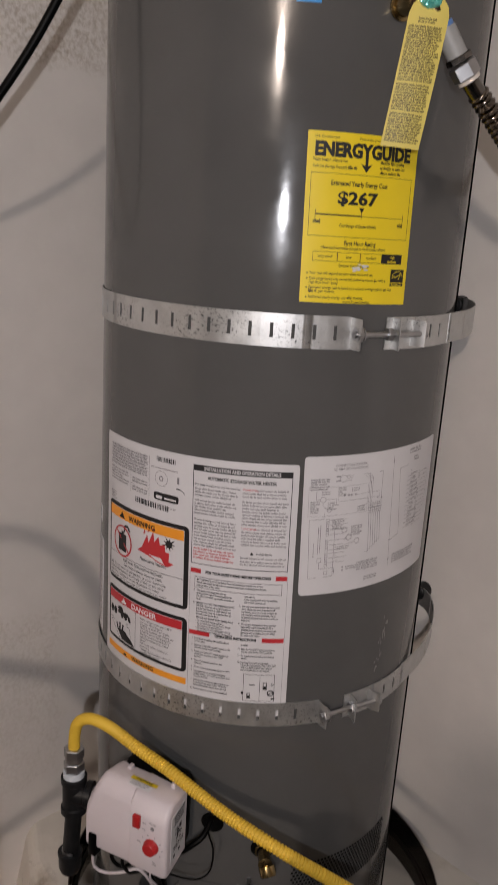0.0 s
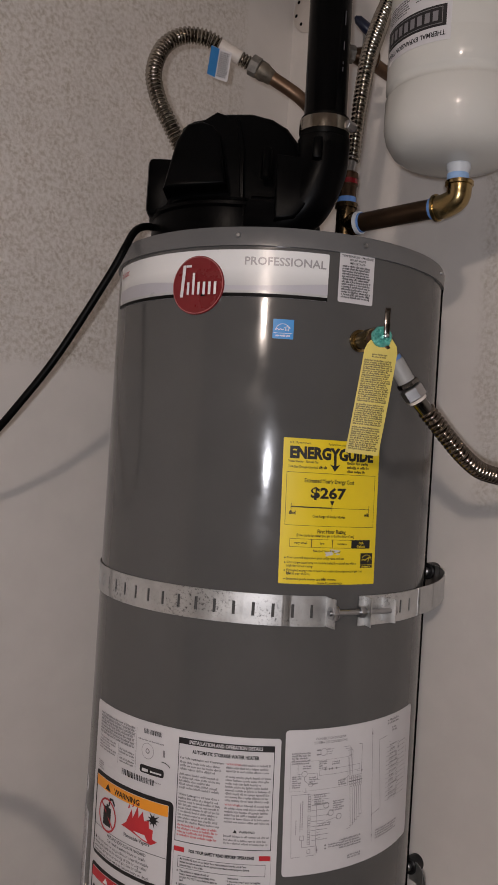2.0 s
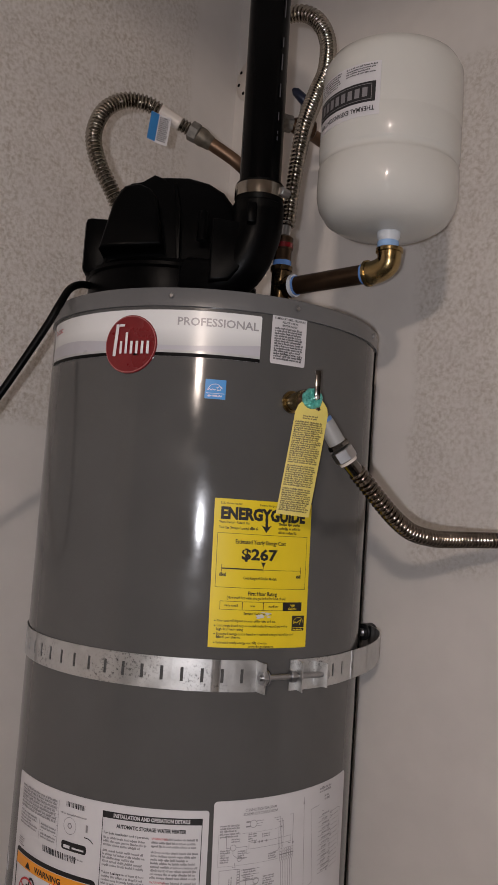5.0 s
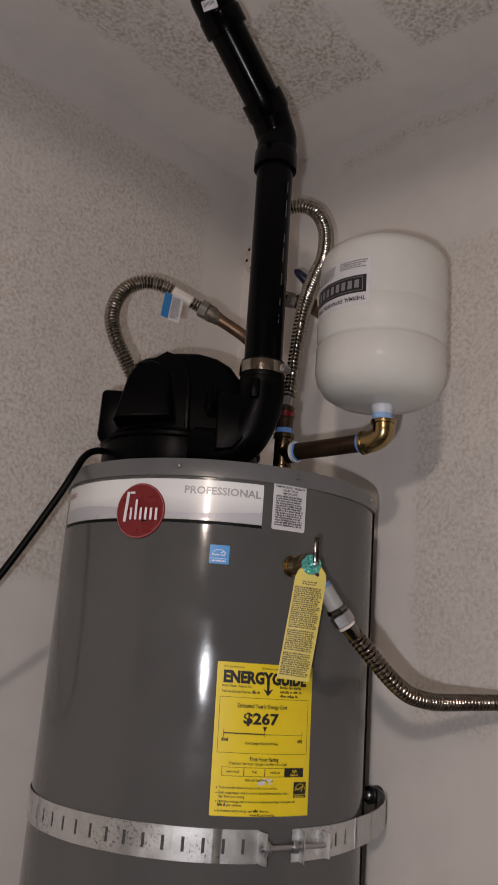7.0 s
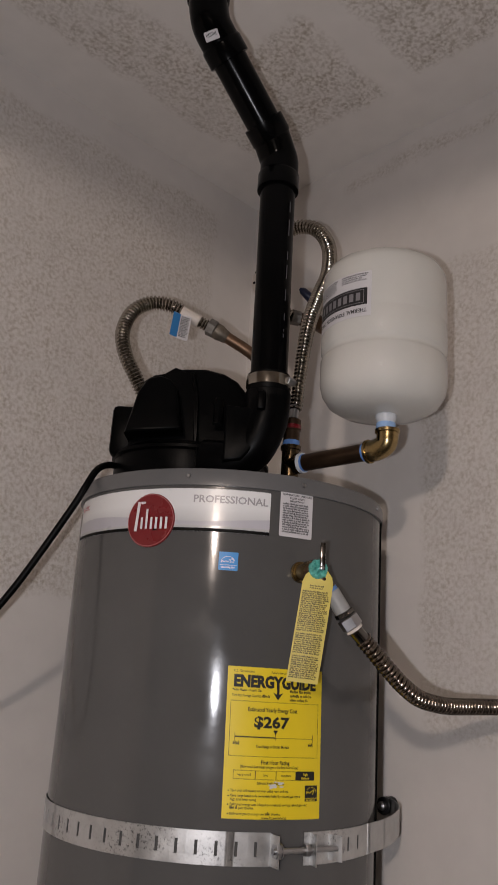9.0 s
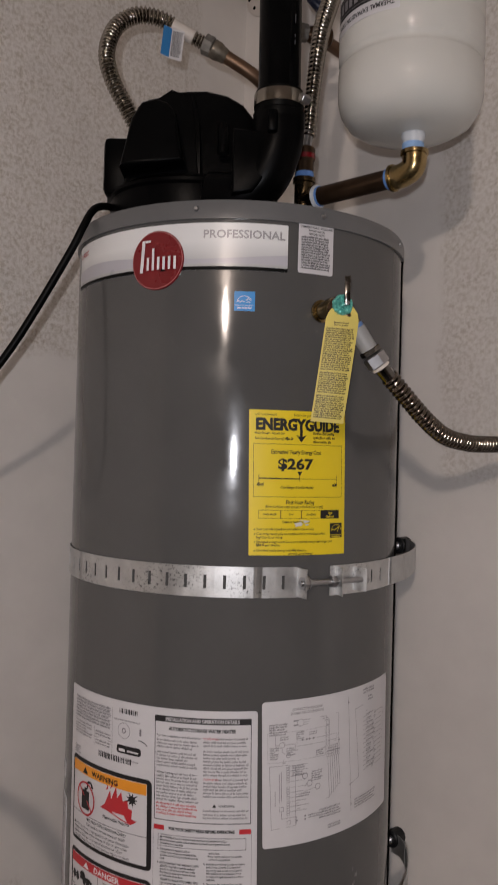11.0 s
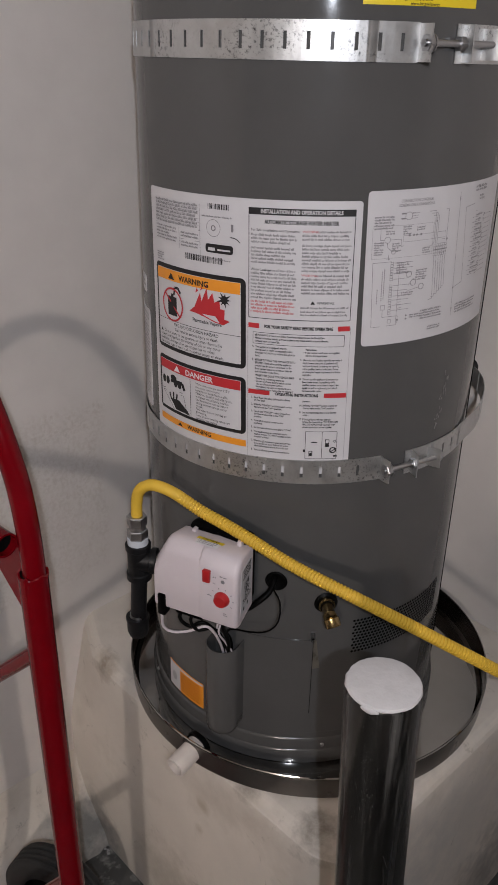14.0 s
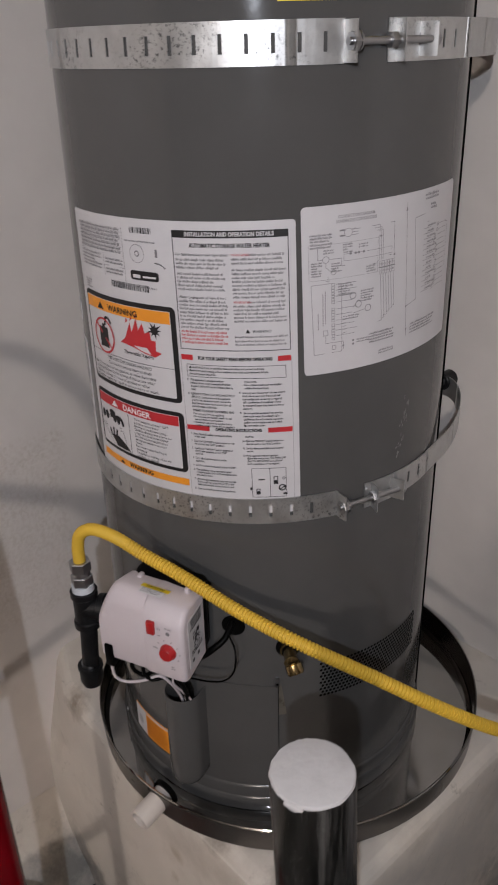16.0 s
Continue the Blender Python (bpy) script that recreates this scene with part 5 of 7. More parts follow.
def drain_valve():
    m = on_tank(7.0, 0.8555)
    o, d = m(0, 0, 0), m(0, 0, 1) - m(0, 0, 0)
    v = part("drain_valve", lathe(B(), [(0.0165, 0), (0.0175, 0.002), (0.014, 0.005), (0.010, 0.005), (0.010, 0.014)], o, d, 28), BLACK_RUBBER, heater, "brass drain valve")
    bm = B()
    lathe(bm, [(0.0125, 0.004), (0.0125, 0.010), (0.009, 0.011), (0.009, 0.030), (0.010, 0.034), (0.006, 0.036)], o, d, 24)
    part("valve_body", bm, BRASS, v)
    p = o + d * 0.022
    e = (Vector((0.33, -0.55, -0.77))).normalized()
    part("hose_outlet", lathe(B(), [(0.0090, 0), (0.0090, 0.009), (0.0118, 0.011), (0.0118, 0.022), (0.0108, 0.024), (0.0085, 0.024), (0.0085, 0.018)], p, e, 28), BRASS, v)


drain_valve()

# local frame of the gas control: u to the right, n out of the jacket, z up
NB, UB = Vector((-0.407, -0.914, 0)), Vector((0.914, -0.407, 0))


def gc(u, n, z):
    return UB * u + NB * n + Vector((0, 0, z))


GC_M = Matrix(((UB.x, NB.x, 0, 0), (UB.y, NB.y, 0, 0), (0, 0, 1, 0), (0, 0, 0, 1)))


def gas_control():
    ctl = part("gas_control", box(B(), (-0.052, 0.276, 0.876), (0.0445, 0.302, 0.9855), 0.008, GC_M), BLACK_PLASTIC, heater, "white plastic gas control with red knob and switch")
    part("mounting_neck", rod(B(), gc(-0.004, 0.246, 0.925), gc(-0.004, 0.278, 0.925), 0.026, 28), BLACK_PLASTIC, ctl)

    def hull(stations, foot):
        """A moulded cover: sections across it, each with its own depth and top."""
        loops = []
        for u, front, top in stations:
            loops.append([gc(u, n, z) for n, z in ((0.298, foot), (front - 0.005, foot), (front - 0.0015, foot + 0.0015), (front, foot + 0.005), (front + 0.0005, (foot + top) / 2), (front - 0.0003, top - 0.024), (front - 0.002, top - 0.016), (front - 0.010, top - 0.006), (front - 0.015, top - 0.0025), (front - 0.022, top - 0.0005), (0.298, top - 0.0075))])
        return rings(B(), loops)

    cover = part("cover", hull([(-0.0805, 0.347, 0.944), (-0.0802, 0.350, 0.947), (-0.078, 0.3525, 0.952), (-0.068, 0.353, 0.971), (-0.062, 0.353, 0.9805), (-0.057, 0.353, 0.9845), (-0.050, 0.353, 0.9858), (0.006, 0.353, 0.9845)], 0.870), WHITE_PLASTIC, ctl, "white plastic cover")
    front = hull([(-0.0080, 0.350, 0.9850), (-0.0060, 0.3545, 0.9853), (-0.0025, 0.3610, 0.9855), (0.003, 0.3625, 0.985), (0.046, 0.3625, 0.9815), (0.0495, 0.3615, 0.9803), (0.0512, 0.3590, 0.9785), (0.0518, 0.3560, 0.9765)], 0.8775)
    for v in front.verts:   # the flank draws in towards the back
        u, n = UB.dot(v.co), NB.dot(v.co)
        if u > 0.040:
            v.co += UB * (0.0028 * (u - 0.040) / 0.0118 - 0.12 * max(0.0, 0.356 - n))
    part("front_cover", front, WHITE_PLASTIC, ctl, "white plastic front cover")
    # grille-like slots in the edge between the two covers
    for u0 in (-0.040, 0.030):
        part("latch", box(B(), (u0, 0.303, 0.973), (u0 + 0.006, 0.312, 0.9845), 0.001, GC_M), WHITE_PLASTIC, ctl)
    m = on_plane(gc(0, 0.3628, 0), UB, (0, 0, 1), NB)
    part("switch", box(B(), (0.0048, 0.360, 0.9445), (0.0158, 0.3665, 0.9635), 0.0015, GC_M), RED_PLASTIC, ctl, "red rocker switch")
    kn = B()
    lathe(kn, [(0.0112, 0), (0.0112, 0.003), (0.0100, 0.0045), (0.0094, 0.0085), (0.0080, 0.0100)], gc(0.0335, 0.3620, 0.9235), NB, 36)
    part("knob", kn, RED_PLASTIC, ctl, "round red knob")
    rng = random.Random(4)
    def face(bm):
        h = 0.0009
        disc(bm, m, 0.0345, 0.9515, 0.0030, h, 14)
        lines(bm, lambda a, b, c: m(a, b, h), 0.0195, 0.0255, 0.9545, 1, 0.003, rng)
        lines(bm, lambda a, b, c: m(a, b, h), 0.030, 0.041, 0.9580, 1, 0.003, rng)
        lines(bm, lambda a, b, c: m(a, b, h), 0.0195, 0.0245, 0.9450, 1, 0.003, rng)
        lines(bm, lambda a, b, c: m(a, b, h), 0.0115, 0.0195, 0.9240, 1, 0.003, rng)
        for i in range(7):
            t = -0.6 + i * 0.62
            stroke(bm, m, [(0.0335 + 0.0155 * math.cos(t), 0.9235 + 0.0155 * math.sin(t)), (0.0335 + 0.0178 * math.cos(t), 0.9235 + 0.0178 * math.sin(t))], 0.0012, h)
        lines(bm, lambda a, b, c: m(a, b, h), 0.036, 0.042, 0.9000, 2, 0.003, rng)
    part("print", (lambda bm: (face(bm), bm)[1])(B()), GREY_INK, cover, smooth=False, kind="stuff")
    ms = on_plane(gc(0.0486, 0.304, 0.889), (NB + UB * 0.12).normalized(), (0, 0, 1), UB)
    st = part("side_sticker", sheet(B(), ms, 0.044, 0.074, 0.0005, 0.002), PAPER, ctl, "white sticker with code and small print")
    def code(bm):
        lines(bm, ms, 0.005, 0.040, 0.069, 4, 0.0042, rng, 0.6)
        for i in range(9):
            for k in range(9):
                if rng.random() < 0.55:
                    bar(bm, ms, 0.010 + i * 0.0024, 0.0124 + i * 0.0024, 0.026 + k * 0.0026, 0.0286 + k * 0.0026)
        lines(bm, ms, 0.005, 0.040, 0.021, 2, 0.004, rng, 0.6)
        disc(bm, ms, 0.018, 0.009, 0.003)
        disc(bm, ms, 0.034, 0.009, 0.003)
    part("code", (lambda bm: (code(bm), bm)[1])(B()), INK, st, smooth=False, kind="stuff")
    # caution strip along the top
    top_of = on_plane(gc(-0.022, 0.3310, 0.9860), UB, -NB, (0, 0, 1))
    cs = part("caution_strip", sheet(B(), lambda u, v, h: top_of(u, v, h) - Vector((0, 0, 0.04 * u + 0.22 * v)), 0.040, 0.0075, 0.0006, 0.0006), YELLOW_PAPER, ctl, "narrow yellow caution strip")
    part("print", words(B(), lambda u, v, h: top_of(u, v, h) - Vector((0, 0, 0.04 * u + 0.22 * v)), "CAUTION", 0.020, 0.0018, 0.0056, "CENTER", 0.03, 0.0012), INK, cs, smooth=False, kind="stuff")
    mt = on_plane(gc(-0.018, 0.3430, 0.9866), UB, (-NB - Vector((0, 0, -0.14))).normalized(), (0, 0, 1))
    note = part("note", sheet(B(), lambda u, v, h: mt(u, v, h) - Vector((0, 0, 0.04 * u)), 0.033, 0.0095, 0.0003, 0.0006), PAPER, ctl, "small white printed note")
    part("print", (lambda bm: (lines(bm, lambda u, v, h: mt(u, v, 0.0008) - Vector((0, 0, 0.04 * u)), 0.002, 0.031, 0.0075, 3, 0.0028, rng, 0.45), bm)[1])(B()), GREY_INK, note, smooth=False, kind="stuff")
    # connector, bracket and pipe stub
    part("connector", box(B(), (-0.0725, 0.340, 0.858), (-0.0605, 0.3565, 0.8935), 0.002, GC_M), BLACK_PLASTIC, ctl)
    br = B()
    for u0, u1, z0, z1, n0, n1 in ((-0.062, -0.052, 0.842, 0.876, 0.318, 0.324), (-0.062, -0.022, 0.842, 0.850, 0.29, 0.324), (-0.028, -0.018, 0.842, 0.876, 0.318, 0.324)):
        box(br, (u0, n0, z0), (u1, n1, z1), 0.001, GC_M)
    part("bracket", br, BLACK_PLASTIC, ctl)
    rod_bm = rod(B(), gc(-0.079, 0.305, 0.914), gc(-0.060, 0.305, 0.914), 0.013, 24)
    part("gas_inlet", rod_bm, ZINC, ctl)
    # clamp block above the duct
    part("terminal_block", box(B(), (-0.014, 0.285, 0.845), (0.022, 0.325, 0.876), 0.003, GC_M), BLACK_PLASTIC, ctl)


gas_control()


def wire(name, pts, r, material, label=""):
    return part(name, sweep(B(), smooth_path(pts, 0.006), r, 10), material, heater, label)


wire("white_wire", [gc(-0.0725, 0.348, 0.866), (-0.207, -0.285, 0.849), (-0.206, -0.278, 0.821), (-0.192, -0.276, 0.81), (-0.166, -0.282, 0.818), (-0.144, -0.286, 0.83), (-0.131, -0.281, 0.814), (-0.121, -0.262, 0.772), (-0.118, -0.258, 0.745)], 0.0021, WHITE_PLASTIC, "thin white wire")
wire("black_wire", [gc(-0.045, 0.310, 0.862), (-0.183, -0.272, 0.835), (-0.168, -0.272, 0.818), (-0.150, -0.272, 0.826), (-0.134, -0.270, 0.812), (-0.120, -0.258, 0.772), (-0.116, -0.252, 0.745)], 0.0030, BLACK_RUBBER, "thin black wire")
wire("black_wire", [gc(-0.025, 0.310, 0.862), (-0.166, -0.282, 0.838), (-0.154, -0.286, 0.822), (-0.138, -0.282, 0.824), (-0.124, -0.272, 0.806), (-0.114, -0.260, 0.770), (-0.110, -0.256, 0.745)], 0.0026, BLACK_RUBBER, "thin black wire")
wire("white_wire", [gc(0.004, 0.305, 0.85), (-0.128, -0.272, 0.815), (-0.118, -0.262, 0.79), (-0.112, -0.258, 0.745)], 0.0018, WHITE_PLASTIC, "thin white wire")
wire("black_wire", [gc(0.010, 0.305, 0.85), (-0.120, -0.276, 0.82), (-0.108, -0.264, 0.79), (-0.106, -0.256, 0.745)], 0.0024, BLACK_RUBBER, "thin black wire")
wire("black_wire", [gc(0.014, 0.320, 0.868), (-0.118, -0.296, 0.838), (-0.112, -0.283, 0.806), (-0.110, -0.268, 0.772), (-0.108, -0.262, 0.745)], 0.0034, BLACK_RUBBER, "thick black wire")
wire("white_wire", [gc(0.018, 0.318, 0.868), (-0.124, -0.296, 0.830), (-0.116, -0.282, 0.800), (-0.106, -0.268, 0.770), (-0.104, -0.262, 0.745)], 0.0016, WHITE_PLASTIC, "thin white wire")
wire("black_cable", [(-0.043, -0.246, 0.897), (-0.047, -0.266, 0.897), (-0.053, -0.279, 0.888), (-0.067, -0.285, 0.877), (-0.083, -0.282, 0.861), (-0.100, -0.276, 0.850)], 0.0042, BLACK_RUBBER, "black cable")
wire("black_wire", [(-0.044, -0.246, 0.895), (-0.048, -0.274, 0.894), (-0.038, -0.301, 0.887), (-0.040, -0.310, 0.860), (-0.056, -0.303, 0.837), (-0.081, -0.292, 0.827), (-0.107, -0.281, 0.822), (-0.116, -0.272, 0.80)], 0.0013, BLACK_RUBBER, "thin black wire")

# ---- relief valve on the jacket ----


def relief_valve():
    m = on_tank(25.6, 1.953)
    o, d = m(0, 0, 0), m(0, 0, 1) - m(0, 0, 0)
    v = part("relief_valve", lathe(B(), [(0.0142, -0.002), (0.0142, 0.003), (0.0130, 0.004), (0.0105, 0.001)], o, d, 32), DARK, heater, "brass relief valve with green seal and yellow tag")
    part("collar", lathe(B(), [(0.0130, 0.001), (0.0150, 0.001), (0.0150, 0.004), (0.0120, 0.005)], o, d, 32), BRASS, v)
    part("valve_body", lathe(B(), [(0.0115, 0.0), (0.0115, 0.024), (0.0135, 0.026), (0.0135, 0.040), (0.011, 0.046)], o, d, 28), BRASS, v)
    c = Vector((0.1325, -0.292, 1.951))
    n = Vector((0.18, -0.95, 0.12)).normalized()
    bm = lathe(B(), [(0.0125, -0.004), (0.0135, 0), (0.0132, 0.002), (0.0120, 0.0035), (0.0100, 0.0040), (0.0080, 0.0030), (0.0060, 0.0036), (0.003, 0.0030)], c, n, 36)
    # crumpled foil
    rs = random.Random(12)
    for vt in bm.verts:
        vt.co += Vector((rs.gauss(0, 0.0004), rs.gauss(0, 0.0008), rs.gauss(0, 0.0004)))
    part("seal", bm, TEAL, v, "shiny green seal disc")
    part("lever", box(B(), (0.1340, -0.2985, 1.950), (0.1415, -0.2955, 1.987), 0.0012), DARK_CHROME, v, "small steel lever")
    part("rivet", lathe(B(), [(0.003, 0.004), (0.003, 0.010), (0.0015, 0.011)], c + Vector((0.003, 0, 0)), n, 12), ZINC, v)
    # outlet elbow
    part("outlet", sweep(B(), smooth_path([(0.122, -0.275, 1.953), (0.134, -0.283, 1.945), (0.146, -0.281, 1.930), (0.150, -0.280, 1.923)], 0.004), 0.0108, 20), BRONZE, v)
    part("tape_ring", rod(B(), (0.1485, -0.2805, 1.9275), (0.1515, -0.280, 1.923), 0.0112, 20), BLUE_TAPE, v)
    # paper tag, curling a little
    loops = []
    top, bot = Vector((0.1350, -0.2925, 1.951)), Vector((0.1170, -0.2885, 1.803))
    side = Vector((0.995, 0.0, -0.06))
    for i in range(17):
        t = i / 16
        p = top.lerp(bot, t) + Vector((0, -0.004 * math.sin(math.pi * t), 0))
        w = 0.0208 * min(1.0, 0.50 + t * 6)
        row = []
        for k in range(7):
            a = -1 + k / 3
            row.append(p + side * (w * a) + Vector((0, 0.002 * a * a - 0.0002, 0)))
        back = [q + Vector((0, 0.0006, 0)) for q in row[::-1]]
        loops.append(row + back)
    tag = part("tag", rings(B(), loops), TAG_PAPER, v, "yellow paper tag covered in small print")
    rng = random.Random(9)
    down = (bot - top).normalized()
    def mt(u, v2, h):
        t = -v2 / 0.1491
        return top + (bot - top) * t + Vector((0, -0.004 * math.sin(math.pi * min(max(t, 0), 1)), 0)) + side * u + Vector((0, 0.002 * (u / 0.0195) ** 2 - 0.0012, 0))
    bm = B()
    lines(bm, mt, -0.010, 0.010, -0.024, 2, 0.003, rng, 0.5)
    lines(bm, mt, -0.0185, 0.0185, -0.032, 20, 0.0027, rng, 0.58, 0.1)
    lines(bm, mt, -0.0185, 0.0185, -0.088, 10, 0.0027, rng, 0.58, 0.1)
    lines(bm, mt, -0.0185, 0.0185, -0.117, 11, 0.0027, rng, 0.58, 0.1)
    part("print", bm, OLIVE_INK, tag, smooth=False, kind="stuff")


relief_valve()

# ---- blower on the lid ----


def blower():
    bl = part("blower", lathe(B(), [(0.131, TOP), (0.133, TOP + 0.004), (0.1315, TOP + 0.055), (0.1365, TOP + 0.058), (0.1365, TOP + 0.063), (0.128, TOP + 0.066), (0.124, TOP + 0.072), (0.02, TOP + 0.074)], (-0.078, -0.018, 0), seg=72), BLACK_PLASTIC, heater, "black plastic vent blower on the lid")

    def moulding(bm, prof, y0, y1, bevel, seg=4, lean=0.0):
        """A profile in x and z, run from front to back, with rounded edges; lean sets its front back towards the top."""
        low = min(z for _, z in prof)
        a = [bm.verts.new((x, y0 + (z - low) * lean, z)) for x, z in prof]
        b = [bm.verts.new((x, y1, z)) for x, z in prof]
        fs = [bm.faces.new(a[::-1]), bm.faces.new(b)]
        n = len(prof)
        for i in range(n):
            j = (i + 1) % n
            fs.append(bm.faces.new((a[i], a[j], b[j], b[i])))
        bmesh.ops.bevel(bm, geom=list({e for f in fs[:2] for e in f.edges}), offset=bevel, segments=seg, profile=0.5, affect="EDGES")
        return bm

    hood = [(0.024, 2.155), (0.024, 2.235), (0.016, 2.266), (-0.002, 2.289), (-0.026, 2.303), (-0.058, 2.310), (-0.096, 2.308), (-0.106, 2.298), (-0.146, 2.294), (-0.160, 2.282), (-0.172, 2.243), (-0.178, 2.155)]
    part("hood", moulding(B(), hood, -0.108, 0.07, 0.010, lean=0.10), BLACK_PLASTIC, bl)
    box_prof = [(-0.086, 2.182), (-0.100, 2.258), (-0.112, 2.272), (-0.128, 2.278), (-0.150, 2.272), (-0.164, 2.246), (-0.178, 2.170)]
    part("junction_box", moulding(B(), box_prof, -0.150, -0.06, 0.007, lean=0.16), BLACK_PLASTIC, bl)
    part("boss", lathe(B(), [(0.026, 2.25), (0.024, 2.283), (0.017, 2.290), (0.004, 2.292)], (-0.140, -0.075, 0), seg=28), BLACK_PLASTIC, bl)
    part("shoulder", box(B(), (-0.213, -0.085, 2.150), (-0.165, 0.06, 2.238), 0.009), BLACK_PLASTIC, bl)
    part("rib", moulding(B(), [(-0.060, 2.155), (-0.066, 2.250), (-0.074, 2.292), (-0.080, 2.292), (-0.073, 2.250), (-0.066, 2.155)], -0.124, -0.09, 0.002, 2, 0.10), BLACK_PLASTIC, bl)
    part("rib", box(B(), (-0.0595, -0.152, TOP + 0.002), (-0.0565, -0.14, TOP + 0.070), 0.001), BLACK_PLASTIC, bl)
    part("rib", box(B(), (0.0, -0.132, TOP + 0.002), (0.003, -0.11, TOP + 0.060), 0.001), BLACK_PLASTIC, bl)
    part("post", lathe(B(), [(0.0085, -0.045), (0.0075, -0.004), (0.005, 0)], (-0.0295, -0.128, 2.244), seg=18), BLACK_PLASTIC, bl)
    part("post", lathe(B(), [(0.007, -0.03), (0.006, -0.003), (0.004, 0)], (-0.137, -0.128, 2.262), seg=16), BLACK_PLASTIC, bl)
    # outlet: a duct turning from the drum up to the vent pipe
    path = smooth_path([(-0.045, -0.125, TOP + 0.042), (-0.005, -0.138, TOP + 0.040), (0.028, -0.150, TOP + 0.062), (0.046, -0.158, TOP + 0.100), (0.0505, -0.160, TOP + 0.130), (0.0505, -0.160, TOP + 0.152)], 0.006)
    part("outlet_elbow", sweep(B(), path, 0.0365, 32), BLACK_PLASTIC, bl)
    part("outlet_collar", lathe(B(), [(0.036, TOP + 0.128), (0.0372, TOP + 0.150), (0.0335, TOP + 0.153), (0.0345, TOP + 0.156), (0.0345, TOP + 0.182), (0.0305, TOP + 0.182)], (0.0505, -0.160, 0), seg=40), BLACK_RUBBER, bl)
    part("clip", box(B(), (0.034, -0.206, TOP + 0.112), (0.047, -0.190, TOP + 0.142), 0.003), BLACK_PLASTIC, bl)
    part("web", moulding(B(), [(-0.014, TOP + 0.030), (0.014, TOP + 0.034), (0.046, TOP + 0.070), (0.058, TOP + 0.108), (0.020, TOP + 0.118), (-0.014, TOP + 0.122)], -0.186, -0.12, 0.004, 3), BLACK_PLASTIC, bl)


blower()


def vent_pipe():
    t = thing("vent_pipe", (0.0505, -0.16, TOP + 0.165), "glossy black plastic vent pipe rising into the ceiling", "vent pipe")
    r = 0.0302
    part("pipe", rod(B(), (0.0505, -0.160, TOP + 0.150), (0.0465, -0.160, 2.625), r, 48), BLACK_ABS, t)
    # steel band clamp
    z = TOP + 0.169
    cl = part("clamp", lathe(B(), [(0.0346, z - 0.009), (0.0362, z - 0.009), (0.0366, z), (0.0362, z + 0.009), (0.0346, z + 0.009)], (0.0505, -0.160, 0), seg=56), STAINLESS, t, "stainless band clamp")
    part("clamp_screw", hexnut(B(), (0.079, -0.182, z), (0.091, -0.170, z), 0.0065), ZINC, cl)
    a, b, c, d = Vector((0.0465, -0.160, 2.650)), Vector((0.0350, -0.168, 2.712)), Vector((-0.064, -0.266, 2.830)), Vector((-0.0890, -0.290, 2.888))
    way = (c - b).normalized()
    low = smooth_path([a - Vector((0, 0, 0.01)), a + Vector((0, 0, 0.025)), a.lerp(b, 0.62) + Vector((0.0025, 0.002, 0.002)), b + way * 0.012, b + way * 0.03], 0.006)
    e1 = part("elbow", sweep(B(), low, 0.0334, 40), BLACK_ABS, t)
    part("socket", lathe(B(), [(0.034, 0), (0.0360, 0.001), (0.0360, 0.030), (0.0338, 0.034)], a + Vector((0, 0, -0.032)), (0, 0, 1), 44), BLACK_ABS, e1)
    part("socket", lathe(B(), [(0.0338, -0.004), (0.0360, 0), (0.0360, 0.030), (0.034, 0.031)], b + way * 0.010, way, 44), BLACK_ABS, e1)
    part("pipe", rod(B(), b + way * 0.02, c + way * 0.0, r, 48), BLACK_ABS, t)
    up = smooth_path([c - way * 0.012, c + way * 0.012, c.lerp(d, 0.55) + Vector((-0.004, -0.003, -0.006)), d + Vector((0, 0, 0.005)), d + Vector((0, 0, 0.025))], 0.006)
    e2 = part("elbow", sweep(B(), up, 0.0334, 40), BLACK_ABS, t)
    part("socket", lathe(B(), [(0.034, 0), (0.0360, 0.001), (0.0360, 0.028), (0.0338, 0.032)], c - way * 0.030, way, 44), BLACK_ABS, e2)
    part("socket", lathe(B(), [(0.0338, -0.004), (0.0360, 0), (0.0360, 0.030), (0.034, 0.031)], d + Vector((0, 0, 0.004)), (0, 0, 1), 44), BLACK_ABS, e2)
    part("pipe", rod(B(), d + Vector((0, 0, 0.02)), (d.x, d.y, HIGH + 0.05), r, 48), BLACK_ABS, t)
    # smear of filler round the hole in the ceiling
    bm = B()
    rng = random.Random(6)
    for k in range(150):
        a2, h = rng.random() * 2 * math.pi, HIGH - 0.001 - abs(rng.gauss(0, 0.011))
        s = rng.uniform(0.0010, 0.0032) * (1.0 if h > HIGH - 0.02 else 0.55)
        p = Vector((d.x + (r + 0.0005) * math.cos(a2), d.y + (r + 0.0005) * math.sin(a2), h))
        g = bmesh.ops.create_icosphere(bm, subdivisions=1, radius=s)
        for v in g["verts"]:
            v.co = Vector((v.co.x * rng.uniform(0.7, 1.5), v.co.y * rng.uniform(0.7, 1.5), v.co.z * rng.uniform(0.7, 1.6))) + p
    tagged(part("filler", bm, PLASTER, t, "white filler smeared round the pipe"), kind="stuff")
    # small sticker on the upper elbow, facing the room
    out = Vector((0.04, -0.80, -0.60)).normalized()
    ax = (d - c).normalized()
    ax = (ax - out * ax.dot(out)).normalized()
    side = ax.cross(out)
    side = side if side.x > 0 else -side
    ms = on_plane(Vector((-0.0764, -0.3025, 2.8125)) + out * 0.003 - side * 0.012 - ax * 0.008, side, ax, out)
    def curl(u, v, h):
        p = ms(u, v, h)
        return p - out * ((u - 0.012) ** 2 / (2 * 0.0345))
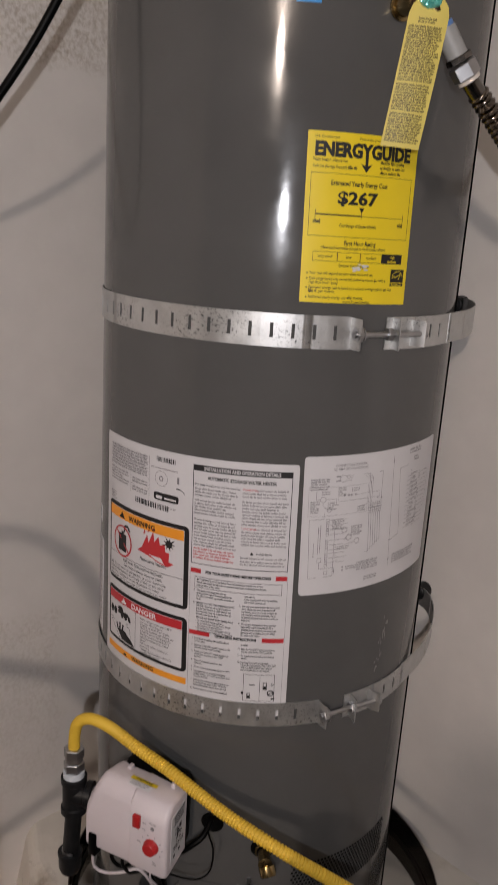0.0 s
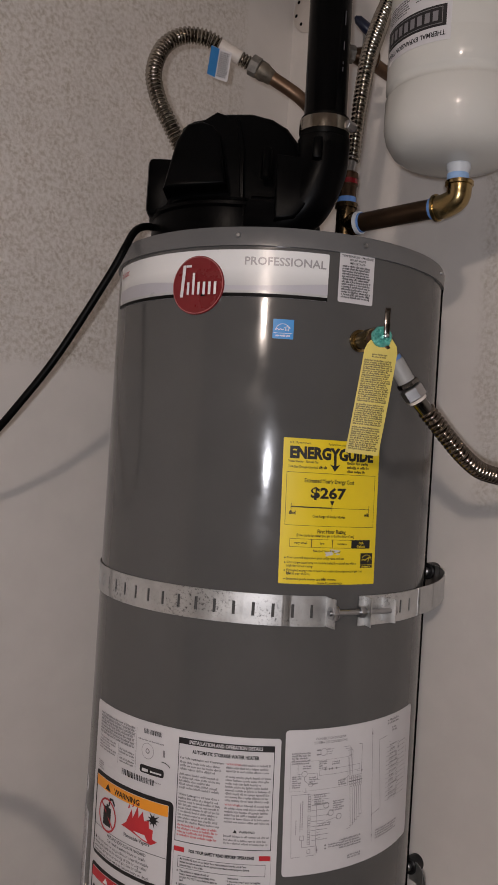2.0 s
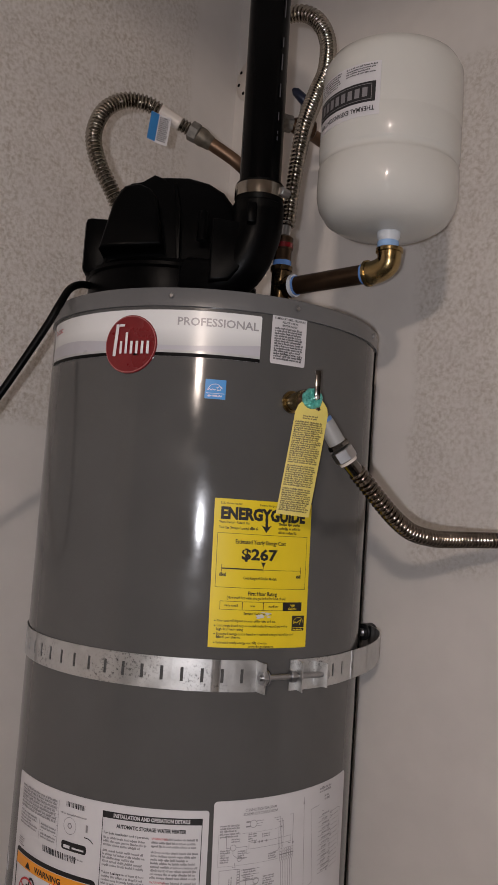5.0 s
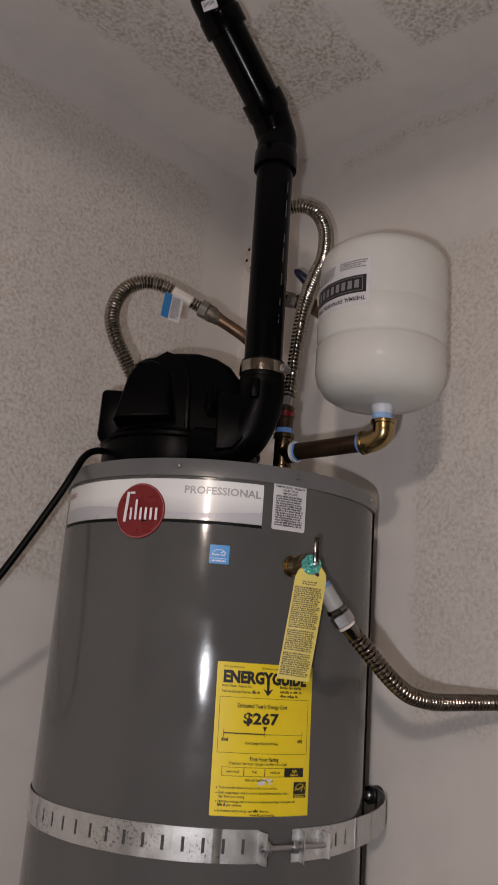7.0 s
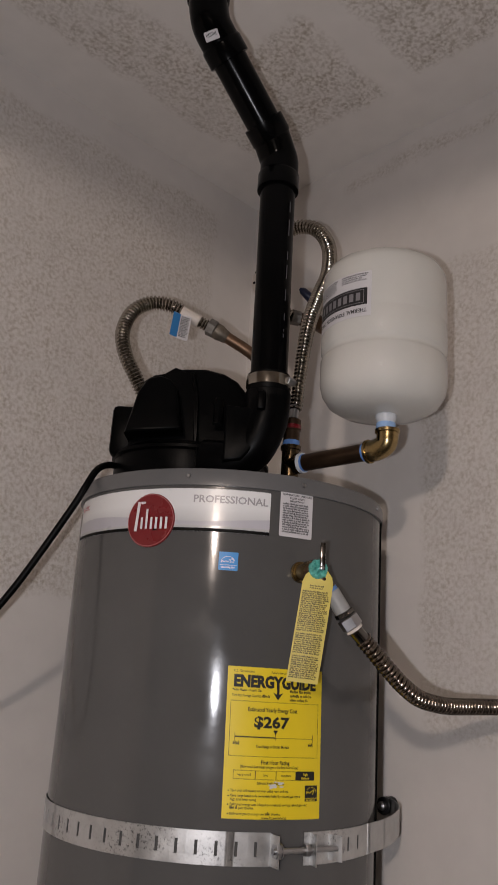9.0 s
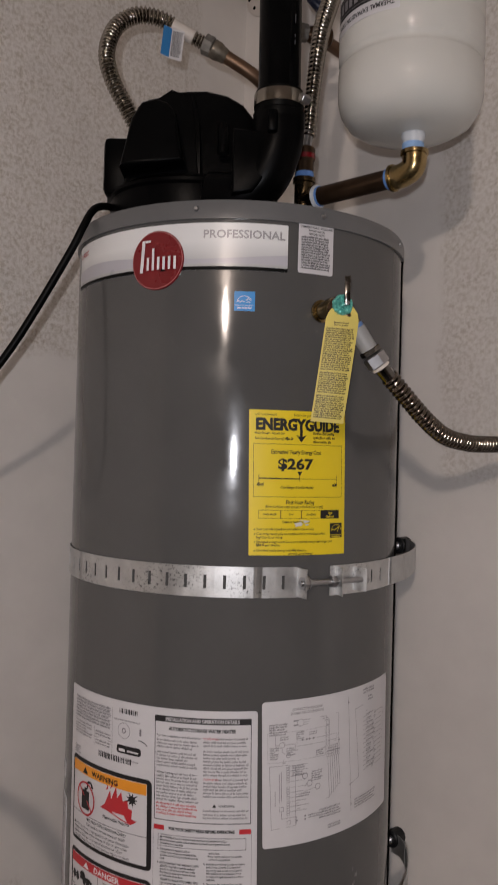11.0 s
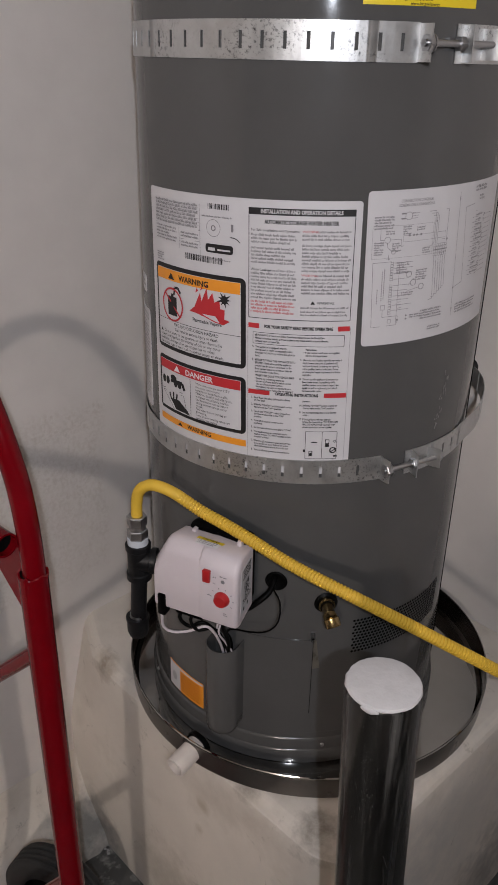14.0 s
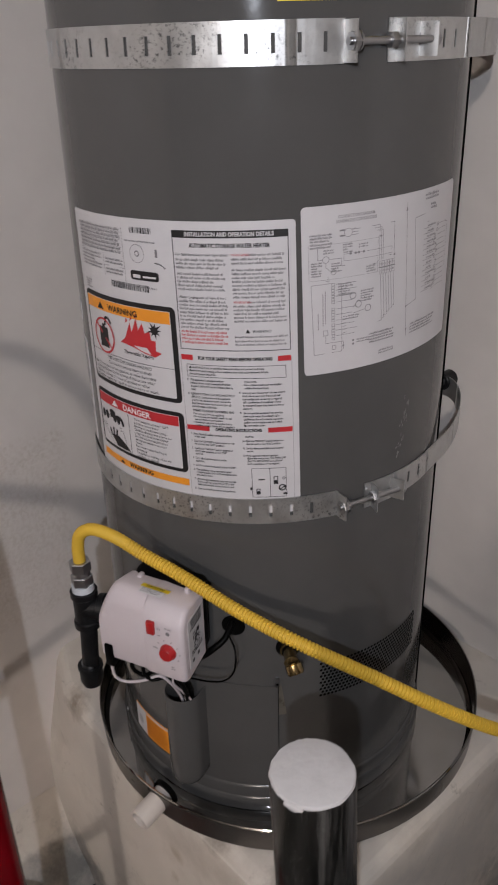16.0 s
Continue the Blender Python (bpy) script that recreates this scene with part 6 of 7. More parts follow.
    st = part("sticker", sheet(B(), curl, 0.024, 0.015, 0.0006, 0.0015, 8), PAPER, t, "small white sticker with a bar code")
    bm = B()
    for i in range(9):
        bar(bm, curl, 0.003 + i * 0.002, 0.0038 + i * 0.002, 0.006, 0.012)
    part("code", bm, INK, st, smooth=False, kind="stuff")
    # row of printed dashes along the pipe
    bm = B()
    def round_pipe(u, v, h):
        a2 = math.radians(38) + u / r
        return Vector((0.0503 + (r + 0.0006) * math.sin(a2), -0.160 - (r + 0.0006) * math.cos(a2), v))
    for z0, ln in ((2.335, 0.006), (2.345, 0.004), (2.365, 0.012), (2.40, 0.02), (2.44, 0.025), (2.475, 0.015), (2.52, 0.03), (2.565, 0.02)):
        bar(bm, round_pipe, -0.0008, 0.0012, z0, z0 + ln)
    part("print", bm, mat("faint_pipe_print", (0.07, 0.07, 0.075), 0.5, 0, 0.3, 200), t, smooth=False, kind="stuff")


vent_pipe()

# ---- water connections ----


def ridged(bm, pts, r=0.0116, pitch=0.0060, depth=0.0036, seg=20):
    """A corrugated tube: rounded crests with narrow valleys between them."""
    path = smooth_path(pts, pitch / 7)
    return sweep(bm, path, lambda s: r + depth * (abs(math.sin(math.pi * s / pitch)) ** 0.8 - 0.6), seg)


def left_connector():
    t = thing("water_connector", (-0.165, 0.06, TOP), "looped corrugated stainless water hose behind the blower", "water hose", "corrugated water hoses")
    part("hose", ridged(B(), [(-0.150, 0.065, TOP + 0.03), (-0.157, 0.045, 2.21), (-0.170, 0.020, 2.272), (-0.193, 0.006, 2.318), (-0.217, 0.0, 2.362), (-0.2285, 0.002, 2.408), (-0.217, 0.012, 2.455), (-0.187, 0.024, 2.482), (-0.152, 0.033, 2.485), (-0.126, 0.040, 2.476)], 0.0120, 0.0064, 0.0052), STAINLESS, t)
    part("nut", hexnut(B(), (-0.150, 0.066, TOP + 0.0005), (-0.150, 0.066, TOP + 0.034), 0.016), BRASS, t)
    sl = part("sleeve", rod(B(), (-0.127, 0.0395, 2.4765), (-0.091, 0.047, 2.460), 0.0118, 28, 0.001), PVC, t, "white plastic sleeve")
    part("hose_end", ridged(B(), [(-0.092, 0.047, 2.4605), (-0.083, 0.0485, 2.4565), (-0.074, 0.050, 2.4525)], 0.0105), STAINLESS, t)
    # hanging paper tag in blue and white
    o = Vector((-0.138, 0.022, 2.466))
    mt = on_plane(o, (0.95, 0.1, -0.26), (0.10, 0, 0.99), (0, -1, 0))
    tg = part("hose_tag", sheet(B(), lambda u, v, h: mt(u, v - 0.05, h) + Vector((0, -9 * (u - 0.018) ** 2, 0)), 0.036, 0.05, 0.0006, 0.002, 8), PAPER, t, "small blue and white paper tag")
    bm = B()
    bar(bm, lambda u, v, h: mt(u, v - 0.05, h + 0.0008) + Vector((0, -9 * (u - 0.018) ** 2, 0)), 0.0, 0.014, 0.001, 0.049)
    part("print", bm, mat("tag_blue_ink", (0.02, 0.17, 0.42), 0.4), tg, smooth=False, kind="stuff")
    bm = B()
    lines(bm, lambda u, v, h: mt(u, v - 0.05, h + 0.0008) + Vector((0, -9 * (u - 0.018) ** 2, 0)), 0.016, 0.034, 0.044, 13, 0.0033, random.Random(1), 0.5)
    part("print", bm, INK, tg, smooth=False, kind="stuff")


def copper_branch():
    t = thing("water_pipe", (0.02, 0.06, 2.40), "tarnished copper pipe with a compression nut from the wall", "water pipe")
    part("nut", hexnut(B(), (-0.074, 0.050, 2.4525), (-0.059, 0.0505, 2.4455), 0.0170), mat("dull_grey_nut", (0.22, 0.205, 0.185), 0.55, 0.6, 0.35, 120, 0.0006, 200), t)
    part("union", lathe(B(), [(0.013, 0), (0.0155, 0.002), (0.016, 0.012), (0.0135, 0.020), (0.0125, 0.028), (0.011, 0.030)], (-0.061, 0.0505, 2.4465), (0.083, 0.02, -0.044), 28), mat("dull_union", (0.16, 0.135, 0.105), 0.5, 0.6, 0.35, 120, 0.0005, 200), t)
    part("pipe", sweep(B(), smooth_path([(-0.039, 0.055, 2.435), (0.014, 0.068, 2.407), (0.040, 0.105, 2.392), (0.052, 0.20, 2.387), (0.058, 0.30, 2.387), (0.062, 0.455, 2.387)], 0.008), 0.0112, 24), COPPER, t)


def ball_valve():
    t = thing("shutoff_valve", (0.125, 0.17, 2.53), "small water valve with a dark blue lever on the wall", "valve")
    part("supply", rod(B(), (0.245, 0.268, 2.512), (0.135, 0.150, 2.517), 0.0115, 24), COPPER, t)
    part("valve_body", lathe(B(), [(0.011, 0), (0.016, 0.003), (0.018, 0.016), (0.018, 0.03), (0.013, 0.045), (0.012, 0.06)], (0.150, 0.145, 2.516), (-0.9, -0.25, 0.03), 28), BRONZE, t)
    part("nut", hexnut(B(), (0.106, 0.133, 2.518), (0.088, 0.128, 2.5185), 0.0155), bpy.data.materials["dull_grey_nut"], t)
    part("stem", rod(B(), (0.124, 0.137, 2.525), (0.124, 0.131, 2.556), 0.005, 14), ZINC, t)
    part("lever", sweep(B(), [(0.140, 0.128, 2.553), (0.125, 0.124, 2.562), (0.108, 0.118, 2.574), (0.102, 0.116, 2.578)], lambda s: 0.0100 * min(1.0, max(0.25, (0.0475 - s) / 0.010)) if s > 0.03 else 0.0100, 16), mat("navy_lever", (0.008, 0.012, 0.035), 0.35), t, "dark navy lever")


def right_connector():
    t = thing("water_connector", (0.095, -0.07, 2.23), "tall corrugated stainless water hose beside the vent pipe", "water hose", "corrugated water hoses")
    pts = [(0.0985, -0.070, 2.250), (0.1005, -0.069, 2.268), (0.1025, -0.066, 2.298), (0.1070, -0.060, 2.350), (0.1165, -0.048, 2.425), (0.1345, -0.015, 2.498), (0.1520, 0.020, 2.562), (0.1540, 0.045, 2.630), (0.136, 0.062, 2.677), (0.105, 0.075, 2.697), (0.068, 0.092, 2.690), (0.046, 0.110, 2.640), (0.050, 0.122, 2.58), (0.066, 0.126, 2.535), (0.090, 0.128, 2.519)]
    path = smooth_path(pts, 0.0011)
    part("hose", sweep(B(), path, lambda s: 0.0098 + 0.0036 * min(1.0, max(0.0, (s - 0.06) / 0.16)) + 0.0050 * (abs(math.sin(math.pi * s / 0.0074)) ** 0.7 - 0.65), 20), STAINLESS, t)
    part("ferrule", rod(B(), (0.0950, -0.070, 2.230), (0.0990, -0.070, 2.262), 0.0080, 20, 0.001), ZINC, t)


def expansion_fitting():
    x, y = 0.0942, -0.070
    t = thing("brass_fitting", (x, y, TOP), "brass tee, pipe and elbow carrying the expansion tank", "pipe fitting")
    low = TOP + 0.0505   # foot of the tee, above its nipple
    part("nipple", rod(B(), (x, y, TOP + 0.0005), (x, y, low - 0.008), 0.0138, 28), BRONZE_BRASS, t)
    part("tee", lathe(B(), [(0.0140, low - 0.022), (0.0170, low - 0.021), (0.0170, low - 0.014), (0.0148, low - 0.012), (0.0148, low + 0.034), (0.0172, low + 0.035), (0.0172, low + 0.042), (0.0125, low + 0.042)], (x, y, 0), seg=32), BRONZE_BRASS, t)
    a, b = Vector((x, y, low + 0.009)), Vector((0.2236, -0.1788, 2.1556))
    w = (b - a).normalized()
    part("tee_branch", lathe(B(), [(0.0148, 0), (0.0148, 0.016), (0.0174, 0.017), (0.0174, 0.023), (0.013, 0.023)], a, w, 28), BRONZE_BRASS, t)
    part("tape", rod(B(), a + w * 0.0225, a + w * 0.0285, 0.0172, 24), TAPE, t, "white thread tape")
    part("tape", rod(B(), a + w * 0.0280, a + w * 0.0320, 0.0148, 24), BLUE_TAPE, t, "blue thread tape")
    part("pipe", rod(B(), a + w * 0.030, b - w * 0.016, 0.0140, 32), BRONZE, t)
    part("tape", rod(B(), b - w * 0.0215, b - w * 0.014, 0.0150, 24), BLUE_TAPE, t, "blue thread tape")
    el = smooth_path([b - w * 0.016, b - w * 0.002, b + w * 0.009 + Vector((0, 0, 0.003)), Vector((0.2372, -0.1905, 2.164)), Vector((0.2384, -0.1935, 2.173)), Vector((0.2380, -0.194, 2.185))], 0.004)
    e = part("elbow", sweep(B(), el, 0.0170, 28), BRASS, t)
    part("rim", lathe(B(), [(0.016, 0), (0.0194, 0.001), (0.0194, 0.006), (0.016, 0.006)], (0.2380, -0.194, 2.179), (0, 0, 1), 28), BRASS, e)
    part("rim", lathe(B(), [(0.016, 0), (0.0190, 0.001), (0.0190, 0.005), (0.016, 0.005)], b - w * 0.0165, w, 28), BRASS, e)
    part("tape", rod(B(), (x, y, low + 0.0415), (x, y, low + 0.051), 0.0146, 24), BLUE_TAPE, t, "blue thread tape")
    part("adapter", lathe(B(), [(0.0140, low + 0.050), (0.0140, low + 0.068), (0.0156, low + 0.070), (0.0156, low + 0.088), (0.012, low + 0.091)], (x, y, 0), seg=28), BRONZE, t)
    part("red_ring", lathe(B(), [(0.0144, low + 0.0705), (0.0162, low + 0.0715), (0.0162, low + 0.0785), (0.0144, low + 0.0795)], (x, y, 0), seg=28), BADGE, t, "dull red plastic ring")


def expansion_tank():
    cx, cy = 0.2305, -0.190
    t = thing("expansion_tank", (cx, cy, 2.186), "white enamelled expansion tank upside down on its fitting", "expansion tank")
    r = 0.0995
    prof = [(0.012, 2.2085), (0.045, 2.2100), (0.070, 2.2150), (0.086, 2.2250), (0.0955, 2.2400), (0.0993, 2.2560), (r, 2.2700), (r, 2.2930), (r - 0.0016, 2.2958), (r - 0.0042, 2.2995), (r - 0.0042, 2.3030), (r - 0.0016, 2.3070), (r, 2.3100), (r, 2.350), (r - 0.0007, 2.3535), (r - 0.0007, 2.3565), (r, 2.360), (r, 2.4220), (0.0985, 2.4380), (0.0915, 2.4510), (0.0770, 2.4600), (0.05, 2.4650), (0.012, 2.4660)]
    part("shell", lathe(B(), prof, (cx, cy, 0), seg=96), WHITE_ENAMEL, t)
    part("neck", lathe(B(), [(0.0135, 2.181), (0.0140, 2.198), (0.0162, 2.202), (0.0165, 2.212)], (0.2355, -0.194, 0), seg=28), TAPE, t, "neck wrapped in pale blue thread tape")
    part("tape", lathe(B(), [(0.0140, 2.1865), (0.0149, 2.1872), (0.0151, 2.1945), (0.0146, 2.1955)], (0.2355, -0.194, 0), seg=28), mat("pale_blue_tape", (0.26, 0.42, 0.68), 0.5, 0, 0.15, 90), t, "band of blue thread tape")
    def mp(u, v, h):
        a = radians(-87) + u / r
        return Vector((cx + (r + h) * math.sin(a), cy - (r + h) * math.cos(a), 2.335 + v))
    w, hh = 0.117, 0.074
    lab = part("tank_label", sheet(B(), mp, w, hh, 0.0006, 0.001), PAPER, t, "white sticker with a black panel, hung upside down")
    flip = lambda u, v, h: mp(w - u, hh - v, h)
    bm = B()
    bar(bm, mp, 0.004, w - 0.006, 0.0185, 0.0465)
    words(bm, flip, "THERMAL EXPANSION TANK", w / 2, hh - 0.0125, 0.0092, "CENTER", 0.022, stretch=0.86)
    part("print", bm, INK, lab, smooth=False, kind="stuff")
    bm = B()
    frame_bar(bm, lambda u, v, h: mp(u, v, h + 0.0005), 0.009, w - 0.011, 0.0215, 0.0435, 0.0008)
    part("border", bm, GREY_INK, lab, smooth=False)
    for i in range(8):
        u = 0.0145 + i * 0.0112
        part("bar", bar(B(), lambda a, b, c: mp(a, b, c + 0.0005), u, u + 0.0072, 0.026, 0.039), GREY_INK, lab, smooth=False)
    bm = B()
    lines(bm, mp, 0.006, 0.058, 0.0695, 6, 0.0034, random.Random(3), 0.42)
    lines(bm, mp, 0.066, 0.113, 0.0695, 4, 0.0034, random.Random(4), 0.42)
    part("print", bm, INK, lab, smooth=False, kind="stuff")


left_connector()
copper_branch()
ball_valve()
right_connector()
expansion_fitting()
expansion_tank()


def wall_flange():
    t = thing("pipe_flange", (0.03, 0.478, 2.79), "round white perforated pipe flange high on the wall", "pipe flange")
    d = Vector((-S2, -S2, 0))
    at = Vector((0.029, 0.480, 2.792))
    part("plate", lathe(B(), [(0.006, 0), (0.052, 0), (0.052, 0.004), (0.046, 0.009), (0.012, 0.011)], at, d, 40), PVC, t)
    q = d.to_track_quat("Z", "Y").to_matrix()
    for i in range(8):
        a = i * math.pi / 4 + 0.2
        part("hole", lathe(B(), [(0.004, 0.0075), (0.004, 0.0102)], at + q @ Vector((0.038 * math.cos(a), 0.038 * math.sin(a), 0)), d, 10), DARK, t)


wall_flange()


def relief_hose():
    t = thing("relief_hose", (0.2, -0.26, 1.78), "corrugated stainless discharge hose from the relief valve", "hose", "corrugated water hoses")
    part("sleeve", rod(B(), (0.1520, -0.2800, 1.9240), (0.1710, -0.2765, 1.8960), 0.0112, 28, 0.001), mat("grey_sleeve", (0.27, 0.27, 0.265), 0.45), t, "pale grey sleeve")
    part("nut", hexnut(B(), (0.1745, -0.2757, 1.8910), (0.1840, -0.2735, 1.8785), 0.0150), ZINC, t)
    part("nut", hexnut(B(), (0.1695, -0.2768, 1.8985), (0.1735, -0.2759, 1.8925), 0.0142), DARK_CHROME, t)
    part("ring", rod(B(), (0.1840, -0.2735, 1.8785), (0.1862, -0.2728, 1.8757), 0.0122, 24), PVC, t)
    part("neck", rod(B(), (0.1858, -0.2730, 1.8762), (0.1990, -0.2650, 1.8630), 0.0098, 24), DARK_CHROME, t)
    pts = [(0.197, -0.2655, 1.866), (0.209, -0.259, 1.8545), (0.246, -0.240, 1.818), (0.271, -0.223, 1.799), (0.291, -0.205, 1.790), (0.318, -0.184, 1.785), (0.344, -0.160, 1.7835), (0.400, -0.118, 1.785), (0.470, -0.090, 1.787), (0.550, -0.095, 1.787), (0.640, -0.155, 1.78), (0.715, -0.207, 1.77)]
    part("hose", ridged(B(), pts, 0.0106, 0.0072, 0.0042, 20), DARK_STEEL, t)


relief_hose()

# ---- earthquake straps ----
RS = R + 0.0012


def strap(z, half, bolt_from, bolt_to, tilt, phase, lug_up, droop):
    t = thing("wall_strap", (0, 0, z), "galvanised slotted steel strap holding the heater to the wall", "strap", "straps round the heater")
    leave = 58.0
    a = radians(leave)
    tail = smooth_path([Vector((RS * math.sin(a), -RS * math.cos(a), 0)), Vector((0.262, -0.062, 0)), Vector((0.289, 0.003, 0)), Vector((0.306, 0.065, 0)), Vector((0.313, 0.115, 0)), Vector((0.311, 0.158, 0)), Vector((0.300, 0.180, 0))], 0.008)
    run = [0.0]
    for p, q in zip(tail, tail[1:]):
        run.append(run[-1] + (q - p).length)
    full = leave + math.degrees(run[-1] / RS)

    def place(th):
        """Point and outward normal at an angle; past the leaving point the band swings free to the wall."""
        if th <= leave:
            k = radians(th)
            return Vector((RS * math.sin(k), -RS * math.cos(k), 0)), Vector((math.sin(k), -math.cos(k), 0))
        s = min(radians(th - leave) * RS, run[-1] - 1e-6)
        i = max(j for j in range(len(run) - 1) if run[j] <= s)
        way = (tail[i + 1] - tail[i]).normalized()
        return tail[i].lerp(tail[i + 1], (s - run[i]) / (run[i + 1] - run[i])), Vector((way.y, -way.x, 0))
    def band(th0, th1):
        bm = B()
        first = max(th0 + 1.2, 45.0) if th0 > 0 else th0 + 1.2
        slots = []
        k = phase + math.ceil((first - phase) / 5.72) * 5.72
        while k < min(th1 - 3.0, 58):
            slots.append(k)
            k += 5.72
        edges = sorted({th0, th1, *(s - 0.45 for s in slots if s - 0.45 > th0 + 0.4), *(s + 0.45 for s in slots if s - 0.45 > th0 + 0.4), *(th0 + (th1 - th0) * i / 80 for i in range(81))})
        def cell(a, b, z0, z1):
            (p, n), (q, m) = place(a), place(b)
            th = 0.0012
            vs = []
            for pt, nn in ((p, n), (q, m)):
                for zz in (z0, z1):
                    for o in (0, th):
                        vs.append(bm.verts.new(pt + nn * o + Vector((0, 0, zz + tilt * min(0.0, pt.x - 0.08) - droop * max(0.0, pt.y + 0.10) / 0.28))))
            # order: p z0 in, p z0 out, p z1 in, p z1 out, q ...
            for f in ((1, 5, 7, 3), (0, 2, 6, 4), (2, 3, 7, 6), (0, 4, 5, 1), (0, 1, 3, 2), (4, 6, 7, 5)):
                bm.faces.new([vs[i] for i in f])
        for a, b in zip(edges, edges[1:]):
            mid = (a + b) / 2
            hole = any(abs(mid - s) < 0.45 and s - 0.45 > th0 + 0.4 for s in slots)
            if hole:
                cell(a, b, z - half, z - half * 0.44)
                cell(a, b, z + half * 0.44, z + half)
            else:
                cell(a, b, z - half, z + half)
        bmesh.ops.remove_doubles(bm, verts=bm.verts, dist=0.00002)
        return bm
    part("band", band(-158, bolt_from), GALV, t)
    part("band", band(bolt_to, full), GALV, t)
    # bent ears and the draw bolt
    def at(th, out, dz=0.0):
        a = radians(th)
        return Vector(((RS + out) * math.sin(a), -(RS + out) * math.cos(a), z + dz))
    def ear(th, lean, tall):
        """Strap end bent out from the jacket."""
        a = radians(th)
        n, u = Vector((math.sin(a), -math.cos(a), 0)), Vector((math.cos(a), math.sin(a), 0))
        bm = B()
        loops = []
        for k in range(7):
            s = k / 6
            p = at(th, 0.0) + n * (0.020 * s) + u * (lean * s * s)
            loops.append([p + Vector((0, 0, -half * tall)), p + u * 0.0016 + Vector((0, 0, -half * tall)), p + u * 0.0016 + Vector((0, 0, half * tall)), p + Vector((0, 0, half * tall))])
        return rings(bm, loops)
    part("ear", ear(bolt_from, 0.004, 0.95), GALV, t)
    part("ear", ear(bolt_to + 2.2, -0.004, 0.95), GALV, t)
    part("ear", ear(bolt_to + 9.5, 0.006, 0.8), GALV, t)
    a, b = at(bolt_from + 0.5, 0.0125), at(bolt_to + 11.5, 0.0135)
    d = (b - a).normalized()
    part("bolt", rod(B(), a - d * 0.004, b, 0.0038, 14), ZINC, t)
    part("nut", hexnut(B(), a - d * 0.001, a + d * 0.0065, 0.0098), ZINC, t)
    part("washer", rod(B(), a + d * 0.0065, a + d * 0.0082, 0.0095, 20), ZINC, t)
    part("nut", hexnut(B(), a + d * 0.045, a + d * 0.0530, 0.0082), ZINC, t)
    part("bolt_head", hexnut(B(), b - d * 0.002, b + d * 0.004, 0.0068), ZINC, t)
    # wall bolt with its black sleeve, to which the end is hooked
    n = Vector((S2, S2, 0))
    e = Vector((0.296, 0.172, z + lug_up))
    gap = 0.3598 - (e.x + e.y) * S2
    lug = part("lug", rod(B(), e, e + n * gap, 0.0150, 28, 0.002), BLACK_IRON, t, "black sleeve on a wall bolt")
    part("lag_screw", lathe(B(), [(0.0075, 0), (0.0075, 0.005), (0.004, 0.008)], e, -n, 18), ZINC, lug)
    return t


strap(1.5945, 0.0200, 20.0, 31.0, 0.0, -1.55, 0.007, 0.0)
strap(1.0740, 0.0178, 21.0, 30.0, 0.024, 2.3, -0.006, 0.014)

# ---- gas line ----


def gas_line():
    t = thing("gas_pipe", (-0.246, -0.2335, 0.79), "black iron gas tee with a capped drip leg", "gas pipe")
    x, y = -0.2440, -0.2430
    bm = lathe(B(), [(0.0150, 0.882), (0.0185, 0.883), (0.0185, 0.892), (0.0162, 0.894), (0.0162, 0.931), (0.0185, 0.933), (0.0185, 0.9415), (0.0135, 0.9425)], (x, y, 0), seg=32)
    tee = part("tee", bm, BLACK_IRON, t)
    w = (gc(-0.078, 0.305, 0.914) - Vector((x, y, 0.914))).normalized()
    part("tee_branch", lathe(B(), [(0.017, 0.0), (0.017, 0.018), (0.0195, 0.019), (0.0195, 0.027), (0.014, 0.028)], (x, y, 0.913), w, 28), BLACK_IRON, tee)
    part("nipple", rod(B(), Vector((x, y, 0.913)) + w * 0.02, gc(-0.074, 0.305, 0.914), 0.0125, 24), ZINC, t)
    part("drip_leg", rod(B(), (x - 0.005, y, 0.80), (x, y, 0.886), 0.0120, 28), BLACK_IRON, t)
    part("cap", lathe(B(), [(0.006, 0.775), (0.0135, 0.778), (0.0165, 0.787), (0.0165, 0.806), (0.0178, 0.807), (0.0178, 0.812), (0.0125, 0.8125)], (x - 0.0055, y, 0), seg=28), BLACK_IRON, t)
    part("thread", rod(B(), (x - 0.005, y, 0.811), (x - 0.005, y, 0.8165), 0.0124, 24), ZINC, t)


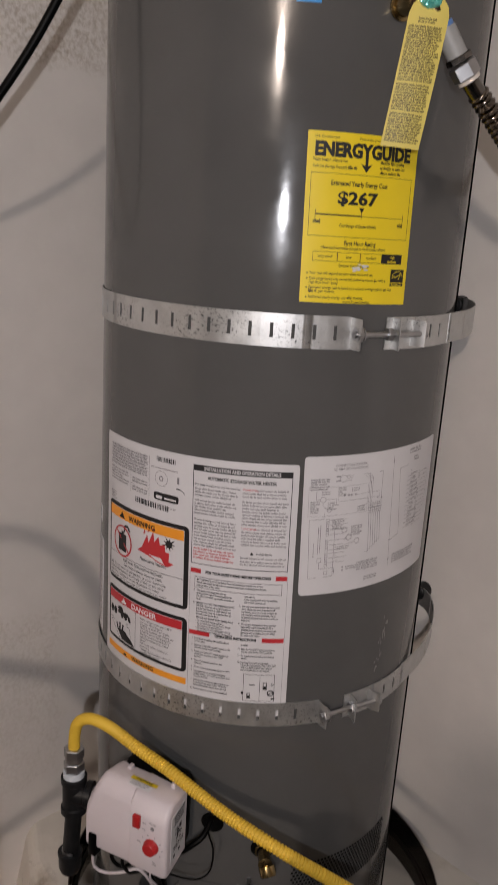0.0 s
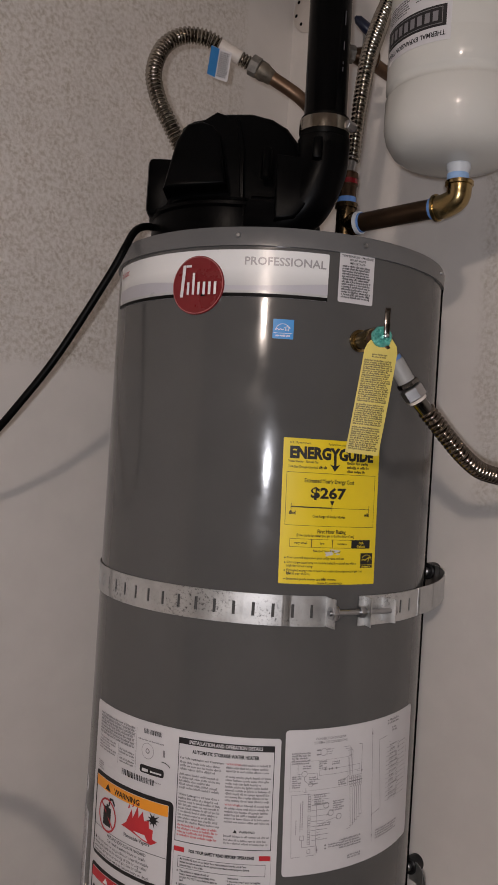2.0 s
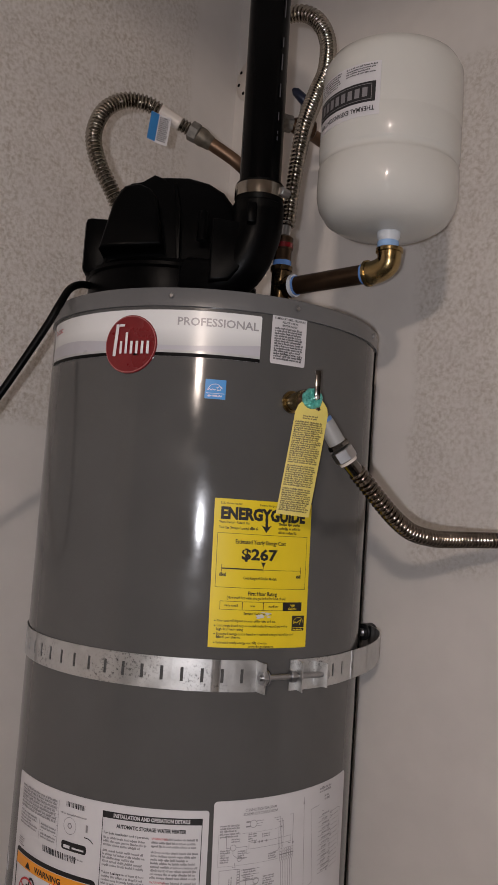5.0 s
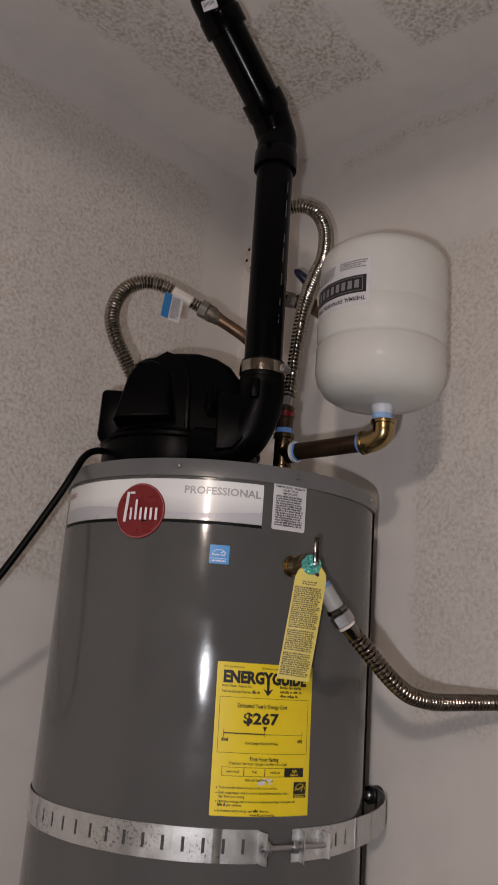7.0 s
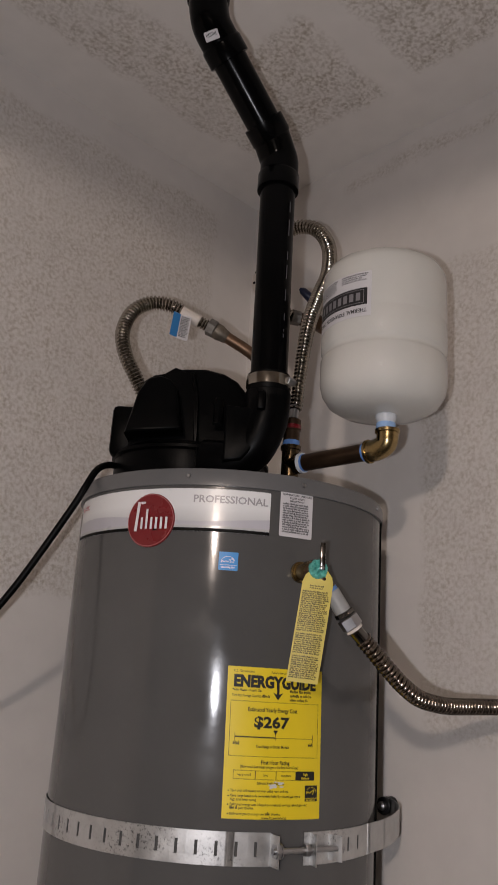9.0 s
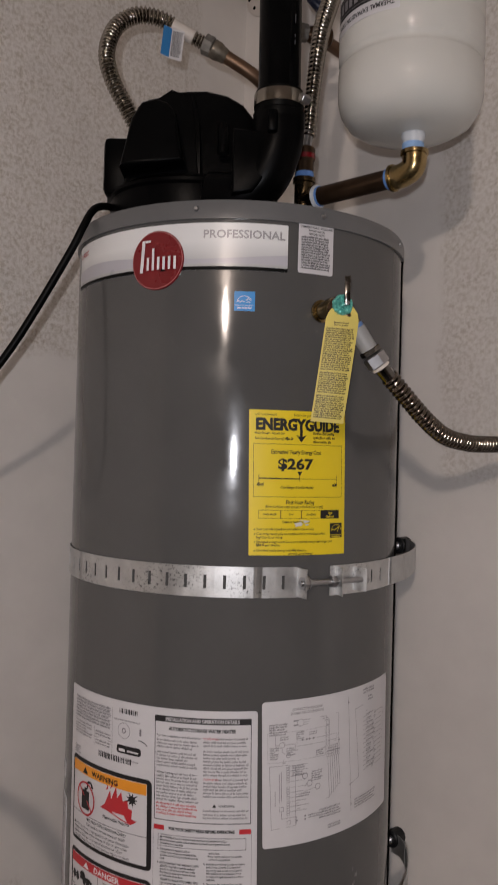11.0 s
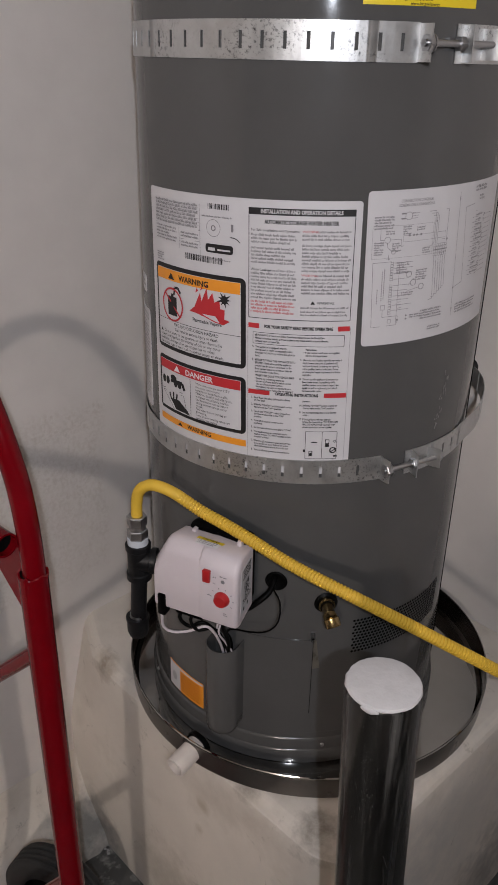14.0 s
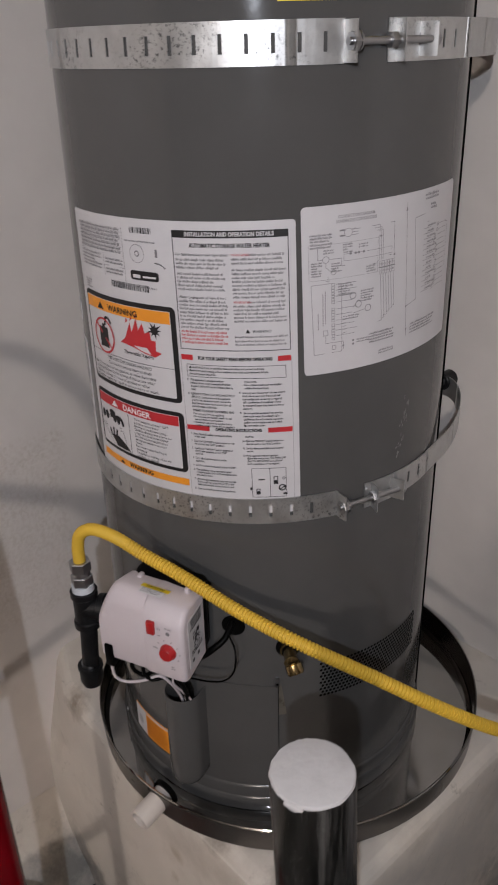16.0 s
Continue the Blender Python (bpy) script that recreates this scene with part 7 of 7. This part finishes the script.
def gas_hose():
    t = thing("gas_hose", (-0.244, -0.243, 0.942), "yellow coated ribbed gas hose crossing in front of the heater", "gas hose")
    x, y = -0.2440, -0.2430
    part("tape", rod(B(), (x, y, 0.9415), (x, y, 0.952), 0.0152, 24), TAPE, t, "white thread tape")
    part("nut", hexnut(B(), (x, y, 0.951), (x, y, 0.966), 0.0150), ZINC, t)
    part("coupling", rod(B(), (x, y, 0.965), (x, y, 0.974), 0.0120, 24), ZINC, t)
    part("nut", hexnut(B(), (x, y, 0.973), (x, y, 0.9885), 0.0146), ZINC, t)
    pts = [(x, y, 0.986), (-0.2430, -0.2440, 1.010), (-0.2390, -0.2455, 1.028), (-0.2290, -0.2490, 1.0390), (-0.2140, -0.2535, 1.0430), (-0.1880, -0.2580, 1.0340), (-0.1510, -0.2660, 1.0120), (-0.1025, -0.2880, 0.9960), (-0.0240, -0.3290, 0.9690), (0.0510, -0.3620, 0.9480), (0.1290, -0.3700, 0.9100), (0.2070, -0.3770, 0.8700), (0.2820, -0.3590, 0.8170), (0.37, -0.33, 0.76), (0.47, -0.28, 0.68), (0.58, -0.20, 0.55), (0.64, -0.14, 0.35), (0.67, -0.16, 0.16), (0.70, -0.20, 0.02)]

    def ribs(s):
        """Smooth cuff first, then square ribs with narrow gaps."""
        full = min(1.0, max(0.0, (s - 0.105) / 0.03))
        return 0.0082 + full * (0.0004 if (s / 0.0047) % 1.0 < 0.66 else -0.0009)

    part("hose", sweep(B(), smooth_path(pts, 0.00047), ribs, 16), YELLOW_COAT, t)


gas_line()
gas_hose()


def power_cord():
    pts = [(-0.185, -0.02, TOP + 0.045), (-0.205, -0.075, TOP + 0.040), (-0.216, -0.128, 2.112), (-0.226, -0.150, 2.080), (-0.247, -0.150, 2.037), (-0.312, -0.150, 1.922), (-0.366, -0.148, 1.845), (-0.412, -0.140, 1.790), (-0.470, -0.125, 1.735), (-0.530, -0.080, 1.70), (-0.585, -0.055, 1.69)]
    t = thing("power_cord", (-0.2, -0.07, TOP + 0.04), "thick black power cord hanging from the blower to the wall", "power cord")
    part("cord", sweep(B(), smooth_path(pts, 0.01), 0.0056, 14), BLACK_RUBBER, t)


power_cord()

# ---- bollard ----


def bollard():
    x, y, r, top = 0.0490, -0.640, 0.0368, 1.051
    t = thing("bollard", (x + 0.036, y, 0), "worn black steel pipe bollard filled with pale concrete", "bollard")
    loops = []
    seg = 56
    for z in (0.0, 0.2, 0.4, 0.6, 0.8, 0.95, top - 0.002, top):
        cx = x + (1.05 - z) * 0.034
        rr = r if z < top - 0.001 else r - 0.0015
        loops.append([Vector((cx + rr * math.cos(2 * math.pi * i / seg), y + rr * math.sin(2 * math.pi * i / seg), z)) for i in range(seg)])
    part("pipe", rings(B(), loops), BOLLARD_STEEL, t)
    bm = B()
    rng = random.Random(12)
    wob = [rng.uniform(-0.0004, 0.0006) for _ in range(seg)]
    loops = [[Vector((x + k * (r + wob[i] * g - 0.0006) * math.cos(2 * math.pi * i / seg), y + k * (r + wob[i] * g - 0.0006) * math.sin(2 * math.pi * i / seg), z)) for i in range(seg)] for k, g, z in ((0.98, 0.2, top - 0.0005), (1.0, 1.0, top + 0.001), (0.97, 1, top + 0.0035), (0.72, 1, top + 0.0055), (0.35, 0, top + 0.0065), (0.02, 0, top + 0.0068))]
    part("concrete_cap", rings(bm, loops), CONCRETE_CAP, t, "pale rough concrete fill, slightly overflowing")
    # bare scratches down the paint
    bm = B()
    marks = [(rng.uniform(195, 330), rng.uniform(0.60, 1.03), rng.choice((0.004, 0.010, 0.025)), 0.0012) for _ in range(14)]
    marks += [(rng.gauss(243, 9), rng.gauss(0.965, 0.030), rng.uniform(0.0006, 0.003), 0.001) for _ in range(55)]
    marks += [(rng.gauss(284, 11), rng.gauss(0.742, 0.014), rng.uniform(0.001, 0.006), 0.006) for _ in range(45)]
    marks += [(rng.uniform(262, 318), rng.gauss(1.030, 0.006), rng.uniform(0.001, 0.004), 0.006) for _ in range(16)]
    marks += [(278, 0.865, 0.020, 0.0030), (280, 0.846, 0.024, 0.0030), (282, 0.823, 0.030, 0.0010)]
    for deg, z0, ln, slant in marks:
        a = radians(deg)
        z0 = min(z0, 1.045)
        wd = rng.uniform(0.0002, 0.0007) / r
        da = rng.gauss(0, slant) / r
        rim = []
        for aa, z in ((a, z0), (a + wd, z0), (a + wd * 0.6 + da, z0 - ln), (a + da, z0 - ln)):
            cx = x + (1.05 - z) * 0.034
            rim.append(bm.verts.new((cx + (r + 0.0003) * math.cos(aa), y + (r + 0.0003) * math.sin(aa), z)))
        bm.faces.new(rim)
    tagged(part("scratch", bm, mat("bare_scratch", (0.065, 0.063, 0.058), 0.4, 0.3, 0.3, 200), t, smooth=False), kind="stuff")
    bm = B()
    for deg, wide, drop in ((236, 0.0050, 0.0028), (243, 0.0060, 0.0040), (250, 0.0045, 0.0022)):
        a = radians(deg)
        g = bmesh.ops.create_icosphere(bm, subdivisions=2, radius=1.0)
        for v in g["verts"]:
            q = Vector((v.co.x * 0.0012, v.co.y * wide, v.co.z * drop))
            v.co = Vector((x + r * math.cos(a) + q.x * math.cos(a) - q.y * math.sin(a), y + r * math.sin(a) + q.x * math.sin(a) + q.y * math.cos(a), top - 0.0005 + q.z))
    tagged(part("drip", bm, CONCRETE_CAP, t, "drips of concrete below the rim"), kind="stuff")


bollard()

# ---- hand truck ----


def hand_truck():
    """Upright red two-wheel hand truck; only its near side and one wheel come into view."""
    t = thing("hand_truck", (-0.45, -0.36, 0), "red tubular steel hand truck standing against the wall", "hand truck")
    u = Vector((-0.79, 0.61, 0)).normalized()     # from the near rail to the far rail
    back = Vector((0.61, 0.79, 0)).normalized()   # towards the heater
    base = Vector((-0.3325, -0.450, 0))
    wide = 0.30

    def at(a, b, z):
        return base + u * a + back * b + Vector(((1.03 - min(z, 1.03)) * 0.009, 0, z))

    for a in (0.0, wide):
        rail = part("rail", rod(B(), at(a, 0, 0.05), at(a, 0, 1.030), 0.0175, 32, 0.001), RED_PAINT, t)
        edge = random.Random(31)
        lip = [edge.uniform(-0.0022, 0.0030) for _ in range(32)]
        q = at(a, 0, 1.027)
        part("collar", rings(B(), [[q + Vector((r * math.cos(k * math.pi / 16), r * math.sin(k * math.pi / 16), z + (lip[k] if z > 0.003 else 0))) for k in range(32)] for r, z in ((0.0135, 0.0), (0.0182, 0.0004), (0.0184, 0.0045), (0.0172, 0.0060), (0.0150, 0.0050), (0.0135, 0.0005))]), RED_PAINT, rail)
        part("dark_gap", lathe(B(), [(0.0139, 0.0), (0.0153, 0.0), (0.0153, 0.0012), (0.0139, 0.0012)], q + Vector((0, 0, 0.0045)), (0, 0, 1), 32), DARK, rail)
    loop = [at(0, 0, 0.98), at(-0.003, 0, 1.04), at(0.001, 0, 1.10), at(0.010, 0, 1.150), at(0.029, 0, 1.200), at(0.056, 0, 1.250), at(0.098, 0, 1.293), at(0.15, 0, 1.310)]
    loop += [at(wide - a, 0, z) for a, z in ((0.098, 1.293), (0.056, 1.250), (0.029, 1.200), (0.010, 1.150), (0.001, 1.10), (-0.003, 1.04), (0, 0.98))]
    part("handle", sweep(B(), smooth_path(loop, 0.012), 0.0138, 24), RED_PAINT, t, "bent red loop handle")
    part("brace", rod(B(), at(0.006, 0, 0.914), at(wide - 0.006, 0, 0.640), 0.0105, 24), RED_PAINT, t)
    part("brace", rod(B(), at(0.006, 0, 0.490), at(wide - 0.006, 0, 0.095), 0.0120, 24), RED_PAINT, t)
    # open cross tube and gusset beside the rail
    o, e = Vector((-0.3600, -0.4475, 1.066)), Vector((-0.53, -0.3160, 1.076))
    way = (e - o).normalized()
    tb = part("cross_tube", lathe(B(), [(0.0130, 0.03), (0.0130, 0), (0.0155, 0), (0.0155, (e - o).length)], o, way, 28, (False, True)), RED_PAINT, t)
    part("tube_inside", rod(B(), o + way * 0.010, o + way * 0.012, 0.0131, 24), DARK, tb)
    bm = rings(B(), [[at(0.012, b, 0.950), at(0.012, b, 1.062), at(0.12, b, 1.068)] for b in (-0.002, 0.002)])
    part("gusset", bm, RED_PAINT, t, smooth=False)
    # axle, toe plate, wheels
    ax = (u * 0.2664 + back * 0.9639).normalized()
    c = at(0.248, 0.126, 0.1036)
    part("axle", rod(B(), c - ax * 0.16, c + ax * 0.04, 0.008, 16), ZINC, t)
    part("toe_plate", box(B(), (-0.01, -0.16, 0.001), (0.31, 0.02, 0.007), 0.001, Matrix(((u.x, back.x, 0, base.x), (u.y, back.y, 0, base.y), (0, 0, 1, 0), (0, 0, 0, 1)))), RED_PAINT, t)
    part("wheel_stay", rod(B(), at(0.0, 0.0, 0.20), c - ax * 0.15, 0.008, 16), RED_PAINT, t)
    prof = [(0.058, -0.024), (0.084, -0.0282), (0.0955, -0.0275), (0.1005, -0.024)]
    for k in range(8):
        prof.append((0.1035 if k % 2 == 0 else 0.0985, -0.0215 + k * 0.0055))
        prof.append((0.1035 if k % 2 == 0 else 0.0985, -0.0215 + k * 0.0055 + (0.0040 if k % 2 == 0 else 0.0016)))
    prof += [(0.1005, 0.024), (0.0955, 0.0275), (0.084, 0.0282), (0.058, 0.024)]
    wh = part("wheel", lathe(B(), [(0.008, -0.022), (0.025, -0.024), (0.028, -0.012), (0.054, -0.010), (0.059, -0.022), (0.059, 0.022), (0.054, 0.010), (0.028, 0.012), (0.025, 0.024), (0.008, 0.022)], c, ax, 48), BLACK_PLASTIC, t)
    part("tyre", lathe(B(), prof, c, ax, 72, (False, False)), TYRE, wh, "black ribbed rubber tyre")


hand_truck()
